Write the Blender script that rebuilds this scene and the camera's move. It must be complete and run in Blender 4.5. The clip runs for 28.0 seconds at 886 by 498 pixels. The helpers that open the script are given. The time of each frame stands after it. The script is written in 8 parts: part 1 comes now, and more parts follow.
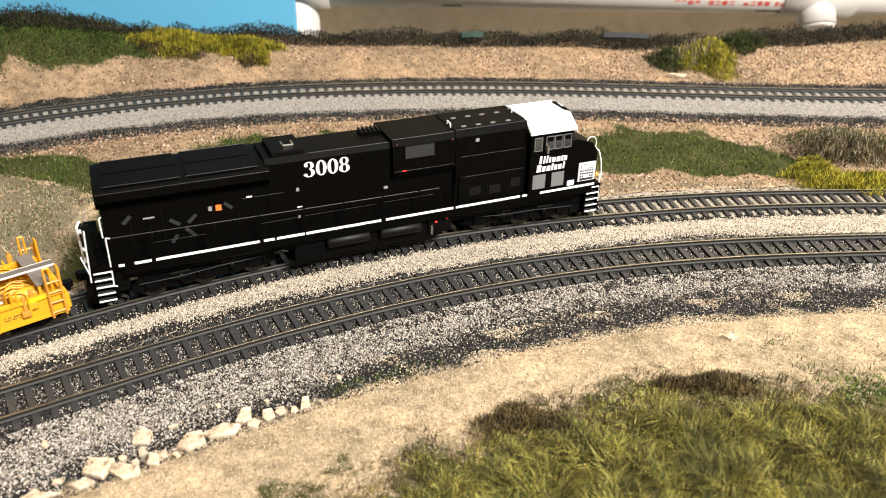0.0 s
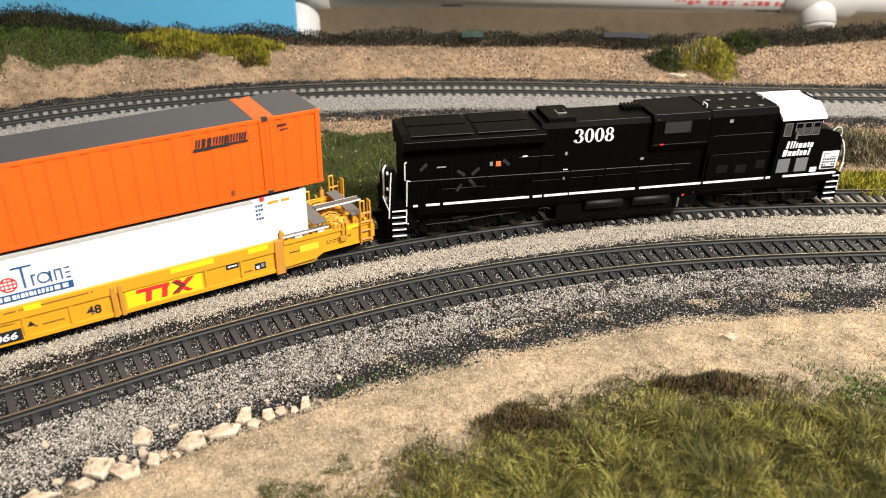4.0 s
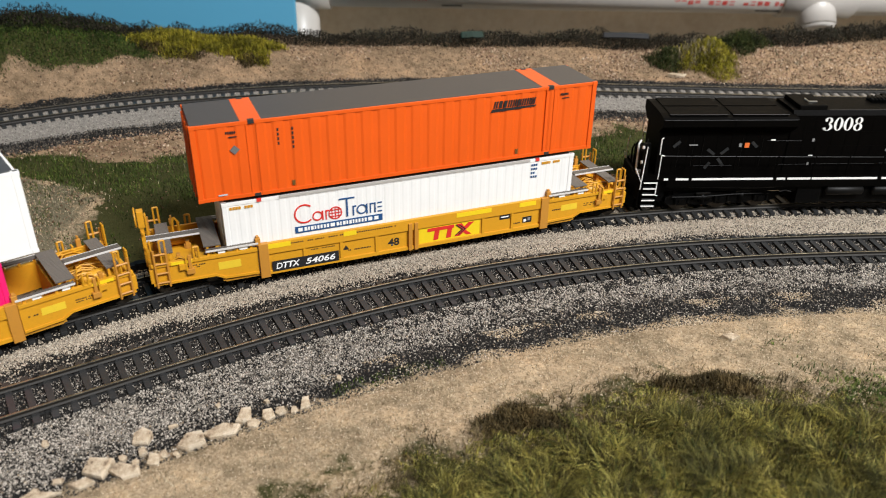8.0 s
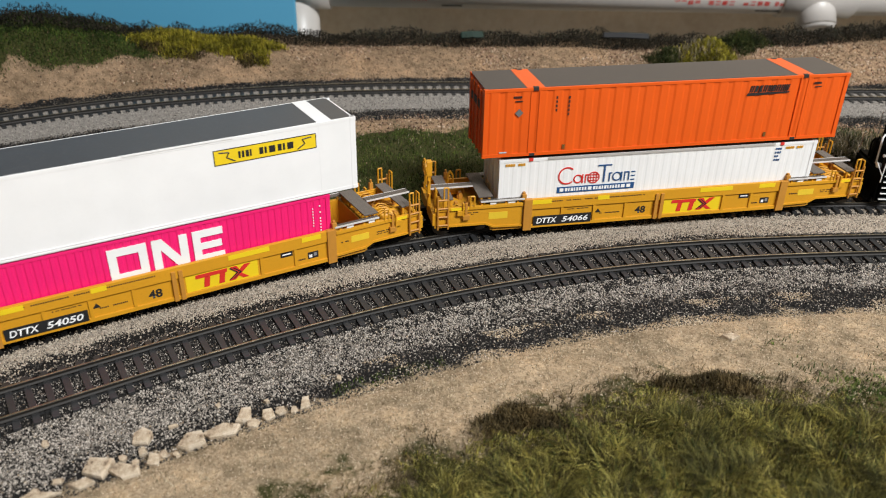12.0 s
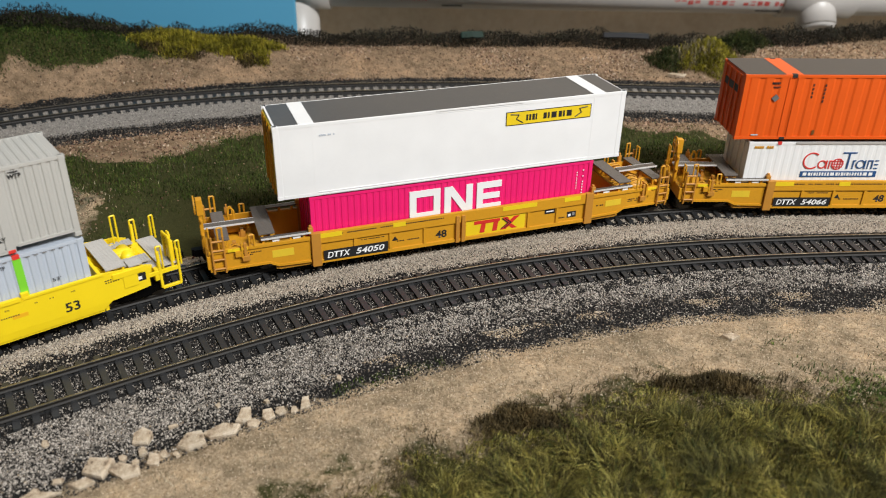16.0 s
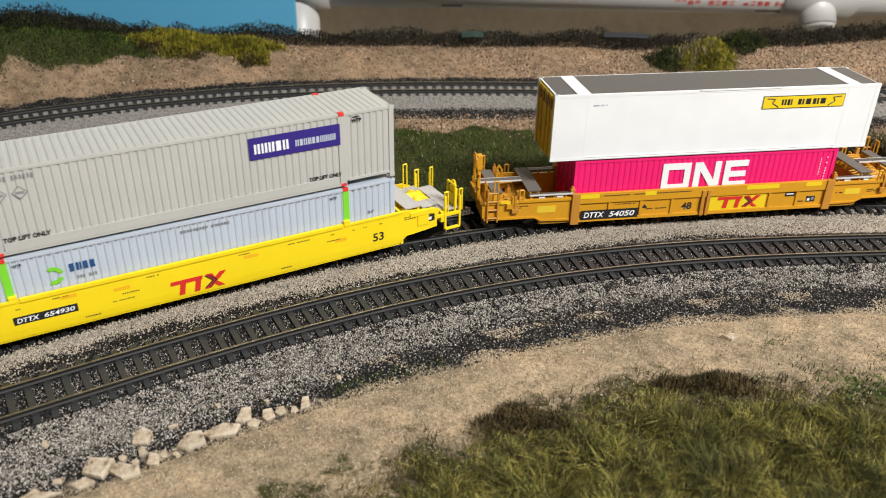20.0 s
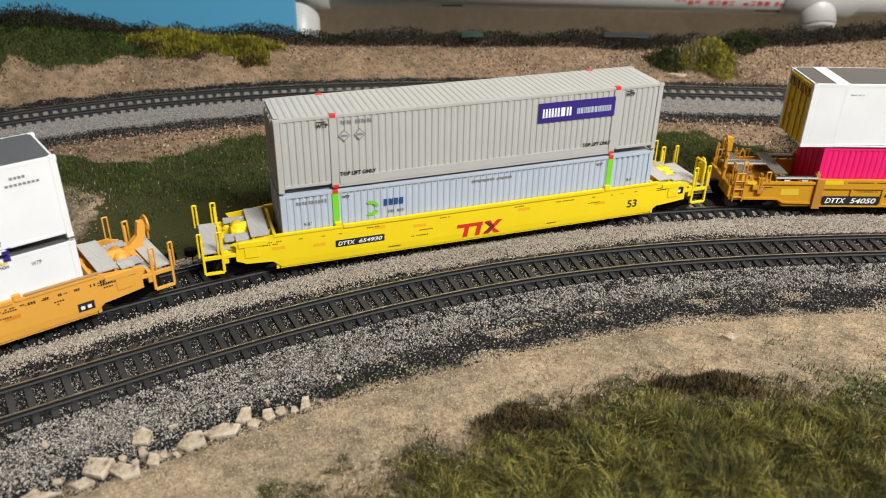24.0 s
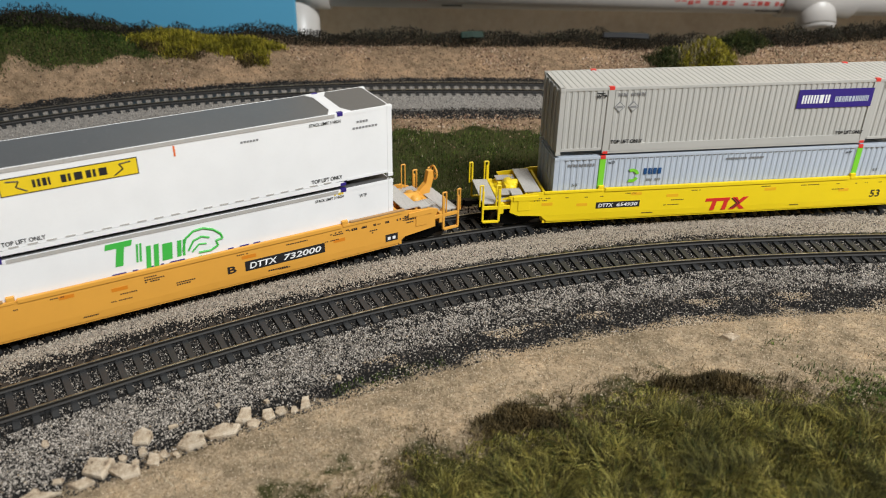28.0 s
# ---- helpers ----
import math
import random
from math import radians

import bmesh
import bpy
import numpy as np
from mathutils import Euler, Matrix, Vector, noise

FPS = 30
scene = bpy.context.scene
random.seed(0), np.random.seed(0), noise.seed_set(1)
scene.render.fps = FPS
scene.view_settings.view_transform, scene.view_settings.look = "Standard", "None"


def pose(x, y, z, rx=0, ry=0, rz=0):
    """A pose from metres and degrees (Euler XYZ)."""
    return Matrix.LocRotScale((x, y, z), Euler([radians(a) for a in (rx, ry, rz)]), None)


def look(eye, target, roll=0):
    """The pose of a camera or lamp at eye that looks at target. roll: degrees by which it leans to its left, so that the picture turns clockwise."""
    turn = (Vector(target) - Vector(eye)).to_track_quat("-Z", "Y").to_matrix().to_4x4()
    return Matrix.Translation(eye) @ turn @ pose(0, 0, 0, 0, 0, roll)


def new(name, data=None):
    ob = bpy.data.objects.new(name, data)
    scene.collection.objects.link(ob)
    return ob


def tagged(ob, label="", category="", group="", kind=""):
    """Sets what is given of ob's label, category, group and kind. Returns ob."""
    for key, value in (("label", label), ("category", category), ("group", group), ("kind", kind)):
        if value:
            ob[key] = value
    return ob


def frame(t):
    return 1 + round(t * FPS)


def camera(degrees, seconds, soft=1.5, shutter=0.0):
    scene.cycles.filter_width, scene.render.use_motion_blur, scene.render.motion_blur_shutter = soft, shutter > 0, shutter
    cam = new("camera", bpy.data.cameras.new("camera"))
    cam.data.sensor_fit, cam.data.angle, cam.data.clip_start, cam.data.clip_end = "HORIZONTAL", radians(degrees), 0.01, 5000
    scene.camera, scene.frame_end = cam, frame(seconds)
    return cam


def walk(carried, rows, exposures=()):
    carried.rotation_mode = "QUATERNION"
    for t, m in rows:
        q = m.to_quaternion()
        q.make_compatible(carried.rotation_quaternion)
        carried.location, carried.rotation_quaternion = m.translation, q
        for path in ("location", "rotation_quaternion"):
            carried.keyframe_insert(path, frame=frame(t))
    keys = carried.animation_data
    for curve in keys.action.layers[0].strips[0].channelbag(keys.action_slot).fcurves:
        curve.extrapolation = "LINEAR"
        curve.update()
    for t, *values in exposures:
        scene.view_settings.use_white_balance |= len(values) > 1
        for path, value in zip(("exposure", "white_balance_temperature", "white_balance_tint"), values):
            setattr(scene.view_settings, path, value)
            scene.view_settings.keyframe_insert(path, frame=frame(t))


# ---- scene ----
# The world is in metres; all sizes below are in millimetres of the layout and are scaled by MM (H0, 1:87).
MM = 0.001

# ---- camera: it stands still on the layout's edge ----
cam = camera(57.91, 28.0, 1.0, 0.35)
EYE_HEIGHT, PITCH, ROLL = 184.9, 0.50185, 0.976
eye = Vector((0, 0, EYE_HEIGHT * MM))
stand = look(eye, eye + Vector((0, math.cos(PITCH), -math.sin(PITCH))), ROLL)
cam.data.dof.use_dof = True
cam.data.dof.focus_distance = 0.375
cam.data.dof.aperture_fstop = 17.0
walk(cam, [(0.0, stand), (28.0, stand)],
     exposures=[(0.0, 1.04, 6750, 10), (2.0, 0.97, 6700, 10), (3.5, 0.84, 6550, 10), (5.5, 0.28, 6400, 10), (8.0, 0.13, 6300, 10), (12.0, -0.06, 6250, 10), (15.2, -0.20, 6250, 10), (17.5, 0.07, 6300, 10), (22.0, 0.0, 6250, 9), (26.4, -0.04, 6200, 9), (28.0, -0.22, 6200, 9)])

# ---- light: ceiling panels over the layout, dim room ----
world = bpy.data.worlds.new("world")
scene.world = world
world.use_nodes = True
world.node_tree.nodes["Background"].inputs[0].default_value = (0.9, 0.95, 1.0, 1)
world.node_tree.nodes["Background"].inputs[1].default_value = 0.05


def ceiling_panel(x, y, z, sx, sy, watts, tilt=0.0):
    data = bpy.data.lights.new("ceiling_lamp", "AREA")
    data.shape, data.size, data.size_y, data.energy = "RECTANGLE", sx, sy, watts
    data.color = (1.0, 0.985, 0.96)
    ob = new("ceiling_lamp", data)
    ob.matrix_world = pose(x, y, z, tilt, 0, 0)
    return ob


ceiling_panel(1.02, -0.70, 1.45, 1.0, 0.30, 92.0)
ceiling_panel(0.45, 0.75, 1.45, 1.2, 0.30, 7.0)


# ---- materials ----
def shader(name, rough=0.5, metal=0.0, spec=0.5):
    m = bpy.data.materials.new(name)
    m.use_nodes = True
    n, l = m.node_tree.nodes, m.node_tree.links
    b = n["Principled BSDF"]
    b.inputs["Roughness"].default_value = rough
    b.inputs["Metallic"].default_value = metal
    b.inputs["Specular IOR Level"].default_value = spec
    return m, n, l, b


def ramp(n, stops, mode="LINEAR"):
    r = n.new("ShaderNodeValToRGB")
    r.color_ramp.interpolation = mode
    e = r.color_ramp.elements
    while len(e) < len(stops):
        e.new(0.5)
    for k, (p, c) in zip(e, stops):
        k.position, k.color = p, (*c, 1)
    return r


def noise_node(n, l, scale, detail=4.0, rough=0.6, coords=None):
    t = n.new("ShaderNodeTexNoise")
    t.inputs["Scale"].default_value = scale
    t.inputs["Detail"].default_value = detail
    t.inputs["Roughness"].default_value = rough
    if coords:
        l.new(coords, t.inputs["Vector"])
    return t


def bump(n, l, b, height, strength, dist):
    k = n.new("ShaderNodeBump")
    k.inputs["Strength"].default_value = strength
    k.inputs["Distance"].default_value = dist
    l.new(height, k.inputs["Height"])
    l.new(k.outputs[0], b.inputs["Normal"])


def mixc(n, l, fac, a, c, mode="MIX"):
    x = n.new("ShaderNodeMix")
    x.data_type, x.blend_type = "RGBA", mode
    for sock, v in ((x.inputs["Factor"], fac), (x.inputs["A"], a), (x.inputs["B"], c)):
        if isinstance(v, (int, float)):
            sock.default_value = v
        elif isinstance(v, tuple):
            sock.default_value = (*v, 1)
        else:
            l.new(v, sock)
    return x.outputs["Result"]


def paint(name, colour, rough=0.42, wear=0.12, grime=(0.12, 0.09, 0.06), scale=60.0, spec=0.45):
    """Painted or moulded plastic: a base colour, large soft fading, fine grime and a very fine grain."""
    m, n, l, b = shader(name, rough, 0.0, spec)
    tc = n.new("ShaderNodeTexCoord").outputs["Object"]
    big = noise_node(n, l, scale, 3, 0.5, tc)
    fine = noise_node(n, l, scale * 14, 5, 0.65, tc)
    rb = ramp(n, [(0.35, (0, 0, 0)), (0.75, (1, 1, 1))])
    l.new(big.outputs[0], rb.inputs[0])
    rf = ramp(n, [(0.52, (0, 0, 0)), (0.72, (1, 1, 1))])
    l.new(fine.outputs[0], rf.inputs[0])
    m1 = n.new("ShaderNodeMath")
    m1.operation = "MULTIPLY"
    m1.inputs[1].default_value = wear
    l.new(rf.outputs[0], m1.inputs[0])
    dim = tuple(c * 0.94 for c in colour)
    c1 = mixc(n, l, rb.outputs[0], colour, dim)
    c2 = mixc(n, l, m1.outputs[0], c1, grime)
    l.new(c2, b.inputs["Base Color"])
    rr = n.new("ShaderNodeMapRange")
    rr.inputs["To Min"].default_value, rr.inputs["To Max"].default_value = rough - 0.07, rough + 0.12
    l.new(fine.outputs[0], rr.inputs[0])
    l.new(rr.outputs[0], b.inputs["Roughness"])
    bump(n, l, b, fine.outputs[0], 0.06, 0.0002)
    return m


def metal(name, colour, rough=0.35, scale=300.0):
    m, n, l, b = shader(name, rough, 1.0)
    tc = n.new("ShaderNodeTexCoord").outputs["Object"]
    t = noise_node(n, l, scale, 4, 0.6, tc)
    l.new(mixc(n, l, t.outputs[0], colour, tuple(c * 0.6 for c in colour)), b.inputs["Base Color"])
    return m


M = {}
M["loco_black"] = paint("loco_black", (0.0018, 0.0016, 0.0014), 0.48, 0.03, (0.009, 0.008, 0.007), spec=0.02)
# black raised in colour to carry the glints on rails, pipes and trucks
M["loco_glint"] = paint("loco_glint_black", (0.008, 0.0077, 0.0073), 0.35, 0.1, (0.03, 0.03, 0.03), spec=0.25)
# lighter black for small parts and for the glints drawn along edges
M["loco_edge"] = paint("loco_edge_black", (0.004, 0.0038, 0.0036), 0.38, 0.1, (0.02, 0.02, 0.02), spec=0.2)
M["loco_dark"] = paint("loco_dark_grey", (0.0020, 0.0018, 0.0016), 0.5, 0.06, (0.011, 0.010, 0.009), spec=0.02)
M["loco_grille"] = paint("grille_grey", (0.020, 0.021, 0.022), 0.5, 0.1, spec=0.2)
M["tank_black"] = paint("tank_black", (0.003, 0.0028, 0.0026), 0.45, 0.05, (0.012, 0.011, 0.010), spec=0.16)
M["louvre"] = paint("louvre_grey", (0.13, 0.13, 0.13), 0.5, 0.1)
M["rust"] = paint("rust_red", (0.11, 0.025, 0.015), 0.6, 0.2)
M["under_black"] = paint("underframe_black", (0.0016, 0.0016, 0.0016), 0.4, 0.2, (0.010, 0.008, 0.007), spec=0.08)
M["white"] = paint("white_plastic", (0.80, 0.80, 0.79), 0.38, 0.04, (0.5, 0.47, 0.42))
M["white_old"] = paint("white_ribbed", (0.78, 0.775, 0.755), 0.42, 0.07, (0.5, 0.46, 0.40))
M["orange"] = paint("orange_box", (0.70, 0.092, 0.003), 0.42, 0.05, (0.35, 0.08, 0.02))
M["roof_grey"] = paint("roof_grey", (0.054, 0.047, 0.044), 0.45, 0.12, (0.18, 0.17, 0.16))
M["roof_slate"] = paint("roof_slate", (0.060, 0.061, 0.064), 0.36, 0.3, (0.16, 0.16, 0.16), 30.0, spec=0.5)
M["roof_dark"] = paint("roof_dark", (0.105, 0.103, 0.101), 0.33, 0.35, (0.2, 0.2, 0.2), 30.0, spec=0.6)
M["pink"] = paint("magenta_box", (0.80, 0.012, 0.15), 0.40, 0.05, (0.4, 0.02, 0.1))
M["grey_box"] = paint("warm_grey_box", (0.45, 0.44, 0.405), 0.42, 0.05, (0.25, 0.24, 0.21))
M["blue_grey"] = paint("pale_blue_grey_box", (0.46, 0.505, 0.565), 0.40, 0.05, (0.3, 0.32, 0.36))
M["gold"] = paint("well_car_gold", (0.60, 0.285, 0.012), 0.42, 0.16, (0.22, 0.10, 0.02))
# the car's gold darkened: shade inside the well put into colour, plus grime
M["gold_shaded"] = paint("well_shade_gold", (0.42, 0.20, 0.015), 0.5, 0.3, (0.15, 0.07, 0.02))
M["tan_post"] = paint("tan_post", (0.48, 0.215, 0.028), 0.45, 0.15)
# tan muted to brown: the ledge's shade is put into its colour
M["ledge_shade_brown"] = paint("ledge_shade_brown", (0.42, 0.24, 0.095), 0.5, 0.15)
M["pale_yellow"] = paint("pale_reflective_yellow", (0.72, 0.50, 0.03), 0.4, 0.08)
M["reflector"] = paint("reflector_orange", (0.82, 0.44, 0.012), 0.4, 0.05)
M["reflector_deep"] = paint("reflector_deep_orange", (0.66, 0.22, 0.012), 0.4, 0.05)
M["yellow"] = paint("bright_yellow", (0.86, 0.63, 0.008), 0.40, 0.05, (0.5, 0.35, 0.03))
M["amber"] = paint("amber_yellow", (0.72, 0.35, 0.05), 0.42, 0.05, (0.4, 0.2, 0.04))
M["sign_yellow"] = paint("sign_yellow", (0.78, 0.56, 0.012), 0.4, 0.04)
M["walk_grey"] = paint("walkway_grey", (0.42, 0.40, 0.37), 0.45, 0.2)
M["walk_dark"] = paint("walkway_brown_grey", (0.115, 0.098, 0.083), 0.42, 0.3, (0.2, 0.17, 0.14))
M["print_brown"] = paint("print_brown", (0.13, 0.085, 0.02), 0.5, 0.02)
M["door_brown"] = paint("door_band_brown", (0.13, 0.07, 0.012), 0.5, 0.1)
M["gap_black"] = paint("slot_black", (0.02, 0.02, 0.02), 0.6, 0.05)
M["silver"] = metal("bare_metal", (0.72, 0.71, 0.68), 0.30)
M["bare"] = paint("bare_bright_edge", (0.62, 0.60, 0.57), 0.28, 0.25, (0.25, 0.22, 0.18), 200.0)
M["wheel"] = metal("wheel_steel", (0.10, 0.088, 0.075), 0.38)
M["ink_black"] = paint("ink_black", (0.015, 0.015, 0.016), 0.5, 0.02)
M["ink_white"] = paint("ink_white", (0.82, 0.82, 0.80), 0.45, 0.02)
M["ink_red"] = paint("ink_red", (0.62, 0.028, 0.02), 0.45, 0.02)
M["ink_blue"] = paint("ink_blue", (0.030, 0.016, 0.185), 0.45, 0.02)
M["ink_navy"] = paint("ink_navy", (0.015, 0.07, 0.20), 0.45, 0.02)
M["ink_green"] = paint("ink_green", (0.06, 0.45, 0.06), 0.45, 0.02)
M["ink_lime"] = paint("ink_lime", (0.20, 0.60, 0.03), 0.45, 0.02)
M["ink_orange"] = paint("ink_orange", (0.75, 0.16, 0.03), 0.45, 0.02)
M["ink_grey"] = paint("ink_grey", (0.22, 0.22, 0.22), 0.5, 0.02)
M["red_plastic"] = paint("red_plastic", (0.65, 0.04, 0.03), 0.4, 0.05)
M["tie"] = paint("tie_plastic", (0.0215, 0.0218, 0.0222), 0.44, 0.5, (0.058, 0.056, 0.052), 120.0, spec=0.4)
M["pvc"] = paint("white_pvc", (0.60, 0.57, 0.53), 0.32, 0.06, (0.4, 0.36, 0.3), 12.0)
M["scrap_green"] = paint("dark_green_plastic", (0.003, 0.020, 0.012), 0.7, 0.1)
M["scrap_slate"] = paint("slate_plastic", (0.008, 0.009, 0.011), 0.7, 0.1)
M["board_blue"] = paint("sky_blue_board", (0.10, 0.38, 0.60), 0.7, 0.03, (0.2, 0.4, 0.55), 5.0)


def glass(name):
    m, n, l, b = shader(name, 0.08)
    b.inputs["Base Color"].default_value = (0.02, 0.022, 0.024, 1)
    b.inputs["Coat Weight"].default_value = 0.6
    return m


M["glass"] = glass("dark_glass")


def rail_material():
    m, n, l, b = shader("rail_metal", 0.30, 0.85)
    tc = n.new("ShaderNodeTexCoord").outputs["Object"]
    t = noise_node(n, l, 220, 5, 0.65, tc)
    r = ramp(n, [(0.3, (0.13, 0.112, 0.082)), (0.55, (0.26, 0.222, 0.145)), (0.8, (0.50, 0.44, 0.30))])
    l.new(t.outputs[0], r.inputs[0])
    l.new(r.outputs[0], b.inputs["Base Color"])
    return m


M["rail"] = rail_material()
M["rail_web"] = paint("rail_web_brown", (0.014, 0.012, 0.0095), 0.55, 0.4, (0.05, 0.04, 0.026), 200.0, spec=0.3)


def grains_material(name, stops, rough=0.9):
    m, n, l, b = shader(name, rough, 0.0, 0.12)
    geo = n.new("ShaderNodeNewGeometry")
    r = ramp(n, stops)
    l.new(geo.outputs["Random Per Island"], r.inputs[0])
    tc = n.new("ShaderNodeTexCoord").outputs["Object"]
    t = noise_node(n, l, 2500, 3, 0.6, tc)
    l.new(mixc(n, l, 0.35, r.outputs[0], t.outputs[0], "OVERLAY"), b.inputs["Base Color"])
    return m


M["ballast_light"] = grains_material("ballast_light_grains", [(0.0, (0.11, 0.094, 0.076)), (0.12, (0.22, 0.185, 0.148)), (0.3, (0.36, 0.303, 0.234)), (0.55, (0.455, 0.39, 0.304)), (0.85, (0.545, 0.482, 0.392)), (1.0, (0.30, 0.22, 0.16))])
M["ballast_grey"] = grains_material("ballast_grey_grains", [(0.0, (0.06, 0.055, 0.05)), (0.25, (0.18, 0.165, 0.147)), (0.65, (0.30, 0.277, 0.248)), (1.0, (0.46, 0.43, 0.385))])
M["ballast_mixed"] = grains_material("ballast_mixed_grains", [(0.0, (0.09, 0.081, 0.072)), (0.2, (0.18, 0.16, 0.137)), (0.45, (0.31, 0.277, 0.236)), (0.75, (0.445, 0.40, 0.343)), (0.97, (0.58, 0.528, 0.462)), (1.0, (0.42, 0.32, 0.20))])
M["cinder"] = grains_material("cinder_grains", [(0.0, (0.007, 0.007, 0.007)), (0.4, (0.028, 0.0265, 0.025)), (0.7, (0.080, 0.072, 0.064)), (0.92, (0.16, 0.138, 0.115)), (1.0, (0.24, 0.18, 0.125))])
M["litter"] = grains_material("sand_grains", [(0.0, (0.055, 0.033, 0.019)), (0.25, (0.15, 0.092, 0.056)), (0.55, (0.28, 0.184, 0.116)), (0.88, (0.44, 0.325, 0.22)), (1.0, (0.03, 0.024, 0.016))])
M["sawdust"] = grains_material("fine_sawdust", [(0.0, (0.17, 0.12, 0.070)), (0.25, (0.35, 0.27, 0.178)), (0.55, (0.49, 0.39, 0.272)), (0.9, (0.63, 0.525, 0.39)), (1.0, (0.15, 0.115, 0.06))])
M["flakes"] = grains_material("bark_flakes", [(0.0, (0.035, 0.021, 0.013)), (0.3, (0.105, 0.06, 0.039)), (0.5, (0.25, 0.15, 0.098)), (0.75, (0.39, 0.262, 0.178)), (0.92, (0.56, 0.45, 0.335)), (1.0, (0.05, 0.06, 0.025))])


def rock_material():
    m, n, l, b = shader("limestone", 0.8)
    tc = n.new("ShaderNodeTexCoord").outputs["Object"]
    t = noise_node(n, l, 210, 7, 0.7, tc)
    f = noise_node(n, l, 620, 5, 0.7, tc)
    r = ramp(n, [(0.36, (0.14, 0.095, 0.06)), (0.43, (0.37, 0.285, 0.19)), (0.55, (0.52, 0.43, 0.315)), (0.75, (0.60, 0.53, 0.42))])
    l.new(t.outputs[0], r.inputs[0])
    l.new(r.outputs[0], b.inputs["Base Color"])
    bump(n, l, b, f.outputs[0], 0.8, 0.0012)
    return m


M["rock"] = rock_material()


def blades_material(name, stops, rough=0.7, patch=None):
    m, n, l, b = shader(name, rough, 0, 0.12)
    geo = n.new("ShaderNodeNewGeometry")
    r = ramp(n, stops)
    l.new(geo.outputs["Random Per Island"], r.inputs[0])
    tc = n.new("ShaderNodeTexCoord").outputs["Object"]
    t = noise_node(n, l, 95, 4, 0.65, tc)
    k = ramp(n, [(0.34, (0.38, 0.40, 0.40)), (0.5, (0.88, 0.90, 0.88)), (0.66, (1.35, 1.30, 1.2))])
    l.new(t.outputs[0], k.inputs[0])
    col = mixc(n, l, 1.0, r.outputs[0], k.outputs[0], "MULTIPLY")
    if patch:
        w = noise_node(n, l, patch[1], 5, 0.65, tc)
        f = ramp(n, [(0.44, (0, 0, 0)), (0.66, (0.6, 0.6, 0.6))])
        l.new(w.outputs[0], f.inputs[0])
        col = mixc(n, l, f.outputs[0], col, patch[0])
    l.new(col, b.inputs["Base Color"])
    return m


M["grass_olive"] = blades_material("olive_grass", [(0.0, (0.020, 0.014, 0.006)), (0.28, (0.044, 0.034, 0.010)), (0.48, (0.11, 0.094, 0.019)), (0.72, (0.25, 0.215, 0.042)), (0.87, (0.46, 0.40, 0.12)), (0.92, (0.05, 0.075, 0.018)), (1.0, (0.03, 0.05, 0.014))], patch=((0.032, 0.032, 0.010), 26.0))
M["grass_bank"] = blades_material("bank_grass", [(0.0, (0.011, 0.020, 0.005)), (0.5, (0.034, 0.060, 0.010)), (0.9, (0.072, 0.108, 0.020)), (1.0, (0.12, 0.105, 0.032))])
M["grass_brown"] = blades_material("brown_grass", [(0.0, (0.030, 0.021, 0.009)), (0.6, (0.075, 0.053, 0.022)), (1.0, (0.15, 0.11, 0.05))])
M["grass_green"] = blades_material("green_grass", [(0.0, (0.018, 0.025, 0.006)), (0.45, (0.040, 0.066, 0.011)), (0.8, (0.080, 0.112, 0.022)), (0.97, (0.12, 0.125, 0.034)), (1.0, (0.12, 0.10, 0.045))])
M["bush_green"] = blades_material("green_bush", [(0.0, (0.012, 0.018, 0.006)), (0.5, (0.030, 0.042, 0.011)), (0.85, (0.06, 0.07, 0.02)), (1.0, (0.10, 0.08, 0.035))])
M["bush_yellow"] = blades_material("yellow_bush", [(0.0, (0.07, 0.058, 0.008)), (0.4, (0.20, 0.175, 0.016)), (0.8, (0.38, 0.33, 0.035)), (1.0, (0.13, 0.10, 0.03))])
M["bush_dark"] = blades_material("dark_brush", [(0.0, (0.010, 0.0085, 0.006)), (0.6, (0.025, 0.021, 0.015)), (0.92, (0.045, 0.037, 0.025)), (1.0, (0.030, 0.040, 0.020))])
M["fibre"] = blades_material("dry_fibre", [(0.0, (0.15, 0.115, 0.07)), (0.5, (0.35, 0.28, 0.185)), (1.0, (0.54, 0.46, 0.33))])
M["twig"] = blades_material("dry_twigs", [(0.0, (0.05, 0.04, 0.025)), (0.6, (0.16, 0.13, 0.085)), (1.0, (0.40, 0.34, 0.25))])


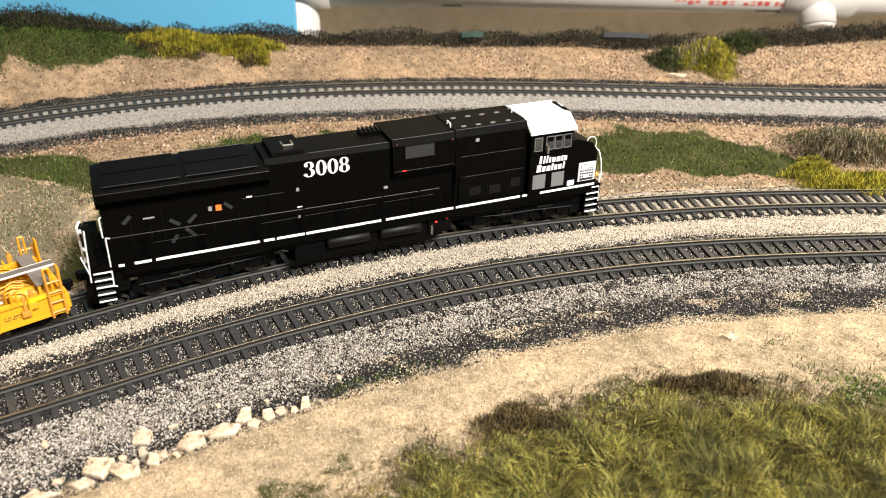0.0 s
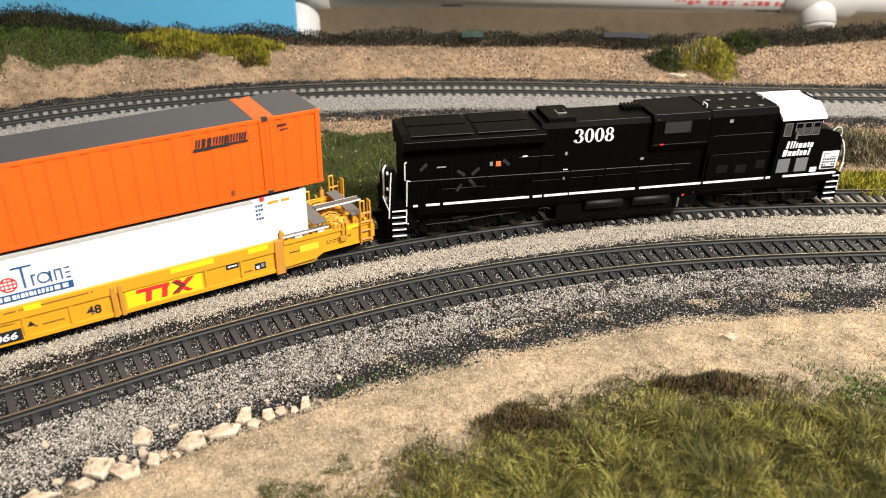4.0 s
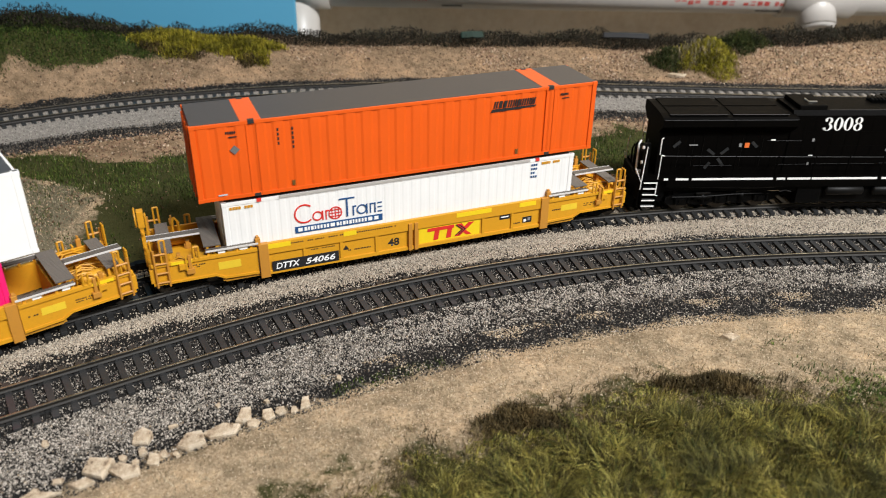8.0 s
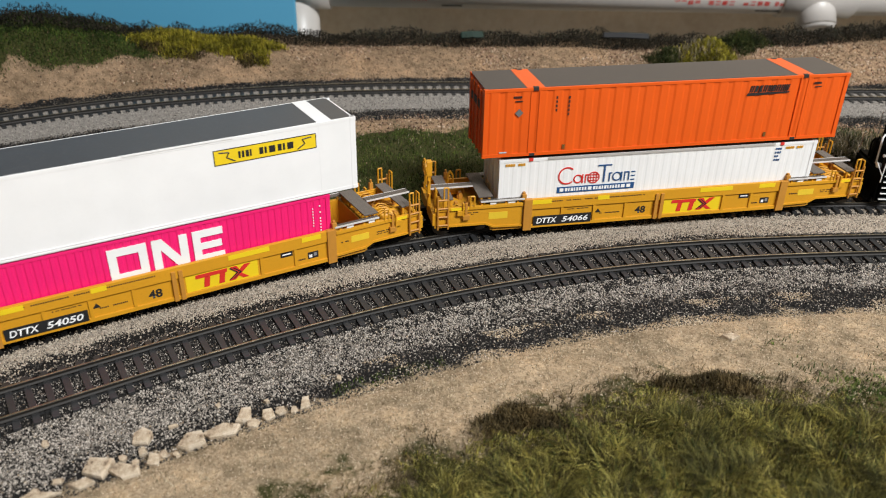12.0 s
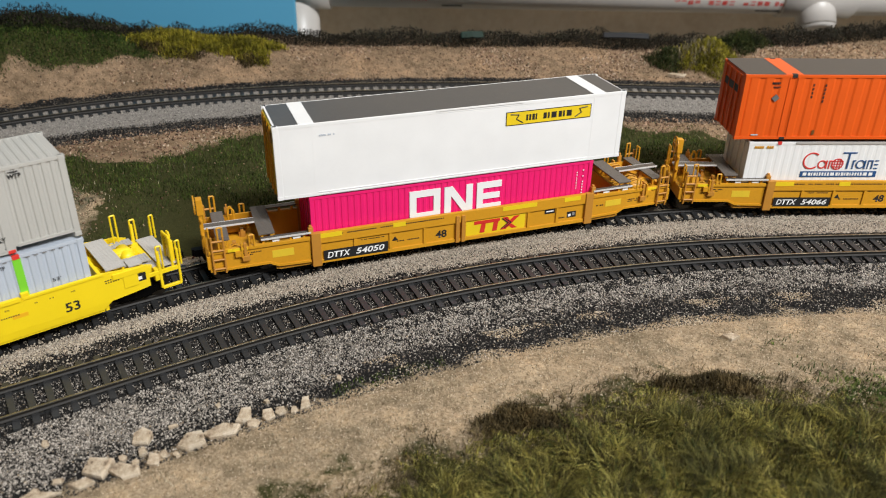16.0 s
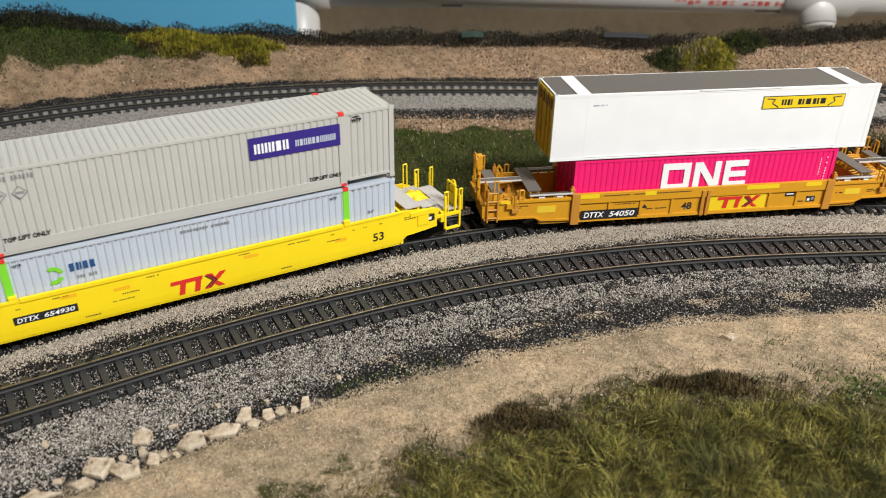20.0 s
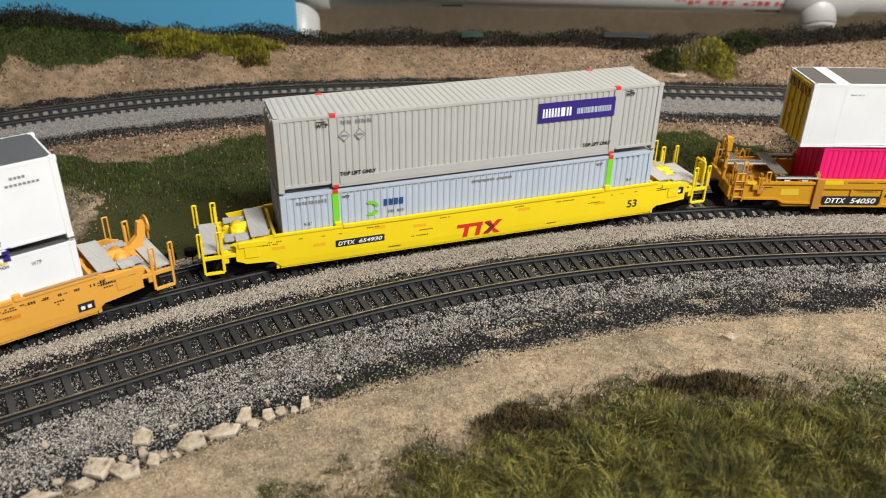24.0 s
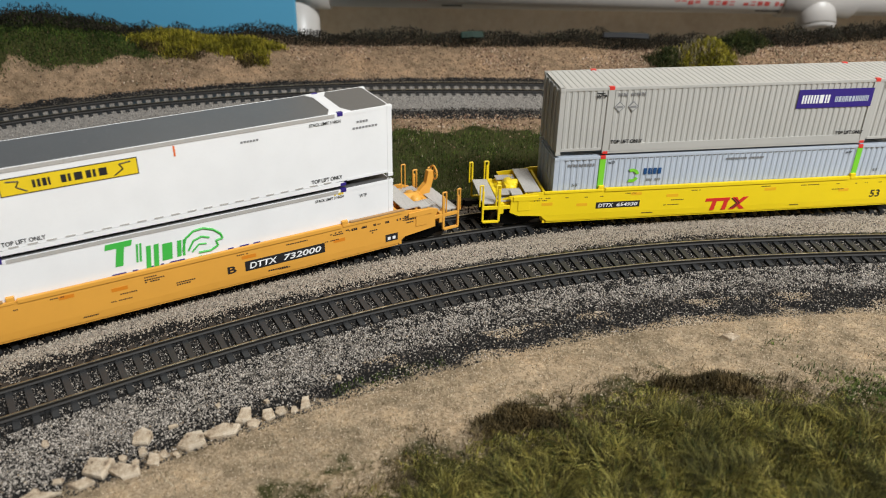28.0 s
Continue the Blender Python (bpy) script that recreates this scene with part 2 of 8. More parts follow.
def ground_material():
    """Scenery ground: tan sand and sawdust, with black cinders and green turf where the attributes say."""
    m, n, l, b = shader("scenery_ground", 0.95, 0, 0.05)
    tc = n.new("ShaderNodeTexCoord").outputs["Object"]
    a = noise_node(n, l, 22, 5, 0.6, tc)
    f = noise_node(n, l, 700, 6, 0.75, tc)
    g = noise_node(n, l, 240, 4, 0.6, tc)
    tan = ramp(n, [(0.30, (0.16, 0.115, 0.070)), (0.46, (0.355, 0.275, 0.182)), (0.60, (0.48, 0.382, 0.262)), (0.75, (0.61, 0.505, 0.37))])
    l.new(f.outputs[0], tan.inputs[0])
    drift = ramp(n, [(0.32, (0.58, 0.58, 0.56)), (0.52, (0.95, 0.93, 0.90)), (0.70, (1.15, 1.08, 1.0))])
    l.new(a.outputs[0], drift.inputs[0])
    def mask(attr, colour_a, colour_b, soft):
        at = n.new("ShaderNodeAttribute")
        at.attribute_name = attr
        s = n.new("ShaderNodeMath")
        s.operation = "ADD"
        l.new(at.outputs["Fac"], s.inputs[0])
        mm = n.new("ShaderNodeMath")
        mm.operation = "MULTIPLY_ADD"
        l.new(g.outputs[0], mm.inputs[0])
        mm.inputs[1].default_value, mm.inputs[2].default_value = soft, -soft * 0.5
        l.new(mm.outputs[0], s.inputs[1])
        rp = ramp(n, [(0.40, (0, 0, 0)), (0.60, (1, 1, 1))])
        l.new(s.outputs[0], rp.inputs[0])
        return rp.outputs[0], mixc(n, l, f.outputs[0], colour_a, colour_b)

    fm, col = mask("earth", (0.065, 0.041, 0.025), (0.52, 0.376, 0.246), 0.7)
    base = mixc(n, l, fm, tan.outputs[0], col)
    base = mixc(n, l, 1.0, base, drift.outputs[0], "MULTIPLY")
    c = noise_node(n, l, 120, 4, 0.65, tc)
    clump = ramp(n, [(0.34, (0.60, 0.60, 0.58)), (0.52, (1.0, 1.0, 1.0)), (0.68, (1.22, 1.18, 1.12))])
    l.new(c.outputs[0], clump.inputs[0])
    base = mixc(n, l, 1.0, base, clump.outputs[0], "MULTIPLY")
    fm, col = mask("cinder", (0.005, 0.005, 0.0048), (0.030, 0.028, 0.026), 0.9)
    base = mixc(n, l, fm, base, col)
    # turf also carries the shade painted on the ground beside the front grass
    fm, col = mask("turf", (0.020, 0.021, 0.008), (0.075, 0.074, 0.027), 0.8)
    base = mixc(n, l, fm, base, col)
    fm, col = mask("pale", (0.19, 0.165, 0.134), (0.43, 0.382, 0.318), 0.8)
    base = mixc(n, l, fm, base, col)
    fm, col = mask("grey", (0.15, 0.138, 0.124), (0.33, 0.307, 0.277), 0.7)
    base = mixc(n, l, fm, base, col)
    fm, col = mask("dust", (0.04, 0.034, 0.019), (0.235, 0.205, 0.135), 0.9)
    base = mixc(n, l, fm, base, col)
    l.new(base, b.inputs["Base Color"])
    bump(n, l, b, f.outputs[0], 0.8, 0.0012)
    return m


M["ground"] = ground_material()


def plain_wall_material(name, colour, stain):
    m, n, l, b = shader(name, 0.85)
    tc = n.new("ShaderNodeTexCoord").outputs["Object"]
    t = noise_node(n, l, 9, 6, 0.7, tc)
    f = noise_node(n, l, 160, 4, 0.6, tc)
    r = ramp(n, [(0.3, stain), (0.55, colour), (0.8, tuple(min(1, c * 1.12) for c in colour))])
    l.new(t.outputs[0], r.inputs[0])
    l.new(mixc(n, l, 0.25, r.outputs[0], f.outputs[0], "OVERLAY"), b.inputs["Base Color"])
    return m


M["wall_tan"] = plain_wall_material("tan_panel", (0.76, 0.645, 0.48), (0.60, 0.49, 0.34))
M["wall_room"] = plain_wall_material("room_paint", (0.15, 0.145, 0.135), (0.12, 0.115, 0.105))


# ---- mesh helpers (millimetres) ----
def box(bm, x0, x1, y0, y1, z0, z1):
    v = [bm.verts.new(p) for p in ((x0, y0, z0), (x1, y0, z0), (x1, y1, z0), (x0, y1, z0), (x0, y0, z1), (x1, y0, z1), (x1, y1, z1), (x0, y1, z1))]
    for f in ((0, 3, 2, 1), (4, 5, 6, 7), (0, 1, 5, 4), (1, 2, 6, 5), (2, 3, 7, 6), (3, 0, 4, 7)):
        bm.faces.new([v[i] for i in f])
    return bm


def boxes(*rows, bevel=0.0):
    bm = bmesh.new()
    for r in rows:
        box(bm, *r)
    if bevel:
        bmesh.ops.bevel(bm, geom=list(bm.edges), offset=bevel, segments=2, affect="EDGES", profile=0.6)
    return bm


def extrude(bm, outline, axis, a, b):
    """A prism: outline is a polygon in the two other axes (in x, y, z order), drawn from a to b along axis."""
    def place(u, w, t):
        return {"x": (t, u, w), "y": (u, t, w), "z": (u, w, t)}[axis]
    lo = [bm.verts.new(place(u, w, a)) for u, w in outline]
    hi = [bm.verts.new(place(u, w, b)) for u, w in outline]
    k = len(outline)
    bm.faces.new(lo)
    bm.faces.new(hi[::-1])
    for i in range(k):
        j = (i + 1) % k
        bm.faces.new((lo[j], lo[i], hi[i], hi[j]))
    bmesh.ops.recalc_face_normals(bm, faces=list(bm.faces))
    return bm


def prism(outline, axis, a, b, bevel=0.0):
    bm = extrude(bmesh.new(), outline, axis, a, b)
    if bevel:
        bmesh.ops.bevel(bm, geom=list(bm.edges), offset=bevel, segments=2, affect="EDGES", profile=0.6)
    return bm


def rod(bm, p0, p1, r, n=8, r1=None):
    p0, p1 = Vector(p0), Vector(p1)
    d = p1 - p0
    q = d.to_track_quat("Z", "Y").to_matrix()
    r1 = r if r1 is None else r1
    ring = [Vector((math.cos(2 * math.pi * i / n), math.sin(2 * math.pi * i / n), 0)) for i in range(n)]
    lo = [bm.verts.new(p0 + q @ (c * r)) for c in ring]
    hi = [bm.verts.new(p1 + q @ (c * r1)) for c in ring]
    bm.faces.new(lo[::-1])
    bm.faces.new(hi)
    for i in range(n):
        j = (i + 1) % n
        f = bm.faces.new((lo[i], lo[j], hi[j], hi[i]))
        f.smooth = n > 8
    return bm


def wire(points, r, n=6, bm=None):
    bm = bm or bmesh.new()
    for a, b in zip(points, points[1:]):
        rod(bm, a, b, r, n)
    return bm


def tank(p0, p1, r, n=16):
    """A cylinder with domed ends."""
    bm = bmesh.new()
    p0, p1 = Vector(p0), Vector(p1)
    d = (p1 - p0).normalized()
    q = d.to_track_quat("Z", "Y").to_matrix()
    stations = [(p0 - d * r * 0.45, 0.35), (p0 - d * r * 0.30, 0.75), (p0, 1.0), (p1, 1.0), (p1 + d * r * 0.30, 0.75), (p1 + d * r * 0.45, 0.35)]
    rings = [[bm.verts.new(c + q @ Vector((math.cos(2 * math.pi * i / n) * r * k, math.sin(2 * math.pi * i / n) * r * k, 0))) for i in range(n)] for c, k in stations]
    for a, b in zip(rings, rings[1:]):
        for i in range(n):
            j = (i + 1) % n
            bm.faces.new((a[i], a[j], b[j], b[i])).smooth = True
    bm.faces.new(rings[0][::-1])
    bm.faces.new(rings[-1])
    return bm


def corrugated(x0, x1, y, z0, z1, pitch, depth, out=-1, flat=0.45):
    """A folded steel side: ribs run upright; out is the way the ribs stand proud along y."""
    bm = bmesh.new()
    n = max(1, round((x1 - x0) / pitch))
    p = (x1 - x0) / n
    line = []
    for i in range(n):
        s = x0 + i * p
        r = (1 - flat) * p / 4
        line += [(s, 0), (s + r, depth), (s + r + flat * p, depth), (s + 2 * r + flat * p, 0)]
    line.append((x1, 0))
    lo = [bm.verts.new((u, y + out * w, z0)) for u, w in line]
    hi = [bm.verts.new((u, y + out * w, z1)) for u, w in line]
    for i in range(len(line) - 1):
        q = (lo[i], lo[i + 1], hi[i + 1], hi[i])
        bm.faces.new(q if out < 0 else q[::-1])
    return bm


def to_mesh(name, bm, material):
    me = bpy.data.meshes.new(name)
    bmesh.ops.scale(bm, vec=(MM, MM, MM), verts=list(bm.verts))
    bm.to_mesh(me)
    bm.free()
    me.materials.append(M[material])
    return me


# rows of print too small to pick apart
PRINT = {"mark", "wordmark", "small_print", "band_print", "sign_print", "hazard", "name", "print", "door_print", "rail_perforation"}


def part(name, bm, material, parent, label=""):
    ob = new(name, to_mesh(name, bm, material))
    ob.parent = parent
    if label:
        ob["label"] = label
    if name in PRINT:
        ob["kind"] = "stuff"
    return ob


def thing(name, label, category, group=""):
    ob = new(name)
    ob.empty_display_size = 0.01
    return tagged(ob, label, category, group)


def numpy_mesh(name, verts, faces, material):
    """A mesh from arrays of vertices (millimetres) and equal-sided faces."""
    me = bpy.data.meshes.new(name)
    verts = np.asarray(verts, dtype=np.float32) * MM
    k = faces.shape[1]
    me.vertices.add(len(verts))
    me.vertices.foreach_set("co", verts.ravel())
    me.loops.add(faces.size)
    me.loops.foreach_set("vertex_index", faces.astype(np.int32).ravel())
    me.polygons.add(len(faces))
    me.polygons.foreach_set("loop_start", np.arange(0, faces.size, k, dtype=np.int32))
    me.update(calc_edges=True)
    me.materials.append(M[material])
    return me


def letters(name, text, material, parent, x, y, z, height, width=0.0, slant=0.0, depth=0.12, bold=0.0):
    """Flat lettering on a side that faces -y, lower left corner at x, z."""
    cu = bpy.data.curves.new(name, "FONT")
    cu.body, cu.extrude, cu.offset, cu.shear, cu.resolution_u = text, 0.0, bold, slant, 3
    ob = new(name, cu)
    bpy.context.view_layer.update()
    me = bpy.data.meshes.new_from_object(ob.evaluated_get(bpy.context.evaluated_depsgraph_get()))
    bpy.data.objects.remove(ob)
    co = np.empty(len(me.vertices) * 3, dtype=np.float32)
    me.vertices.foreach_get("co", co)
    co = co.reshape(-1, 3)
    lo, hi = co.min(0), co.max(0)
    s = height / (hi[1] - lo[1])
    sx = width / (hi[0] - lo[0]) if width else s
    out = np.empty_like(co)
    out[:, 0] = x + (co[:, 0] - lo[0]) * sx
    out[:, 1] = y - depth
    out[:, 2] = z + (co[:, 1] - lo[1]) * s
    me.vertices.foreach_set("co", (out * MM).ravel())
    me.materials.clear()
    me.materials.append(M[material])
    me.update()
    ob = new(name, me)
    ob.parent = parent
    return ob


def plate(x0, x1, z0, z1, y, depth=0.14, slant=0.0):
    """A thin plate on a side that faces -y."""
    return prism([(x0, z0), (x1, z0), (x1 + slant, z1), (x0 + slant, z1)], "y", y - depth, y + 0.05)


def poly_plate(outline, y, depth=0.14):
    return prism(outline, "y", y - depth, y + 0.05)


def bars(bm, x0, x1, z, count, y, h=0.5, gap=0.25, depth=0.12, seed=1):
    """Unreadable small writing: a row of short plain bars."""
    rnd = random.Random(seed)
    w = (x1 - x0) / count
    for i in range(count):
        if rnd.random() < 0.12:
            continue
        box(bm, x0 + i * w, x0 + i * w + w * (1 - gap), y - depth, y + 0.03, z, z + h)
    return bm


# ---- the three tracks: curves of slowly changing bend ----
STEP, REACH = 2.0, 1500.0
ALONG = np.arange(-REACH, REACH + STEP, STEP)
ZERO = len(ALONG) // 2


def track_line(y0, heading, k0, k1, k2):
    t = np.clip(ALONG, -380, 380) / 100
    k = (k0 + k1 * t + k2 * t * t) * 1e-3
    th = np.concatenate([[0], np.cumsum((k[1:] + k[:-1]) / 2 * STEP)])
    th += heading - th[ZERO]
    c, s = np.cos(th), np.sin(th)
    x = np.concatenate([[0], np.cumsum((c[1:] + c[:-1]) / 2 * STEP)])
    y = np.concatenate([[0], np.cumsum((s[1:] + s[:-1]) / 2 * STEP)])
    return x - x[ZERO], y - y[ZERO] + y0, th


FRONT = track_line(305.76, 0.3910, -1.7631, -0.3199, 0.4347)
TRAIN = track_line(361.66, 0.3529, -1.4261, 0.0013, 0.0679)
BACK = track_line(570.59, 0.0637, -1.0260, 0.5241, 0.0356)
BACK_Z = 8.3


def on_track(line, s, d=0.0):
    x, y, th = (np.interp(s, ALONG, a) for a in line)
    return x - np.sin(th) * d, y + np.cos(th) * d, th


def beside(line, x, y, reach=460.0):
    """Signed distance from the track (positive on its far side) for arrays x, y."""
    keep = np.abs(ALONG) <= reach
    lx, ly, lt = line[0][keep][::3], line[1][keep][::3], line[2][keep][::3]
    out = np.empty(x.shape)
    flat_x, flat_y, flat_o = x.ravel(), y.ravel(), out.ravel()
    for i in range(0, flat_x.size, 20000):
        px, py = flat_x[i:i + 20000], flat_y[i:i + 20000]
        k = ((px[:, None] - lx) ** 2 + (py[:, None] - ly) ** 2).argmin(1)
        flat_o[i:i + 20000] = -(px - lx[k]) * np.sin(lt[k]) + (py - ly[k]) * np.cos(lt[k])
    return flat_o.reshape(x.shape)


def smooth(a, b, v):
    t = np.clip((v - a) / (b - a), 0, 1)
    return t * t * (3 - 2 * t)


def waves(x, y, size, seed=0.0):
    """Smooth uneven relief between about -1 and 1."""
    u, v = x / size + seed, y / size - seed * 1.7
    return (np.sin(u * 1.9 + 1.3 * np.sin(v * 1.1 + seed)) + np.sin(v * 2.3 + 1.7 * np.sin(u * 0.9 - seed)) + 0.5 * np.sin(3.7 * u + 2.9 * v + seed)) / 2.5


def ground_height(x, y, df, dt, db):
    """Height of the scenery at x, y, given the distances from the three tracks."""
    z = np.full(x.shape, -4.6)
    z += 0.5 * waves(x, y, 14, 3.0) + 0.25 * waves(x, y, 5, 1.0)
    # roadbed of the train's track and of the front track
    z = np.maximum(z, -3.55 - 2.0 * smooth(16, 26, np.abs(dt)))
    z = np.maximum(z, -3.35 - 3.0 * smooth(14.5, 25, np.abs(df)))
    # rise from the train's track towards the back track
    z += 9.0 * smooth(30, 120, dt)
    # roadbed of the back track
    z = np.maximum(z, BACK_Z - 2.9 - 5.0 * smooth(14, 40, np.abs(db)) - 20 * smooth(40, 90, np.abs(db)))
    # bank behind it, higher on the two sides
    lift = 9.0 + 8 * smooth(-60, -190, x) + 24 * smooth(-185, -330, x) + 10 * smooth(150, 380, x)
    z -= smooth(118, 150, db) * 70
    z += smooth(22, 85, db) * lift * (1 + 0.10 * waves(x, y, 40, 2.0))
    # the front slope rises towards the near corner
    z += smooth(-50, -64, df) * 2.2 + smooth(-60, -150, df) * 9.0 * smooth(-150, 60, x) + smooth(-62, -120, df) * 0.8 * waves(x, y, 30, 5.0)
    return z


def relief(x, y):
    """Ground height at single points or arrays, with the three distances."""
    x, y = np.asarray(x, float), np.asarray(y, float)
    df, dt, db = beside(FRONT, x, y), beside(TRAIN, x, y), beside(BACK, x, y)
    return ground_height(x, y, df, dt, db), df, dt, db


# ---- the scenery: one sheet of ground ----
def grid_lines(lo, a, b, hi, fine, coarse):
    return np.concatenate([np.arange(lo, a, coarse), np.arange(a, b, fine), np.arange(b, hi + 1, coarse)])


def turf_share(x, y, dt, db):
    """How grassy the ground is (0 to 1): the strip between the tracks, and the left of the back bank."""
    wob = 5 * waves(x, y, 15, 4.0)
    edge = np.interp(x, (-270, -178, -164, -136, -32, 97, 150, 200, 222), (434, 424, 432, 462, 486, 490, 494, 482, 460))
    strip = smooth(22, 30, dt) * smooth(edge + 10, edge - 6, y + 1.4 * wob + 3 * waves(x, y, 5, 2.0)) * smooth(228, 212, x)
    low = np.interp(x, (-250, -193, -150), (408, 389, 376))
    strip *= 1 - smooth(-165, -195, x) * smooth(low + 6, low - 6, y + wob)
    strip *= 1 - smooth(62, 86, x) * smooth(448, 438, y + wob)
    strip = np.where(db < 0, strip, 0)
    bank = smooth(50, 62, db + 10 * waves(x, y, 25, 9.0)) * smooth(-195, -235, x)
    return np.maximum(strip, bank)


def pale_edge(x):
    """How far the light ballast reaches from the train's track towards the front track."""
    return np.interp(x, (-165, -45, 40, 120, 205), (-25, -30, -33, -29, -37))


def build_ground():
    gx = grid_lines(-1300, -440, 440, 1200, 3.2, 20)
    gy = grid_lines(-1000, 130, 760, 780, 3.2, 20)
    x, y = np.meshgrid(gx, gy)
    z, df, dt, db = relief(x, y)
    nx, ny = len(gx), len(gy)
    i = np.arange(nx * ny).reshape(ny, nx)
    faces = np.stack([i[:-1, :-1], i[:-1, 1:], i[1:, 1:], i[1:, :-1]], -1).reshape(-1, 4)
    me = numpy_mesh("ground", np.stack([x, y, z], -1).reshape(-1, 3), faces, "ground")
    wob = 4.0 * waves(x, y, 9, 6.0) + 2.0 * waves(x, y, 3.5, 2.0)
    cinder = smooth(-58, -42, df + wob) * smooth(-20, -27, dt + 0.5 * wob) * smooth(500, 380, np.abs(x))
    cinder = np.maximum(cinder, smooth(26, 21, np.abs(dt)) * 0.8)
    cinder = np.maximum(cinder, smooth(-66, -54, db + wob) * smooth(33, 26, db + 0.6 * wob))
    low = np.interp(x, (-250, -193, -150), (408, 389, 376))
    dust = smooth(18, 26, dt) * smooth(low + 6, low - 6, y + wob) * smooth(-165, -200, x + wob) * (db < 0)
    dust = np.maximum(dust, 0.7 * smooth(20, 26, dt) * smooth(440, 430, y + wob) * smooth(70, 95, x))
    rim = np.interp(x, (-90, -50, -30, 5, 38, 70, 98, 127, 190), (150, 168, 181, 198, 217, 230, 233, 225, 210))
    # olive darkening round the grass: moss together with shade painted into the ground
    moss = 0.66 * smooth(rim + 34 + 12 * smooth(20, -40, x), rim + 4, y + 2 * wob) * smooth(-95, -45, x) * smooth(-58, -68, df) * (0.62 + 0.38 * smooth(-0.6, 0.4, waves(x, y, 13, 5.0)))
    turf = np.maximum(np.maximum(turf_share(x, y, dt, db), moss), 0.62 * smooth(-62, -74, df) * smooth(122, 160, x + 8 * waves(x, y, 25, 1.0)) * smooth(-0.6, 0.3, waves(x, y, 30, 7.0)))
    turf = turf * smooth(470, 430, np.abs(x)) * smooth(90, 120, y)
    edge = pale_edge(x)
    pale = smooth(edge - 2, edge + 4, dt + 0.5 * wob) * smooth(-15.5, -19, dt)
    pale = np.maximum(pale, smooth(13, 16, dt) * smooth(25, 19, dt + 0.5 * wob))
    pale = np.maximum(pale, smooth(50, 120, x) * smooth(15, 13, np.abs(dt)))
    pale = np.maximum(pale, (0.46 + 0.12 * smooth(0, -100, x)) * smooth(-46, -34, df + wob) * smooth(-12, -18, df) * smooth(-0.8, 0.3, waves(x, y, 16, 1.0)))
    grey = smooth(-46, -41, db + 0.5 * wob) * smooth(15, 12, db)
    for name, values in (("earth", 0.78 * np.maximum(smooth(24, 34, db), smooth(400, 420, y) * smooth(20, 30, dt))), ("pale", pale * 0.85), ("grey", grey), ("cinder", cinder), ("turf", turf * 0.9), ("dust", dust * 0.75)):
        at = me.attributes.new(name, "FLOAT", "POINT")
        at.data.foreach_set("value", values.astype(np.float32).ravel())
    me.polygons.foreach_set("use_smooth", np.ones(len(me.polygons), dtype=bool))
    ob = new("ground", me)
    return tagged(ob, "tan sawdust and cinder scenery ground of the railway layout", "ground", kind="structure")


build_ground()
rng = np.random.default_rng(7)


def scatter(count, x0, x1, y0, y1, share):
    """Random places in a rectangle, kept with the chance that share gives; returns x, y, z and the three distances."""
    x, y = rng.uniform(x0, x1, count), rng.uniform(y0, y1, count)
    z, df, dt, db = relief(x, y)
    keep = rng.random(count) < share(x, y, df, dt, db)
    return tuple(a[keep] for a in (x, y, z, df, dt, db))


def along(count, line, s0, s1, d0, d1, share=None):
    """Random places beside a track, between two distances from its middle."""
    s, d = rng.uniform(s0, s1, count), rng.uniform(d0, d1, count)
    if share is not None:
        keep = rng.random(count) < share(s, d)
        s, d = s[keep], d[keep]
    x, y, _ = on_track(line, s, d)
    z, df, dt, db = relief(x, y)
    return x, y, z


OCTA = np.array([(1, 0, 0), (-1, 0, 0), (0, 1, 0), (0, -1, 0), (0, 0, 1), (0, 0, -1)], float)
OCTA_F = np.array([(0, 2, 4), (2, 1, 4), (1, 3, 4), (3, 0, 4), (2, 0, 5), (1, 2, 5), (3, 1, 5), (0, 3, 5)])


TETRA = np.array([(1, 0, -0.5), (-0.6, 0.9, -0.5), (-0.6, -0.9, -0.5), (0, 0, 0.9)], float)
TETRA_F = np.array([(0, 2, 1), (0, 1, 3), (1, 2, 3), (2, 0, 3)])


def grains(name, place, size, material, label, category, sink=0.15, tetra=False):
    """Loose grains: small uneven stones, lying on the ground."""
    x, y, z = place
    n = len(x)
    r = size * rng.uniform(0.6, 1.35, n)
    form, sides = (TETRA, TETRA_F) if tetra else (OCTA, OCTA_F)
    k = len(form)
    v = form[None] * rng.uniform(0.55, 1.2, (n, k, 1)) + rng.uniform(-0.18, 0.18, (n, k, 3))
    a, b = rng.uniform(0, 6.283, n), rng.uniform(-0.9, 0.9, n)
    ca, sa, cb, sb = np.cos(a), np.sin(a), np.cos(b), np.sin(b)
    rot = np.empty((n, 3, 3))
    rot[:, 0], rot[:, 1], rot[:, 2] = np.stack([ca, -sa * cb, sa * sb], 1), np.stack([sa, ca * cb, -ca * sb], 1), np.stack([0 * a, sb, cb], 1)
    v = np.einsum("nij,nkj->nki", rot, v) * r[:, None, None]
    v += np.stack([x, y, z + r * (0.5 - sink)], -1)[:, None]
    f = sides[None] + (np.arange(n) * k)[:, None, None]
    ob = new(name, numpy_mesh(name, v.reshape(-1, 3), f.reshape(-1, 3), material))
    return tagged(ob, label, category, kind="stuff")


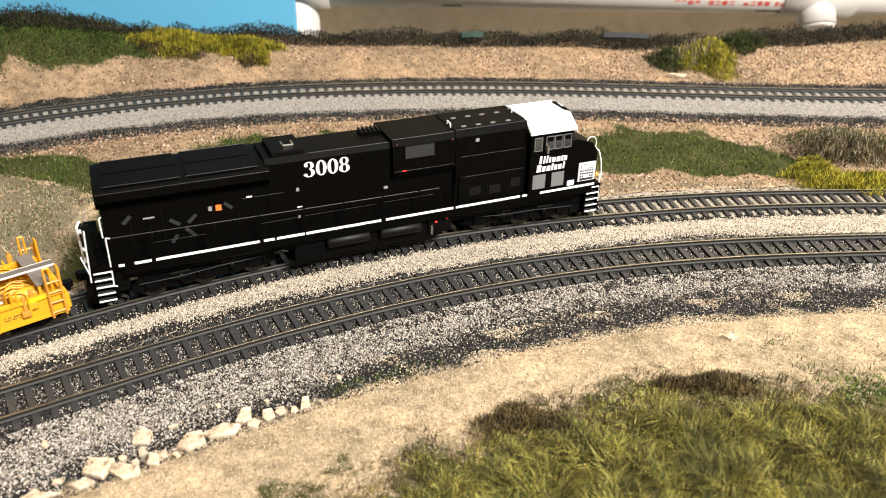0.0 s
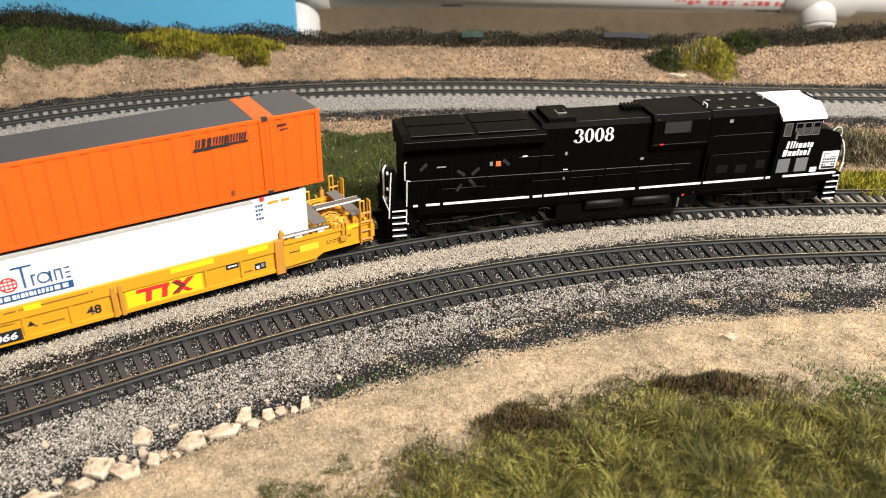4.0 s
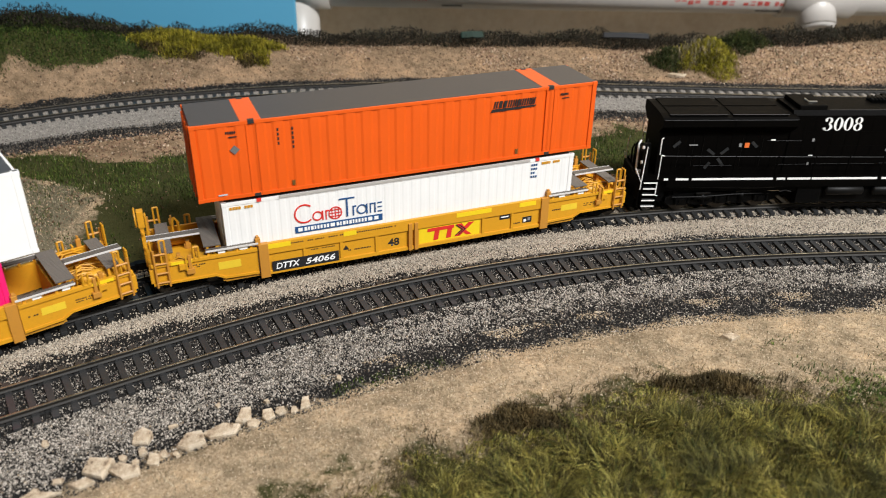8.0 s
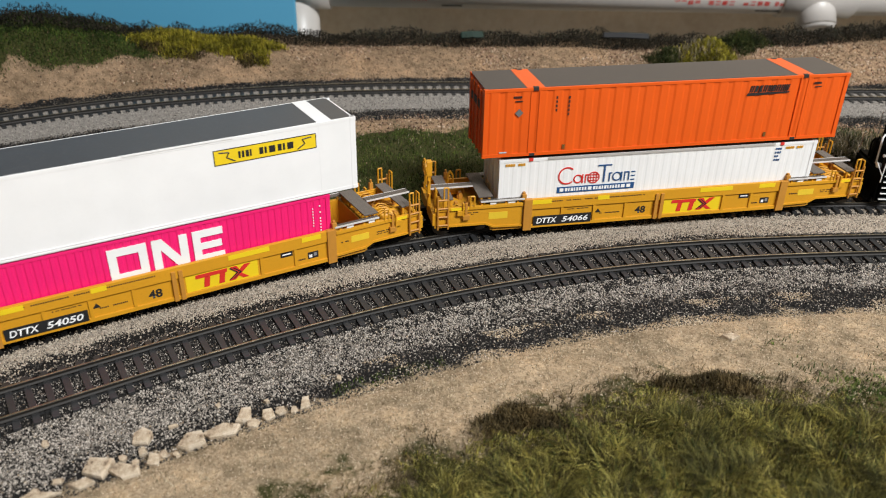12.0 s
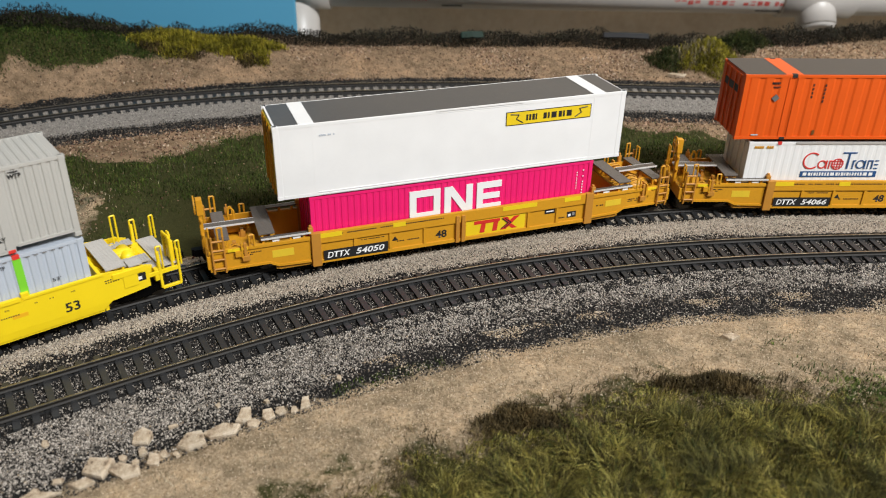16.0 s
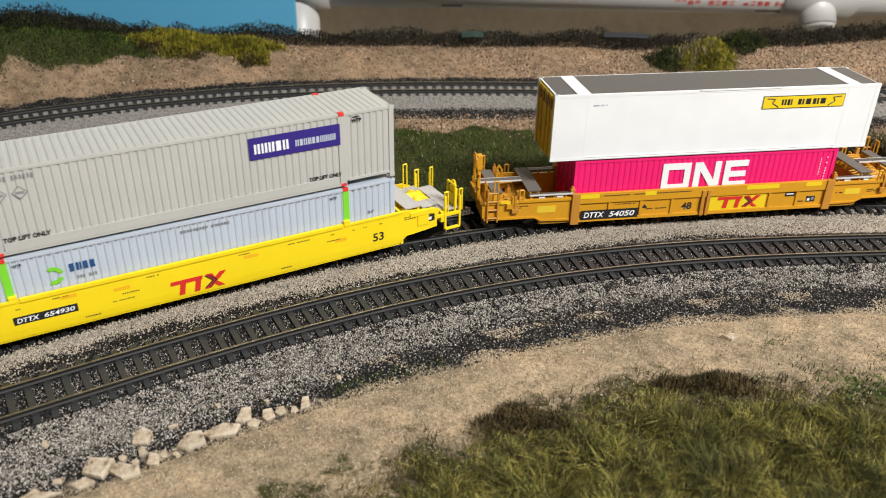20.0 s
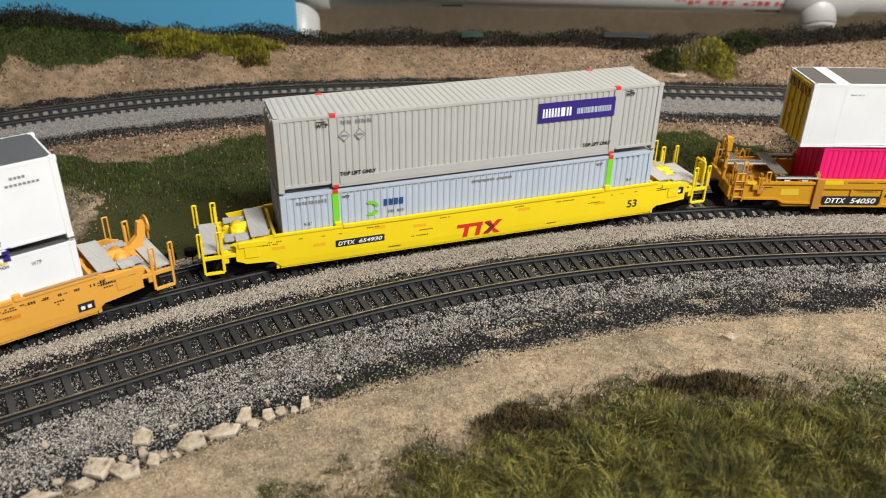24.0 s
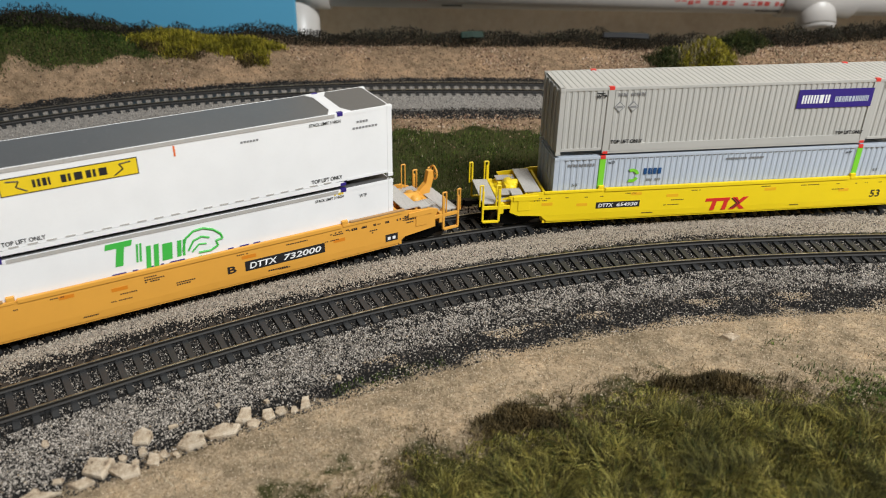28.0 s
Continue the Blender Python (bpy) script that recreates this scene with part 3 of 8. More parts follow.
def blades(name, place, length, width, lean, material, label, category, kind="stuff", parent=None, jitter=0.4, comb=0.0):
    """Grass fibres or leaves: narrow bent strips that stand on the ground."""
    x, y, z = place
    n = len(x)
    h = length * rng.uniform(1 - jitter, 1 + jitter, n)
    a = rng.uniform(0, 6.283, n)
    t = np.abs(rng.normal(0, lean, n)).clip(0, 1.4)
    if comb:
        a = 4.0 * waves(x, y, comb, 3.0) + 2.5 * waves(x, y, comb * 0.4, 8.0) + rng.normal(0, 0.7, n)
        t = np.abs(rng.normal(lean, 0.35, n)).clip(0, 1.4)
        h = h * (1 + 0.35 * waves(x, y, comb * 0.7, 5.0))
    ux, uy = np.cos(a), np.sin(a)
    w = width * rng.uniform(0.6, 1.3, n) * 0.5
    px, py = -uy * w, ux * w
    v = np.empty((n, 5, 3))
    for k, (q, lift, bend) in enumerate(((0, 0, 0), (0, 0, 0), (1, 0.55, 0.35), (1, 0.55, 0.35), (2, 1.0, 1.0))):
        side = (-1, 1, -0.8, 0.8, 0)[k]
        v[:, k, 0] = x + px * side + ux * np.sin(t) * h * bend
        v[:, k, 1] = y + py * side + uy * np.sin(t) * h * bend
        v[:, k, 2] = z + h * lift * np.cos(t * (0.5 if q < 2 else 1.0))
    f = np.array([(0, 1, 2), (1, 3, 2), (2, 3, 4)])[None] + (np.arange(n) * 5)[:, None, None]
    ob = new(name, numpy_mesh(name, v.reshape(-1, 3), f.reshape(-1, 3), material))
    if parent:
        ob.parent = parent
        return ob
    return tagged(ob, label, category, kind=kind)


def tuft(name, x, y, rx, ry, rise, count, length, width, lean, material, label, category="bush", sit=None):
    """A cushion of foliage over a low dome."""
    a, r = rng.uniform(0, 6.283, count), np.sqrt(rng.random(count))
    edge = 1 + 0.24 * np.sin(3 * a + x) + 0.18 * np.sin(5 * a + y) + 0.10 * np.sin(11 * a + x) + 0.12 * rng.normal(0, 1, count)
    px, py = x + np.cos(a) * r * rx * edge, y + np.sin(a) * r * ry * edge
    z = relief(px, py)[0] + rise * (1 - r ** 2) * rng.random(count) ** 0.5
    return blades(name, (px, py, z), length, width, lean, material, label, category, kind="")


# ---- tracks: rails and ties ----
RAIL = [(-0.95, -2.1), (0.95, -2.1), (0.95, -1.75), (0.28, -1.5), (0.28, -0.75), (0.52, -0.5), (0.50, -0.06), (0.36, 0.0), (-0.36, 0.0), (-0.50, -0.06), (-0.52, -0.5), (-0.28, -0.75), (-0.28, -1.5), (-0.95, -1.75)]


def rail_bm(line, s0, s1, d, z, step=6.0):
    n = int((s1 - s0) / step) + 1
    s = np.linspace(s0, s1, n)
    k = len(RAIL)
    v = np.empty((n, k, 3))
    for j, (u, h) in enumerate(RAIL):
        v[:, j, 0], v[:, j, 1], _ = on_track(line, s, d + u)
        v[:, j, 2] = z + h
    i = np.arange(n - 1)[:, None] * k + np.arange(k)
    nxt = np.arange(n - 1)[:, None] * k + (np.arange(k) + 1) % k
    return v.reshape(-1, 3), np.stack([i, nxt, nxt + k, i + k], -1).reshape(-1, 4)


def rail_head(line, s0, s1, d, z, step=6.0):
    """The bare running surface, a thin strip on the rail."""
    s = np.linspace(s0, s1, int((s1 - s0) / step) + 1)
    v = np.empty((len(s), 4, 3))
    for j, (u, h) in enumerate(((-0.44, -0.035), (-0.34, 0.03), (0.34, 0.03), (0.44, -0.035))):
        v[:, j, 0], v[:, j, 1], _ = on_track(line, s, d + u)
        v[:, j, 2] = z + h
    i = np.arange(len(s) - 1)[:, None] * 4 + np.arange(3)
    return v.reshape(-1, 3), np.stack([i + 1, i, i + 4, i + 5], -1).reshape(-1, 4)


def tie_mesh():
    """One plastic tie with its moulded spike plates."""
    bm = boxes((-1.25, 1.25, -14.9, 14.9, -4.1, -2.12), bevel=0.12)
    for d in (-8.65, 8.65):
        box(bm, -1.0, 1.0, d - 1.9, d + 1.9, -2.2, -1.92)
        box(bm, -3.0, 3.0, d - 1.1, d + 1.1, -3.7, -2.5)
        for sx in (-0.55, 0.55):
            for sy in (-1.25, 1.25):
                box(bm, sx - 0.28, sx + 0.28, d + sy - 0.3, d + sy + 0.3, -2.0, -1.62)
    return to_mesh("tie", bm, "tie")


TIE = tie_mesh()
# count of ties against the way along each track: the moulded strips differ a little in their spacing
FRONT_TIES = ((-40, -9.5, 0, 28, 42, 62), (-294.9, -101.5, -42.9, 128.75, 216.4, 341.7))
TRAIN_TIES = ((-203, 172), (-1260.0, 1078.1))
BACK_TIES = ((-45, 0, 23, 68, 88, 128), (-556.8, -293.6, -158.9, 136.2, 277.1, 553.1))


def build_track(name, line, z, s0, s1, view0, view1, seats, label):
    t = thing(name, label, "track")
    for d in (-8.65, 8.65):
        v, f = rail_bm(line, s0, s1, d, z)
        ob = new("rail", numpy_mesh("rail", v, f, "rail_web"))
        ob.parent = t
        head = rail_head(line, s0, s1, d, z)
        top = new("rail_head", numpy_mesh("rail_head", *head, "rail"))
        top.parent = ob
        top["label"] = "worn bronze running surface"
    far = bmesh.new()
    rnd = random.Random(len(name))
    for s in np.interp(np.arange(seats[0][0], seats[0][-1] + 1), *seats):
        if not s0 < s < s1:
            continue
        x, y, th = (float(a) for a in on_track(line, s))
        if view0 < s < view1:
            ob = new("tie", TIE)
            ob.parent = t
            ob.matrix_basis = pose(x * MM, y * MM, z * MM, 0, 0, math.degrees(th) + rnd.uniform(-0.8, 0.8))
        else:
            c, q = math.cos(th), math.sin(th)
            b2 = boxes((-1.25, 1.25, -14.9, 14.9, z - 4.1, z - 2.12))
            for vv in b2.verts:
                u, w = vv.co.x, vv.co.y
                vv.co.x, vv.co.y = x + c * u - q * w, y + q * u + c * w
            me = bpy.data.meshes.new("tmp")
            b2.to_mesh(me)
            far.from_mesh(me)
            bpy.data.meshes.remove(me)
            b2.free()
    if far.verts:
        ob = part("far_ties", far, "tie", t)
        ob["kind"] = "stuff"
    return t


build_track("front_track", FRONT, 0.0, -300, 330, -262, 232, FRONT_TIES, "curved model railway track with bronze rails, dark plastic ties")
build_track("train_track", TRAIN, 0.0, -1260, 1080, -310, 330, TRAIN_TIES, "curved model railway track under the train, light ballast beside it")
build_track("back_track", BACK, BACK_Z, -560, 560, -350, 395, BACK_TIES, "model railway track on grey ballast before the rear bank")

# ---- loose grains beside and between the ties ----
def shoulder(s):
    """Where the thrown ballast thins out in front of the front track."""
    return np.interp(s, (-220, -120, -40, 60, 150, 235), (-44, -42, -37, -30, -31, -36))


def thrown(s, d):
    """How thickly the thrown grains lie: in small clumps, thinning towards the slope."""
    clump = 0.55 * waves(s, d * 1.5, 17, 1.0) + 0.75 * waves(s, d * 1.2, 4.2, 2.0) + 0.45 * waves(s, d, 1.9, 4.0) + 0.22 + 0.28 * smooth(0, -120, s)
    return 0.05 + 0.62 * smooth(shoulder(s) - 7, shoulder(s) + 9, d + 3.0 * waves(s, d, 9, 6.0)) * (0.12 + 0.88 * smooth(-0.75, 0.75, clump))


grains("light_ballast", along(92000, TRAIN, -340, 345, -37, -13.0, lambda s, d: (0.06 + 0.94 * smooth(pale_edge(s * 0.95) - 5, pale_edge(s * 0.95) + 4, d + 2.0 * waves(s, d, 8))) * (0.06 + 0.94 * smooth(-15.6, -18.6, d + 0.8 * waves(s, d, 5, 2.0)))), 0.50, "ballast_light", "cream and tan ballast grains beside the train's track", "ballast", tetra=True)
grains("light_ballast", along(46000, TRAIN, -340, 345, -12.5, 25, lambda s, d: np.where(d > 14, smooth(25, 17, d), 0.25 + 0.75 * smooth(20, 110, s))), 0.44, "ballast_light", "cream ballast grains between and behind the ties", "ballast", tetra=True)
grains("mixed_ballast", along(135000, FRONT, -262, 240, -52, -14.6, thrown), 0.43, "ballast_mixed", "cream ballast grains thrown over black cinders", "ballast", tetra=True)
grains("mixed_ballast", along(26000, FRONT, -262, 240, -13, 18, lambda s, d: 0.32 + 0.5 * smooth(-0.2, 0.6, waves(s, d, 26, 3.0))), 0.36, "ballast_mixed", "sparse cream ballast grains between the dark ties", "ballast", tetra=True)
grains("cinders", along(52000, FRONT, -262, 240, -55, 31), 0.46, "cinder", "fine black cinders round the front track", "cinders", tetra=True)
grains("grey_ballast", along(36000, BACK, -370, 410, -44, 13, lambda s, d: np.where(np.abs(d) < 14.5, 0.22, smooth(-45, -39, d + 2.5 * waves(s, d, 12)))), 0.42, "ballast_grey", "pale grey ballast along the back track", "ballast", 0.3)
grains("cinders", along(20000, BACK, -370, 410, -62, -40), 0.55, "cinder", "black cinders in front of the grey ballast", "cinders", tetra=True)
grains("cinders", along(12000, BACK, -370, 410, 14, 31), 0.55, "cinder", "black cinders behind the back track", "cinders", tetra=True)
grains("sand_litter", scatter(60000, -400, 420, 330, 690, lambda x, y, df, dt, db: np.where((db > 28) & (db < 95), 1.0, np.where((db < -54) & (dt > 19), 0.9, 0.0)) * (1 - 0.95 * turf_share(x, y, dt, db)))[:3], 0.7, "litter", "tan sawdust litter on the bank", "ground litter", tetra=True)
grains("sand_litter", scatter(40000, -160, 260, 165, 310, lambda x, y, df, dt, db: smooth(-48, -56, df) * 0.9)[:3], 0.34, "sawdust", "fine tan sawdust on the front slope", "ground litter", tetra=True)

grains("bark_flakes", scatter(26000, -400, 420, 400, 560, lambda x, y, df, dt, db: (db < -54) * (dt > 24) * (1 - turf_share(x, y, dt, db)) * smooth(380, 430, y) * (0.3 + 0.7 * smooth(-0.5, 0.5, waves(x, y, 17, 3.0))))[:3], 1.05, "flakes", "coarse brown and pinkish bark flakes between the tracks", "ground litter", 0.35, tetra=True)
grains("bark_flakes", scatter(30000, -400, 420, 560, 700, lambda x, y, df, dt, db: (db > 28) * (db < 95) * (1 - turf_share(x, y, dt, db)) * smooth(-0.2, 0.7, waves(x, y, 34, 6.0) + 0.6 * smooth(60, 240, x)))[:3], 1.0, "flakes", "coarse brown bark flakes on the rear bank", "ground litter", 0.35, tetra=True)


# ---- grass ----
def front_grass(x, y, df, dt, db):
    edge = np.interp(x, (-62, -50, -30, 5, 38, 70, 98, 127, 160, 190), (160, 168, 181, 198, 217, 230, 233, 225, 216, 210)) + 6 * waves(x, y, 16, 2.0) + 3 * waves(x, y, 6, 4.0)
    return smooth(edge + 5, edge - 9, y) * (0.55 + 0.45 * smooth(-40, 5, x))


p = scatter(150000, -66, 190, 118, 245, front_grass)
blades("olive_grass", (p[0], p[1], p[2] - 0.4), 7.4 * (0.38 + 0.62 * front_grass(p[0], p[1] + 14, *p[3:])) * (0.55 + 0.45 * smooth(-45, 20, p[0])), 0.25, 0.95, "grass_olive", "long olive and straw static grass on the front slope", "grass", comb=13.0)
p = scatter(34000, -75, 190, 140, 262, lambda x, y, df, dt, db: front_grass(x, y - 12, df, dt, db) * (1 - 0.75 * front_grass(x, y + 4, df, dt, db)) * (0.25 + 0.75 * smooth(-0.5, 0.4, waves(x, y, 11, 9.0))))
blades("brown_grass", (p[0], p[1], p[2] - 0.3), 3.6, 0.28, 1.05, "grass_brown", "short brown grass round the olive tuft", "grass", comb=9.0)
p = scatter(30000, -160, 250, 165, 300, lambda x, y, df, dt, db: smooth(-50, -58, df) * (0.25 + 0.75 * smooth(-0.3, 0.5, waves(x, y, 10, 2.0))))
blades("dry_fibres", (p[0], p[1], p[2] - 0.1), 1.5, 0.22, 1.25, "fibre", "short dry tan fibres on the front slope", "ground litter")
p = scatter(26000, 100, 240, 190, 275, lambda x, y, df, dt, db: smooth(-62, -76, df) * smooth(122, 165, x) * smooth(-0.5, 0.4, waves(x, y, 30, 7.0)))
blades("green_grass", (p[0], p[1], p[2] - 0.3), 2.2, 0.4, 0.9, "grass_green", "thin short green grass on the front slope", "grass", comb=8.0)
tuft("grass_clump", 99, 233, 17, 6, 2.5, 3000, 3.0, 0.4, 1.0, "grass_brown", "flattened dark brown grass clump on the slope", "grass")
tuft("grass_clump", 28, 213, 14, 7, 2.5, 2600, 3.0, 0.4, 1.0, "grass_brown", "flattened dark brown grass clump on the slope", "grass")
p = scatter(14000, -300, -130, 270, 420, lambda x, y, df, dt, db: smooth(20, 28, dt) * smooth(405, 385, y) * (db < 0) * smooth(-0.4, 0.5, waves(x, y, 14, 6.0)))
blades("green_grass", (p[0], p[1], p[2] - 0.2), 1.9, 0.35, 1.1, "grass_green", "sparse low grass on grey dust beside the track", "grass")
p = scatter(12000, -300, -160, 270, 410, lambda x, y, df, dt, db: smooth(20, 28, dt) * smooth(400, 375, y) * smooth(-165, -195, x) * (db < 0))
blades("dry_fibres", (p[0], p[1], p[2] - 0.1), 1.6, 0.28, 1.2, "fibre", "dry fibres on grey dust beside the track", "ground litter")
grains("sand_litter", along(17000, FRONT, -70, 240, -56, -36, lambda s, d: smooth(0.0, 0.6, waves(s, d * 1.6, 15, 4.0)))[:3], 0.42, "sawdust", "tan litter mixed into the cinders", "ground litter", tetra=True)
p = along(450, FRONT, -70, -20, -52, -45)
blades("green_grass", (p[0], p[1], p[2] - 0.1), 1.3, 0.3, 1.0, "grass_green", "thin moss along the edge of the cinders", "grass")
p = scatter(120000, -330, 330, 385, 520, lambda x, y, df, dt, db: turf_share(x, y, dt, db) * (0.45 + 0.55 * smooth(-0.6, 0.4, waves(x, y, 12, 5.0))))
blades("green_grass", (p[0], p[1], p[2] - 0.3), 2.4, 0.36, 1.0, "grass_green", "short dark green grass between the tracks", "grass")
p = scatter(1800, -330, 230, 385, 510, lambda x, y, df, dt, db: turf_share(x, y, dt, db) * smooth(-0.3, 0.6, waves(x, y, 15, 8.0)))
blades("dry_fibres", (p[0], p[1], p[2] + 0.5), 2.4, 0.28, 1.2, "fibre", "dry straw fibres lying in the green grass", "ground litter")
p = scatter(85000, -440, -170, 530, 700, lambda x, y, df, dt, db: turf_share(x, y, dt, db))
blades("green_grass", (p[0], p[1], p[2] - 0.3), 2.6, 0.5, 1.1, "grass_bank", "thick green grass on the rear bank", "grass")


# ---- back edge: brush, bushes, board, pipe ----
def brush(x0, x1, d0, d1, count, length, material, label):
    p = along(count, BACK, x0, x1, d0, d1)
    z = p[2] - 1.0 + rng.uniform(0, 1, count) ** 1.2 * (7.5 + 4.0 * waves(p[0], p[1], 24, 3.0) + 3.0 * waves(p[0], p[1], 8, 1.0))
    ob = blades("brush", (p[0], p[1], z), length, 0.7, 1.7, material, label, "brush")
    return ob


brush(-520, 560, 88, 122, 92000, 1.7, "bush_dark", "dark brown lichen brush along the rear edge")
tuft("bush", -206, 618, 34, 20, 9, 9000, 3.4, 0.55, 1.0, "bush_yellow", "bright yellow-green foam bush on the rear bank")
tuft("bush", -158, 622, 26, 16, 8, 6500, 3.4, 0.55, 1.0, "bush_yellow", "bright yellow-green foam bush on the rear bank")
tuft("bush", -212, 602, 24, 7, 4, 2600, 2.4, 0.5, 1.1, "grass_brown", "brown-green fringe below the yellow bush")
tuft("bush", -150, 607, 12, 7, 4, 1300, 2.4, 0.5, 1.1, "grass_brown", "brown-green fringe below the yellow bush")
tuft("bush", 206, 630, 24, 20, 17, 8000, 3.2, 0.5, 1.1, "bush_yellow", "olive yellow foam bush on the rear bank")
tuft("bush", 176, 630, 14, 12, 13, 2600, 3.0, 0.5, 1.1, "bush_green", "small dark green bush beside the yellow one")
tuft("twig_bush", 198, 628, 24, 15, 19, 700, 7.0, 0.3, 1.0, "twig", "dry twigs standing through the yellow bush")
tuft("bush", 240, 655, 18, 14, 15, 3200, 3.0, 0.5, 1.1, "bush_green", "small dark green bush against the brush")
tuft("bush", 246, 430, 40, 12, 7, 9000, 3.6, 0.45, 1.0, "bush_yellow", "low yellow-green bush beside the train's track")
tuft("bush", 252, 478, 34, 17, 13, 4200, 2.6, 0.45, 1.2, "bush_green", "low dark green bush under the dry twigs")
tuft("bush", 248, 470, 32, 16, 12, 3600, 3.0, 0.32, 1.3, "grass_brown", "brown dry weeds among the dark green bush")
tuft("bush", 224, 450, 11, 12, 7, 2600, 3.2, 0.42, 1.0, "bush_yellow", "low yellow-green bush beside the train's track")
tuft("twig_bush", 244, 470, 30, 15, 16, 900, 7.0, 0.26, 1.6, "twig", "dry twiggy brown bush behind the yellow bush")


def scrap(x, y, z, w, h, mat, label, turn):
    """A thin bent offcut lying in the brush."""
    bm = prism([(-w / 2, 0), (w / 2, 0.6), (w / 2 - 1, 1.4), (0, 1.9), (-w / 2 + 1, 1.2)], "y", -h / 2, h / 2, 0.2)
    ob = new("scrap", to_mesh("scrap", bm, mat))
    ob.matrix_basis = pose(x * MM, y * MM, z * MM, 42, 0, turn)
    return tagged(ob, label, "scrap")


scrap(21, 664, 22.0, 19, 6, "scrap_green", "small dark green plastic offcut in the brush", 6)
scrap(148, 666, 23.0, 38, 5.0, "scrap_slate", "slate-grey flat offcut in the brush", -4)


def rock(x, y, w, h, seed, label="chipped cream limestone at the foot of the slope"):
    """A broken, angular chip: the hull of a few points in a flat block."""
    rnd = random.Random(seed * 7 + 3)
    bm = bmesh.new()
    tall = 0.14 * min(w, h) + 0.75 + 0.5 * rnd.random()
    corners = rnd.choice((4, 4, 5, 5))
    turn = rnd.uniform(0, 6.28)
    for i in range(corners):
        a = turn + (i + rnd.uniform(-0.22, 0.22)) * 6.283 / corners
        r = rnd.uniform(0.86, 1.2)
        for inset, up in ((rnd.uniform(0.85, 1.0), -0.8), (1.0, 0.55), (rnd.uniform(0.86, 0.97), rnd.uniform(0.85, 1.05))):
            bm.verts.new((math.cos(a) * r * inset * w * 0.56, math.sin(a) * r * inset * h * 0.5, tall * up))
    hull = bmesh.ops.convex_hull(bm, input=list(bm.verts))
    bmesh.ops.delete(bm, geom=[g for g in hull["geom_interior"] if isinstance(g, bmesh.types.BMVert)], context="VERTS")
    bmesh.ops.bevel(bm, geom=list(bm.edges), offset=0.05, segments=1, affect="EDGES")
    ob = new("rock", to_mesh("rock", bm, "rock"))
    z = float(relief(np.array([x]), np.array([y]))[0][0]) + 0.5
    ob.matrix_basis = pose(x * MM, y * MM, z * MM, rnd.uniform(4, 20), rnd.uniform(-12, 12), rnd.uniform(-8, 22))
    return tagged(ob, label, "rock", "rocks at the foot of the slope")


for i, (x, y, w, h) in enumerate([(-110.4, 192.0, 10.5, 11.6), (-100.5, 206.3, 7.6, 8.8), (-100.9, 190.9, 10.5, 6.9), (-113.1, 185.0, 7.9, 5.2), (-124.9, 179.7, 13.5, 5.1), (-82.9, 204.5, 10.5, 9.7), (-74.5, 211.2, 12.4, 8.2), (-68.8, 217.8, 7.1, 9.1), (-65.1, 214.4, 4.6, 4.2), (-60.8, 219.2, 5.4, 7.0), (-56.7, 222.1, 4.2, 5.0), (-52.0, 222.5, 2.8, 4.4), (-48.4, 225.4, 4.4, 7.9), (-93.3, 196.0, 5.2, 6.0), (-98.4, 199.6, 4.4, 4.4), (-120.9, 186.3, 3.9, 3.1), (-126.5, 181.6, 4.1, 3.1), (-131.8, 202.3, 3.0, 3.6), (-104.3, 196.8, 3.2, 3.0), (-79.6, 223.6, 2.0, 2.8), (-62.7, 226.6, 2.5, 2.3), (-38.3, 240.7, 1.9, 3.1), (-92.5, 212.8, 3.8, 2.1), (-91.1, 198.9, 3.0, 3.9), (-86.8, 198.3, 2.6, 2.4), (-99.3, 194.6, 2.6, 3.3)]):
    rock(x, y, w * 0.9, h * 0.86, i)
rock(117, 268, 8, 4, 61, "pale stone chip on the front slope")
rock(180, 610, 15, 5, 62, "flat white stone on the rear bank")


def room():
    """Plain room round the layout, the tan panel and the blue sky board behind it."""
    for name, row, mat, label in (
            ("wall_tan", (-420, 1500, 960, 980, -700, 1500), "wall_tan", "bare tan wall panel behind the layout"),
            ("wall_north", (-2200, 2200, 1400, 1420, -900, 1500), "wall_room", "plain painted room wall"),
            ("wall_south", (-2200, 2200, -1620, -1600, -900, 1500), "wall_room", "plain painted room wall"),
            ("wall_west", (-2220, -2200, -1600, 1400, -900, 1500), "wall_room", "plain painted room wall"),
            ("wall_east", (2200, 2220, -1600, 1400, -900, 1500), "wall_room", "plain painted room wall"),
            ("floor", (-2220, 2220, -1620, 1420, -920, -900), "wall_room", "plain room floor"),
            ("ceiling", (-2220, 2220, -1620, 1420, 1500, 1520), "wall_room", "plain white ceiling")):
        tagged(new(name, to_mesh(name, boxes(row), mat)), label, name.split("_")[0], kind="structure")
    board = new("backdrop_board", to_mesh("backdrop_board", boxes((-760, -145, 778, 784, -120, 260), bevel=0.6), "board_blue"))
    tagged(board, "sky-blue painted backdrop board behind the brush", "backdrop", kind="structure")


room()


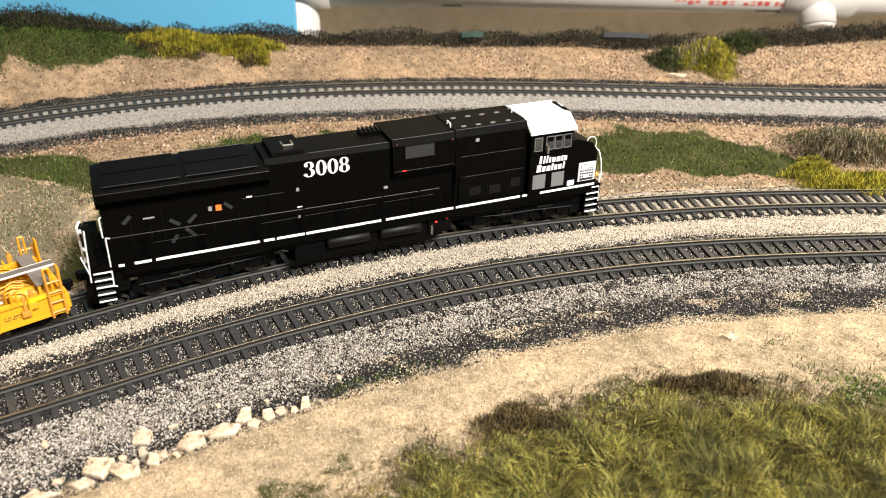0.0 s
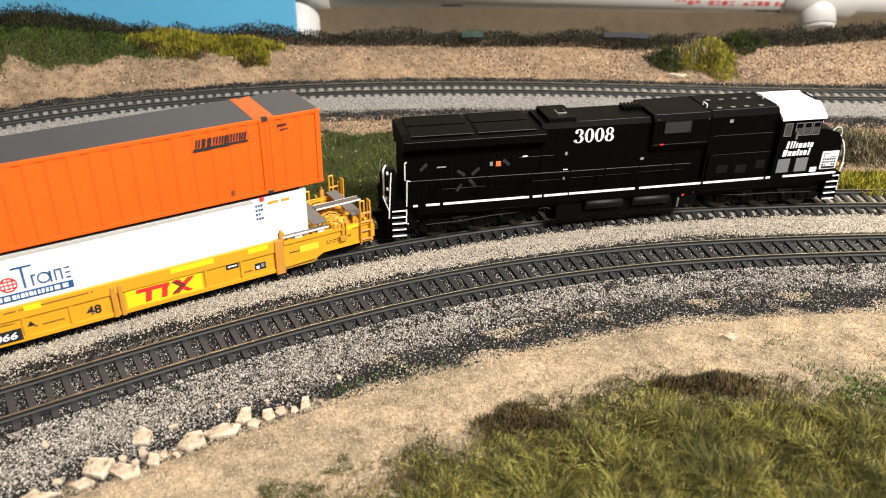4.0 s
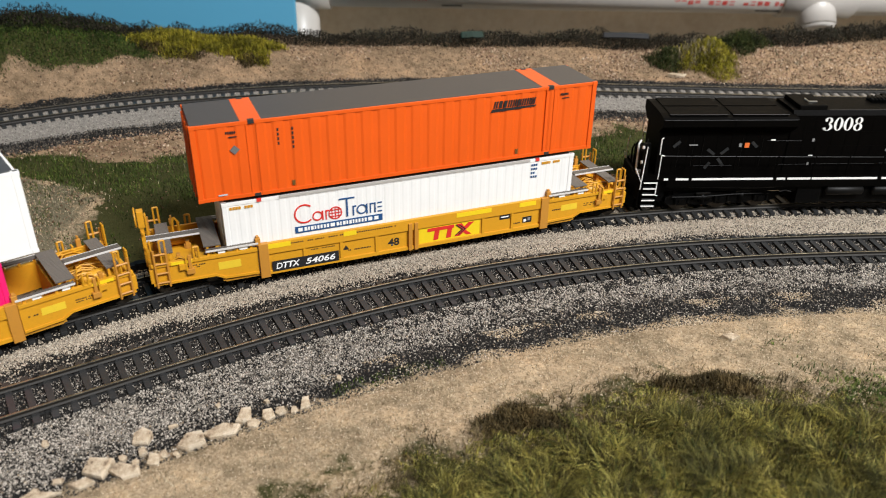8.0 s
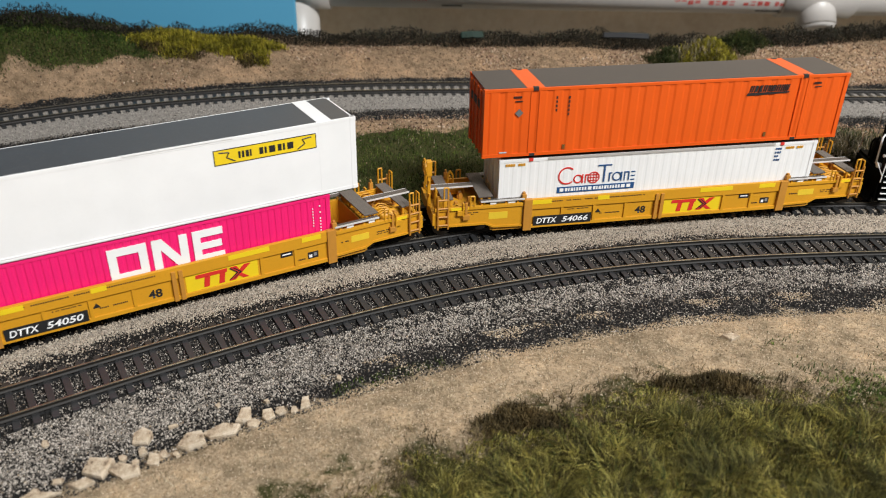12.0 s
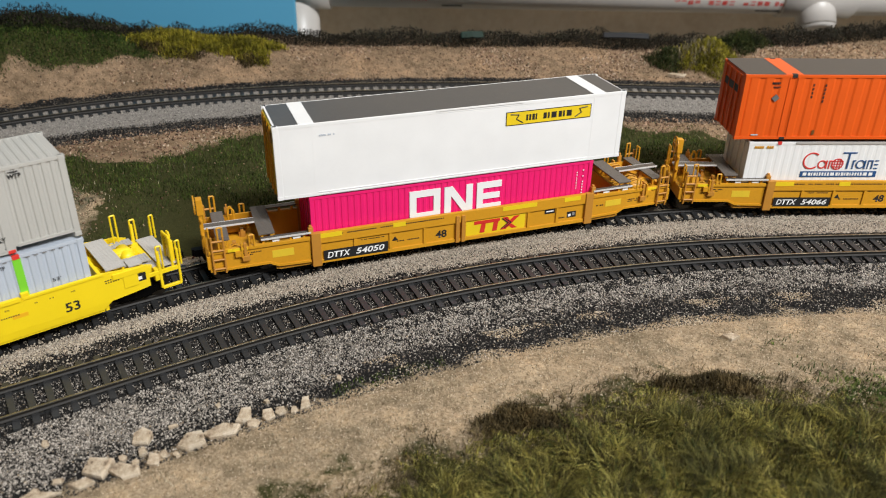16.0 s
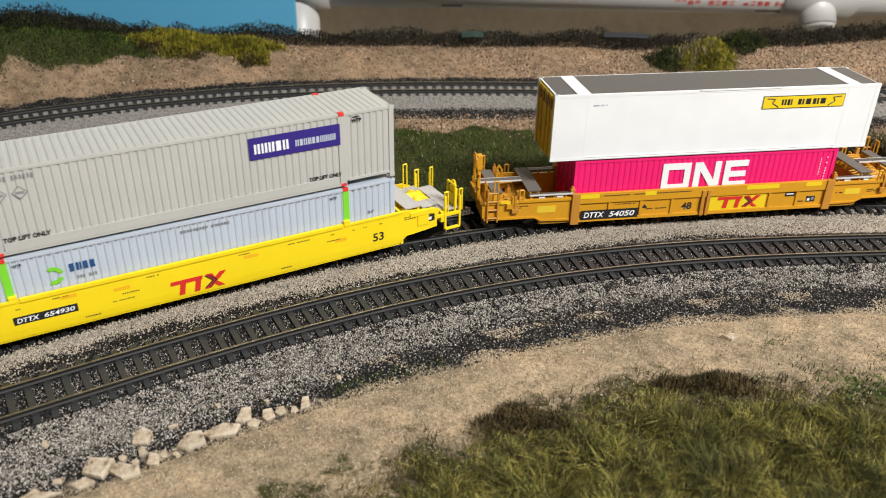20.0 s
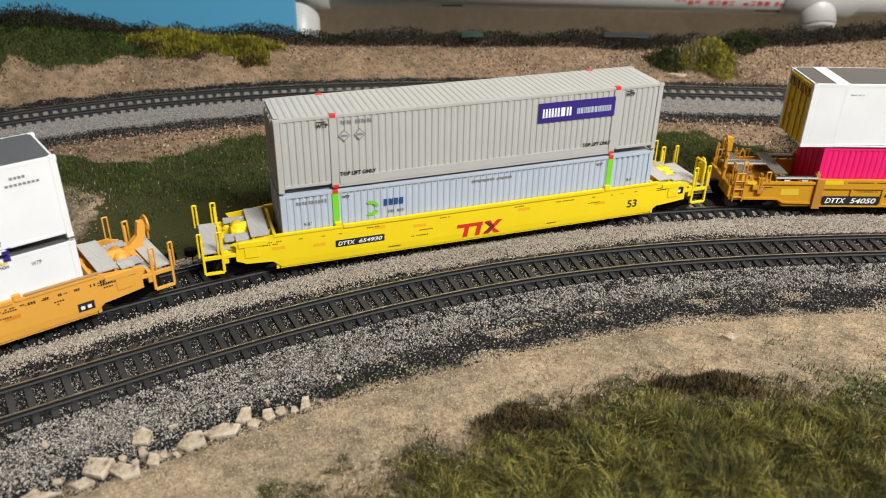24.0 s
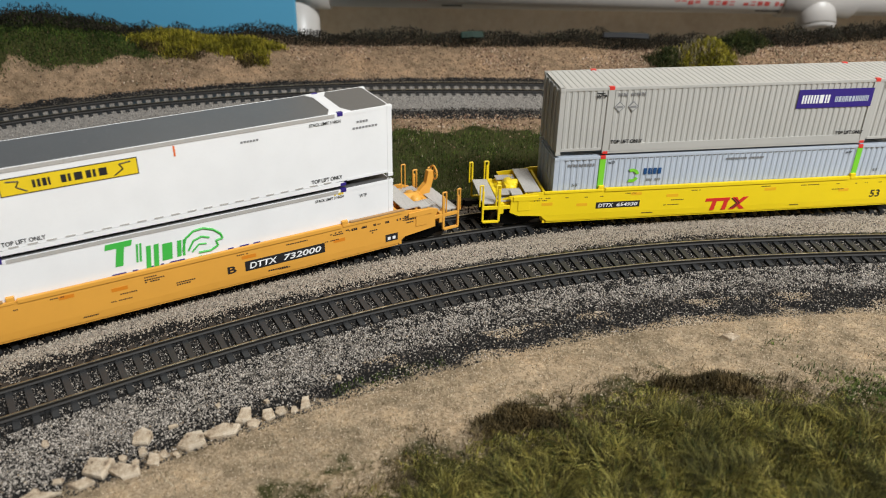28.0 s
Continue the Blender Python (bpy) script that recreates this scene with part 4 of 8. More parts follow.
def pipe():
    t = thing("pvc_pipe", "white plastic drain pipe with red print along the wall", "pipe")
    y, z, r = 905.0, 16.5, 24.0
    bm = rod(bmesh.new(), (-148, y, z), (700, y, z), r, 40)
    part("pipe", bm, "pvc", t)
    bm = rod(bmesh.new(), (-164, y, z), (-128, y, z), r + 3.0, 40)
    rod(bm, (-164, y, z - 6), (-164, y, -140), r - 2.0, 32)
    bmesh.ops.create_uvsphere(bm, u_segments=32, v_segments=16, radius=r + 2.5, matrix=Matrix.Translation((-164, y, z)))
    part("elbow", bm, "pvc", t, "white elbow fitting turning down")
    bm = rod(bmesh.new(), (362, y, z), (440, y, z), r + 3.2, 40)
    rod(bm, (401, y, z), (402, y - 20, z - 33), 20.5, 36)
    rod(bm, (402, y - 20, z - 33), (402, y - 23, z - 37), 20.5, 36, 15)
    part("tee_fitting", bm, "pvc", t, "white tee fitting with a short branch")
    # the print on the pipe's lower front: plain red dashes for the maker's name
    ang = math.radians(-28)
    bm = bmesh.new()
    rnd = random.Random(4)
    for x0, x1, n in ((244, 310, 9), (318, 348, 4), (352, 372, 4), (-112, -60, 9), (-52, -20, 5), (476, 540, 10)):
        w = (x1 - x0) / n
        for i in range(n):
            for q in (0, 1, 2):
                if rnd.random() < 0.25:
                    continue
                a0 = ang + q * 0.075
                p = [(x0 + i * w, y - math.cos(a0) * (r + 0.1), z + math.sin(a0) * (r + 0.1)), (x0 + i * w + 0.75 * w, y - math.cos(a0) * (r + 0.1), z + math.sin(a0) * (r + 0.1)),
                     (x0 + i * w + 0.75 * w, y - math.cos(a0 + 0.055) * (r + 0.1), z + math.sin(a0 + 0.055) * (r + 0.1)), (x0 + i * w, y - math.cos(a0 + 0.055) * (r + 0.1), z + math.sin(a0 + 0.055) * (r + 0.1))]
                bm.faces.new([bm.verts.new(c) for c in p])
    part("print", bm, "ink_red", t, "red maker's print in plain dashes")["kind"] = "stuff"
    bm = bmesh.new()
    a0 = math.radians(-52)
    for x0, x1 in ((-6, 16), (334, 360)):
        p = [(x, y - math.cos(a) * (r + 0.12), z + math.sin(a) * (r + 0.12)) for x, a in ((x0, a0), (x1, a0), (x1, a0 + 0.12), (x0, a0 + 0.12))]
        bm.faces.new([bm.verts.new(c) for c in p])
    part("mark", bm, "ink_black", t, "dark smudge of print")


pipe()


# ---- rolling stock: x runs along the car in the way of travel, y across (the camera's side is -y), z from the rail's top ----
def wheelset(parent, x, z, r, gauge=8.65):
    """An axle with two flanged wheels; turns about its own middle."""
    bm = bmesh.new()
    rod(bm, (0, -gauge - 1.6, 0), (0, gauge + 1.6, 0), 0.75, 8)
    for s in (-1, 1):
        rod(bm, (0, s * (gauge - 1.0), 0), (0, s * (gauge + 0.9), 0), r, 20)
        rod(bm, (0, s * (gauge - 1.5), 0), (0, s * (gauge - 1.0), 0), r + 0.35, 20)
        for k in range(4):
            a = k * math.pi / 2
            rod(bm, (math.cos(a) * r * 0.55, s * (gauge + 0.85), math.sin(a) * r * 0.55), (math.cos(a) * r * 0.55, s * (gauge + 1.05), math.sin(a) * r * 0.55), r * 0.2, 8)
    ob = part("wheelset", bm, "wheel", parent, "dark steel wheels on an axle")
    ob.matrix_basis = pose(x * MM, 0, z * MM)
    return ob


def freight_truck(parent, x):
    """A two-axle freight truck: two side frames, bolster, springs, wheelsets."""
    bm = bmesh.new()
    for s in (-1, 1):
        y0, y1 = (9.9, 11.3) if s > 0 else (-11.3, -9.9)
        extrude(bm, [(-12, 5.6), (-12, 3.6), (-9.4, 3.2), (-5, 1.7), (5, 1.7), (9.4, 3.2), (12, 3.6), (12, 5.6), (9, 6.6), (5, 8.2), (-5, 8.2), (-9, 6.6)], "y", y0, y1)
        for c in (-9.9, 9.9):
            box(bm, c - 1.7, c + 1.7, s * 10.6 - 1.2, s * 10.6 + 1.2, 3.4, 6.3)
        for c in (-1.6, 0, 1.6):
            rod(bm, (c, s * 10.8, 2.2), (c, s * 10.8, 5.0), 0.7, 8)
    box(bm, -2.4, 2.4, -10.5, 10.5, 5.0, 7.4)
    t = part("truck", bm, "under_black", parent, "black two-axle truck")
    t.matrix_basis = pose(x * MM, 0, 0)
    return t, [wheelset(t, -9.9, 4.75, 4.75), wheelset(t, 9.9, 4.75, 4.75)]


def coupler(parent, x, way):
    bm = bmesh.new()
    box(bm, min(x - 9 * way, x), max(x - 9 * way, x), -1.1, 1.1, 8.6, 10.6)
    box(bm, min(x, x + 3.4 * way), max(x, x + 3.4 * way), -1.9, 1.5, 7.9, 11.2)
    box(bm, min(x + 2.4 * way, x + 4.6 * way), max(x + 2.4 * way, x + 4.6 * way), -0.6, 1.7, 8.0, 11.0)
    rod(bm, (x + 1.5 * way, -1.4, 4.0), (x + 1.5 * way, -1.4, 8.0), 0.25, 6)
    part("air_hose", wire([(x - 3 * way, 3.2, 9.0), (x + 1.0 * way, 3.6, 8.6), (x + 3.6 * way, 3.2, 6.2), (x + 4.6 * way, 2.0, 5.2)], 0.45), "rust", parent, "rust-red air hose")
    return part("coupler", bm, "under_black", parent, "dark knuckle coupler")


def ladder(parent, x0, x1, y, z0, z1, mat, rungs=4, r=0.32):
    bm = wire([(x0, y, z0), (x0, y, z1)], r)
    wire([(x1, y, z0), (x1, y, z1)], r, bm=bm)
    for i in range(rungs):
        z = z0 + (z1 - z0) * (i + 0.5) / rungs
        rod(bm, (x0, y, z), (x1, y, z), r, 6)
    return part("ladder", bm, mat, parent)


def hoop(parent, a, b, z0, z1, mat, r=0.38, name="grab_iron"):
    """A flat hoop of bar, standing from a to b (x, y each)."""
    bm = wire([(*a, z0), (*a, z1), (*b, z1), (*b, z0)], r)
    return part(name, bm, mat, parent)


def grating(parent, x0, x1, y0, y1, z, mat, edge=None):
    """A walkway plate with a comb of cross bars on top, in one piece."""
    long = x1 - x0 > y1 - y0
    a, b = (x0, x1) if long else (y0, y1)
    n = max(3, int((b - a) / 1.1))
    p = (b - a) / n
    outline = [(a, z - 0.55)]
    for i in range(n):
        u = a + i * p
        outline += [(u, z), (u + p * 0.3, z), (u + p * 0.35, z + 0.15), (u + p * 0.65, z + 0.15), (u + p * 0.7, z)]
    outline += [(b, z), (b, z - 0.55)]
    bm = extrude(bmesh.new(), outline, "y" if long else "x", *((y0, y1) if long else (x0, x1)))
    return part("walkway", bm, mat, parent, "grey grated walkway")


def arrow_logo(parent, x, z, w, h, y, slant):
    """The owner's mark as plain shapes: a barred red comb and a double chevron."""
    bm = plate(x, x + 0.56 * w, z + 0.74 * h, z + h, y, 0.16, slant * 0.26)
    for u in (0.13, 0.40):
        b2 = plate(x + u * w, x + (u + 0.10) * w, z, z + 0.76 * h, y, 0.16, slant * 0.76)
        me = bpy.data.meshes.new("tmp")
        b2.to_mesh(me)
        bm.from_mesh(me)
        b2.free()
        bpy.data.meshes.remove(me)
    extrude(bm, [(x + 0.58 * w, z), (x + 0.70 * w, z), (x + 1.0 * w, z + h), (x + 0.88 * w, z + h)], "y", y - 0.16, y)
    extrude(bm, [(x + 0.84 * w, z), (x + 0.95 * w, z), (x + 0.80 * w, z + 0.46 * h), (x + 0.73 * w, z + 0.36 * h)], "y", y - 0.17, y)
    extrude(bm, [(x + 0.62 * w, z + h), (x + 0.74 * w, z + h), (x + 0.80 * w, z + 0.62 * h), (x + 0.74 * w, z + 0.52 * h)], "y", y - 0.17, y)
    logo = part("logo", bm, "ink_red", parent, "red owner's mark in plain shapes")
    bm = bmesh.new()
    for o in (0.0, 0.06):
        extrude(bm, [(x + (0.60 + o) * w, z + 0.92 * h), (x + (0.63 + o) * w, z + 0.92 * h), (x + (0.77 + o) * w, z + 0.5 * h), (x + (0.62 + o) * w, z + 0.08 * h), (x + (0.59 + o) * w, z + 0.08 * h), (x + (0.73 + o) * w, z + 0.5 * h)], "y", y - 0.2, y)
    part("chevron", bm, "ink_black", logo, "thin dark double chevron")


def well_car_48(number, seed):
    """The older gold well car: ribbed sides, open platforms at both ends with walkways, ladders and brake gear."""
    t = thing("well_car", "gold-yellow ribbed container well car with grey end walkways", "railway car", "cars of the train")
    Y = 16.5
    rnd = random.Random(seed)
    for s in (-1, 1):
        near = s < 0
        side = prism([(-69.5, 3.4), (69.5, 3.4), (69.5, 18.4), (-69.5, 18.4)], "y", s * 15.1, s * 15.7)
        sd = part("side_sill", side, "gold", t)
        part("top_chord", boxes((-69.5, 69.5, min(s * 15.0, s * 16.6), max(s * 15.0, s * 16.6), 13.2, 18.7), bevel=0.25), "gold", sd)
        part("bottom_chord", boxes((-69.5, 69.5, min(s * 15.0, s * 16.4), max(s * 15.0, s * 16.4), 3.0, 4.8), bevel=0.15), "gold", sd)
        for x in (-51.0, -34.2, -17.5, 36.2, 51.8):
            part("rib", prism([(x - 0.7, 4.7), (x + 0.7, 4.7), (x + 0.7, 13.3), (x - 0.7, 13.3)], "y", s * 15.6, s * 16.4), "gold", sd)
        for x, w in ((-69.0, 2.1), (69.0, 2.1), (-1.3, 0.9), (1.6, 0.9)):
            part("post", boxes((x - w, x + w, min(s * 15.0, s * 17.3), max(s * 15.0, s * 17.3), 2.2 if w > 2 else 3.0, 18.9 if w > 2 else 17.0), bevel=0.2), "tan_post", sd, "lighter tan upright post")
        for way in (-1, 1):
            o = [(way * 71.5, 4.6), (way * 86, 5.0), (way * 90, 7.0), (way * 115.5, 7.0), (way * 115.5, 17.0), (way * 71.5, 17.0)]
            part("end_sill", prism(o, "y", s * 14.6, s * 15.8, 0.0), "gold", t)
            part("sill_flange", boxes((min(way * 71.5, way * 115.5), max(way * 71.5, way * 115.5), min(s * 15.0, s * 16.6), max(s * 15.0, s * 16.6), 15.6, 17.2), bevel=0.15), "gold", t)
            part("lower_flange", prism([(way * 71.5, 4.4), (way * 86, 4.8), (way * 90, 6.8), (way * 115.5, 6.8), (way * 115.5, 7.8), (way * 90, 7.8), (way * 86, 5.8), (way * 71.5, 5.4)], "y", s * 15.6, s * 16.3), "gold", t)
            # side walkway with a bare metal edge above the end sill
            w0, w1 = sorted((way * 71.0, way * 93.0))
            g = grating(t, w0, w1, s * 15.4 - 1.2, s * 15.4 + 1.2, 19.6, "walk_dark")
            part("edge_strip", boxes((w0, w1, s * 16.75 - 0.15, s * 16.75 + 0.15, 19.1, 19.9)), "bare", g, "bare metal edge")
            for x in (74, 80, 86, 92):
                part("bracket", boxes((way * x - 0.5, way * x + 0.5, s * 15.3 - 0.5, s * 15.3 + 0.5, 17.1, 19.2)), "gold", t)
            # corner ladder, steps and grab hoops
            ladder(t, way * 109.0, way * 114.0, s * 16.9, 6.2, 24.0, "tan_post", 4, 0.5)
            hoop(t, (way * 109.0, s * 16.6), (way * 111.0, s * 16.6), 17.0, 28.0, "gold", 0.42)
            hoop(t, (way * 114.6, s * 15.4), (way * 114.6, s * 12.6), 13.0, 26.5, "gold", 0.42)
            hoop(t, (way * 96.0, s * 16.4), (way * 98.0, s * 16.4), 16.8, 22.5, "gold", 0.45)
            part("lift_lug", boxes((way * 103 - 1.5, way * 103 + 1.5, s * 16.4 - 1.0, s * 16.4 + 1.0, 13.0, 15.6), (way * 101.5 - 0.4, way * 101.5 + 0.4, s * 16.4 - 1.2, s * 16.4 + 1.2, 12.4, 19.5), bevel=0.15), "gold", t)
            part("twist_lock", boxes((way * 71 - 1.1, way * 71 + 1.1, s * 15.4 - 1.2, s * 15.4 + 1.2, 18.4, 21.6), (way * 71 - 0.6, way * 71 + 0.6, s * 15.4 - 0.7, s * 15.4 + 0.7, 21.0, 22.6), bevel=0.25), "tan_post", t)
            part("yellow_patch", plate(min(way * 99, way * 107.5), max(way * 99, way * 107.5), 15.7, 17.1, s * 16.62 if s < 0 else s * 16.5), "sign_yellow", t, "reflective yellow patch") if near else None
    # well floor and ends, in a gold darkened for the shade inside
    part("floor", boxes((-86, 86, -15, 15, 2.6, 3.6)), "gold_shaded", t, "open well floor, gold darkened for the shade inside")
    for way in (-1, 1):
        x0, x1 = sorted((way * 86, way * 87.2))
        part("bulkhead", boxes((x0, x1, -15, 15, 3.0, 17.5)), "gold_shaded", t)
        x0, x1 = sorted((way * 87.2, way * 115.5))
        part("end_deck", boxes((x0, x1, -14.7, 14.7, 11.5, 12.6)), "gold", t)
        x0, x1 = sorted((way * 114.5, way * 116.5))
        part("end_beam", boxes((x0, x1, -16, 16, 8.0, 14.5), bevel=0.3), "gold", t)
        x0, x1 = sorted((way * 86.5, way * 93.5))
        grating(t, x0, x1, -14.5, 14.5, 21.2, "walk_dark")
        x0, x1 = sorted((way * 106.0, way * 111.5))
        grating(t, x0, x1, -14.5, 14.5, 21.0, "walk_dark")
        x0, x1 = sorted((way * 93.6, way * 116.5))
        g = grating(t, x0, x1, -2.0, 2.0, 21.6, "walk_dark")
        part("edge_strip", boxes((x0, x1, -2.35, -2.02, 21.1, 21.85)), "bare", g, "bare metal edge")
        part("edge_strip", boxes((x0, x1, 2.02, 2.2, 21.2, 21.8)), "bare", g, "bare metal edge")
        for x in (88, 92, 107, 110.5):
            for y in (-13.5, 13.5):
                part("walkway_post", boxes((way * x - 0.5, way * x + 0.5, y - 0.5, y + 0.5, 12.4, 20.8)), "gold", t)
        for y in (-9.0, 9.0):
            part("brace", wire([(way * 88, y, 12.6), (way * 93, y, 20.6)], 0.45), "gold", t)
        coupler(t, way * 117.5, way)
    # air tank, valve and pipes on the leading platform, brake stand on the trailing one
    part("air_tank", tank((97.5, -8.5, 15.2), (108.5, -8.5, 15.2), 3.0), "gold", t)
    part("valve", boxes((96, 100.5, 4.5, 9.5, 12.5, 18.5), (101.5, 104.5, 5.5, 8.5, 12.5, 17.0), bevel=0.6), "gold", t)
    for i in range(4):
        y = -4.6 + i * 3.1
        part("pipe", wire([(90 + i, y, 14.2 + 0.4 * i), (97 + i, y + rnd.uniform(-1, 1), 16.0), (102, y + 1.5, 15.0 + 0.8 * i), (110, y, 14.0)], 0.36), "gold", t)
    for i in range(5):
        y0 = -12 + i * 2.2
        loop = [(94.5 + 0.5 * i, y0, 13.5), (95 + 0.6 * i, y0 + 0.4, 18.0 + 0.5 * (i % 3)), (98 + 0.4 * i, y0 + 1.0, 19.0), (101 + 0.5 * i, y0 + 0.3, 18.2 - 0.4 * (i % 2)), (103 + 0.6 * i, y0 - 0.6, 15.5), (106, y0, 13.4)]
        part("pipe", wire(loop, 0.3), "gold", t)
    for i in range(3):
        loop = [(93.8, 5 + i * 2.6, 17 + i), (96, 6 + i * 2.6, 20.2), (99.5, 5.2 + i * 2.6, 20.6), (102, 6.4 + i * 2.6, 19.0), (104.5, 5.6 + i * 2.6, 16)]
        part("pipe", wire(loop, 0.32), "gold", t)
    part("reservoir", tank((-108, 8.0, 15.0), (-97, 8.0, 15.0), 2.4), "gold", t)
    part("lever", wire([(-112, -12, 13), (-104, -12.5, 17), (-98, -12, 13.4)], 0.35), "gold", t)
    part("pipe", wire([(90, 9, 19), (93, 11, 19.6), (97, 11.5, 18.6), (100, 10, 19.5), (104, 12, 18.5)], 0.4), "gold", t)
    st = part("brake_stand", boxes((-117.2, -115.6, -6.0, -3.6, 11, 36.5), (-117.6, -115.0, -6.6, -3.0, 30.0, 37.5), (-116.8, -115.9, -7.4, -2.2, 20, 21), (-116.8, -115.9, -7.4, -2.2, 27, 28), bevel=0.25), "gold", t)
    bm = bmesh.new()
    ring = [(-118.4, -4.8 + 4.0 * math.cos(a), 34.5 + 4.0 * math.sin(a)) for a in [k * math.pi / 8 for k in range(17)]]
    wire(ring, 0.35, 6, bm)
    for k in range(4):
        rod(bm, (-118.4, -4.8, 34.5), ring[k * 4], 0.28, 6)
    part("brake_wheel", bm, "gold", st)
    part("chain_loop", wire([(-104, 9, 12.6), (-104, 9, 23), (-103, 9, 25.5), (-101.4, 9, 23), (-101.4, 9, 12.6)], 0.5), "gold", t)
    part("box", boxes((-97, -91.5, -13.8, -9, 12.6, 16.6), bevel=0.3), "gold", t)
    # signs on the side that shows
    part("number_panel", plate(-65.8, -35.6, 4.2, 9.3, -16.42, 0.12), "ink_black", t, "black panel for the car's number")
    letters("lettering", number, "ink_white", t, -51.0, -16.56, 5.3, 3.0, 13.6, 0.2, bold=0.02)
    letters("lettering", "DTTX", "ink_white", t, -64.2, -16.56, 5.3, 3.0, 10.6, 0.2, bold=0.02)
    part("logo_panel", plate(3.4, 34.4, 4.9, 13.1, -15.72, 0.1), "sign_yellow", t, "bright yellow panel")
    arrow_logo(t, 7.4, 5.8, 24, 6.4, -15.85, 1.0)
    letters("size_number", "48", "ink_black", t, -12.0, -15.72, 6.4, 4.0, 5.6, bold=0.03)
    bm = bars(bmesh.new(), -58, -8, 16.8, 58, -16.62, 0.5, 0.35, seed=seed)
    bars(bm, -31, -20, 7.8, 15, -15.72, 0.55, 0.35, seed=seed + 1)
    bars(bm, -48, -37, 11.4, 16, -15.72, 0.45, 0.35, seed=seed + 2)
    bars(bm, 74, 79, 10.5, 5, -15.82, 0.6, 0.3, seed=seed + 2)
    bars(bm, 92, 102, 11.4, 14, -15.82, 0.5, 0.35, seed=seed + 3)
    bars(bm, 92, 98, 10.4, 8, -15.82, 0.45, 0.35, seed=seed + 6)
    bars(bm, -101, -93, 13.4, 12, -15.82, 0.5, 0.35, seed=seed + 4)
    bars(bm, -101, -96, 12.5, 7, -15.82, 0.45, 0.35, seed=seed + 5)
    part("small_print", bm, "ink_black", t, "rows of tiny black print")["kind"] = "stuff"
    part("data_plate", plate(57.6, 62.6, 6.6, 9.8, -15.72, 0.12), "ink_black", t)
    part("data_plate", plate(45.0, 50.6, 10.4, 12.8, -15.72, 0.12), "ink_black", t)
    part("data_print", plate(58.2, 59.6, 7.2, 8.6, -15.86, 0.08), "ink_white", t)
    part("data_print", plate(60.4, 61.8, 7.6, 9.2, -15.86, 0.08), "ink_grey", t)
    part("data_print", plate(45.8, 49.8, 11.4, 12.0, -15.86, 0.08), "ink_white", t)
    for x0, x1 in ((-67, -57), (-33, -27), (22, 40), (55, 64)):
        part("yellow_patch", plate(x0, x1, 16.0, 18.2, -16.62), "sign_yellow", t, "reflective yellow patch")
    for x0, x1, z0, z1 in ((-88.5, -79, 9.4, 13.0), (79, 88, 9.6, 12.8)):
        part("pale_patch", plate(x0, x1, z0, z1, -15.82, 0.08), "pale_yellow", t, "pale yellow reflective patch")
    part("warning_mark", poly_plate([(-33.5, 8.6), (-30.5, 8.6), (-32.0, 10.8)], -15.72), "ink_black", t, "small black triangle")
    part("small_print", bars(bmesh.new(), 52.5, 56.5, 6.8, 7, -15.72, 0.6, 0.35, seed=seed + 9), "ink_black", t)
    # gear on both platforms: lugs, brackets and a low box
    for way in (-1, 1):
        for x, y0, z1 in ((96, -6, 17.5), (99, 3, 16.6), (104, -11, 18.0), (112, 6, 17.0)):
            part("bracket", boxes((way * x - 0.8, way * x + 0.8, y0 - 1.1, y0 + 1.1, 12.5, z1), (way * x - 1.5, way * x + 1.5, y0 - 0.4, y0 + 0.4, 12.5, z1 - 1.6), bevel=0.15), "tan_post", t)
        part("sill_lug", boxes((way * 100 - 1.7, way * 100 + 1.7, -17.5, -15.7, 10.5, 13.0), (way * 100 - 0.7, way * 100 + 0.7, -17.2, -16.0, 12.8, 19.4), bevel=0.25), "tan_post", t)
        part("sill_lug", boxes((way * 104 - 1.0, way * 104 + 1.0, 14.0, 15.6, 16.8, 22.5), (way * 104 - 0.4, way * 104 + 0.4, 14.2, 15.4, 22.3, 24.0), bevel=0.25), "tan_post", t)
        part("inner_sill", boxes((*sorted((way * 88, way * 113)), 13.4, 14.5, 12.4, 19.0), bevel=0.15), "gold", t, "raised inner edge of the far sill")
    for x0, w in ((-88, 3), (-79, 3.4), (77, 3.4), (88, 3)):
        part("sticker", plate(x0, x0 + w, 17.4, 19.4, -15.9), "ink_white", t, "small white sticker")
    wheels = [freight_truck(t, x) for x in (-102, 102)]
    return t, wheels


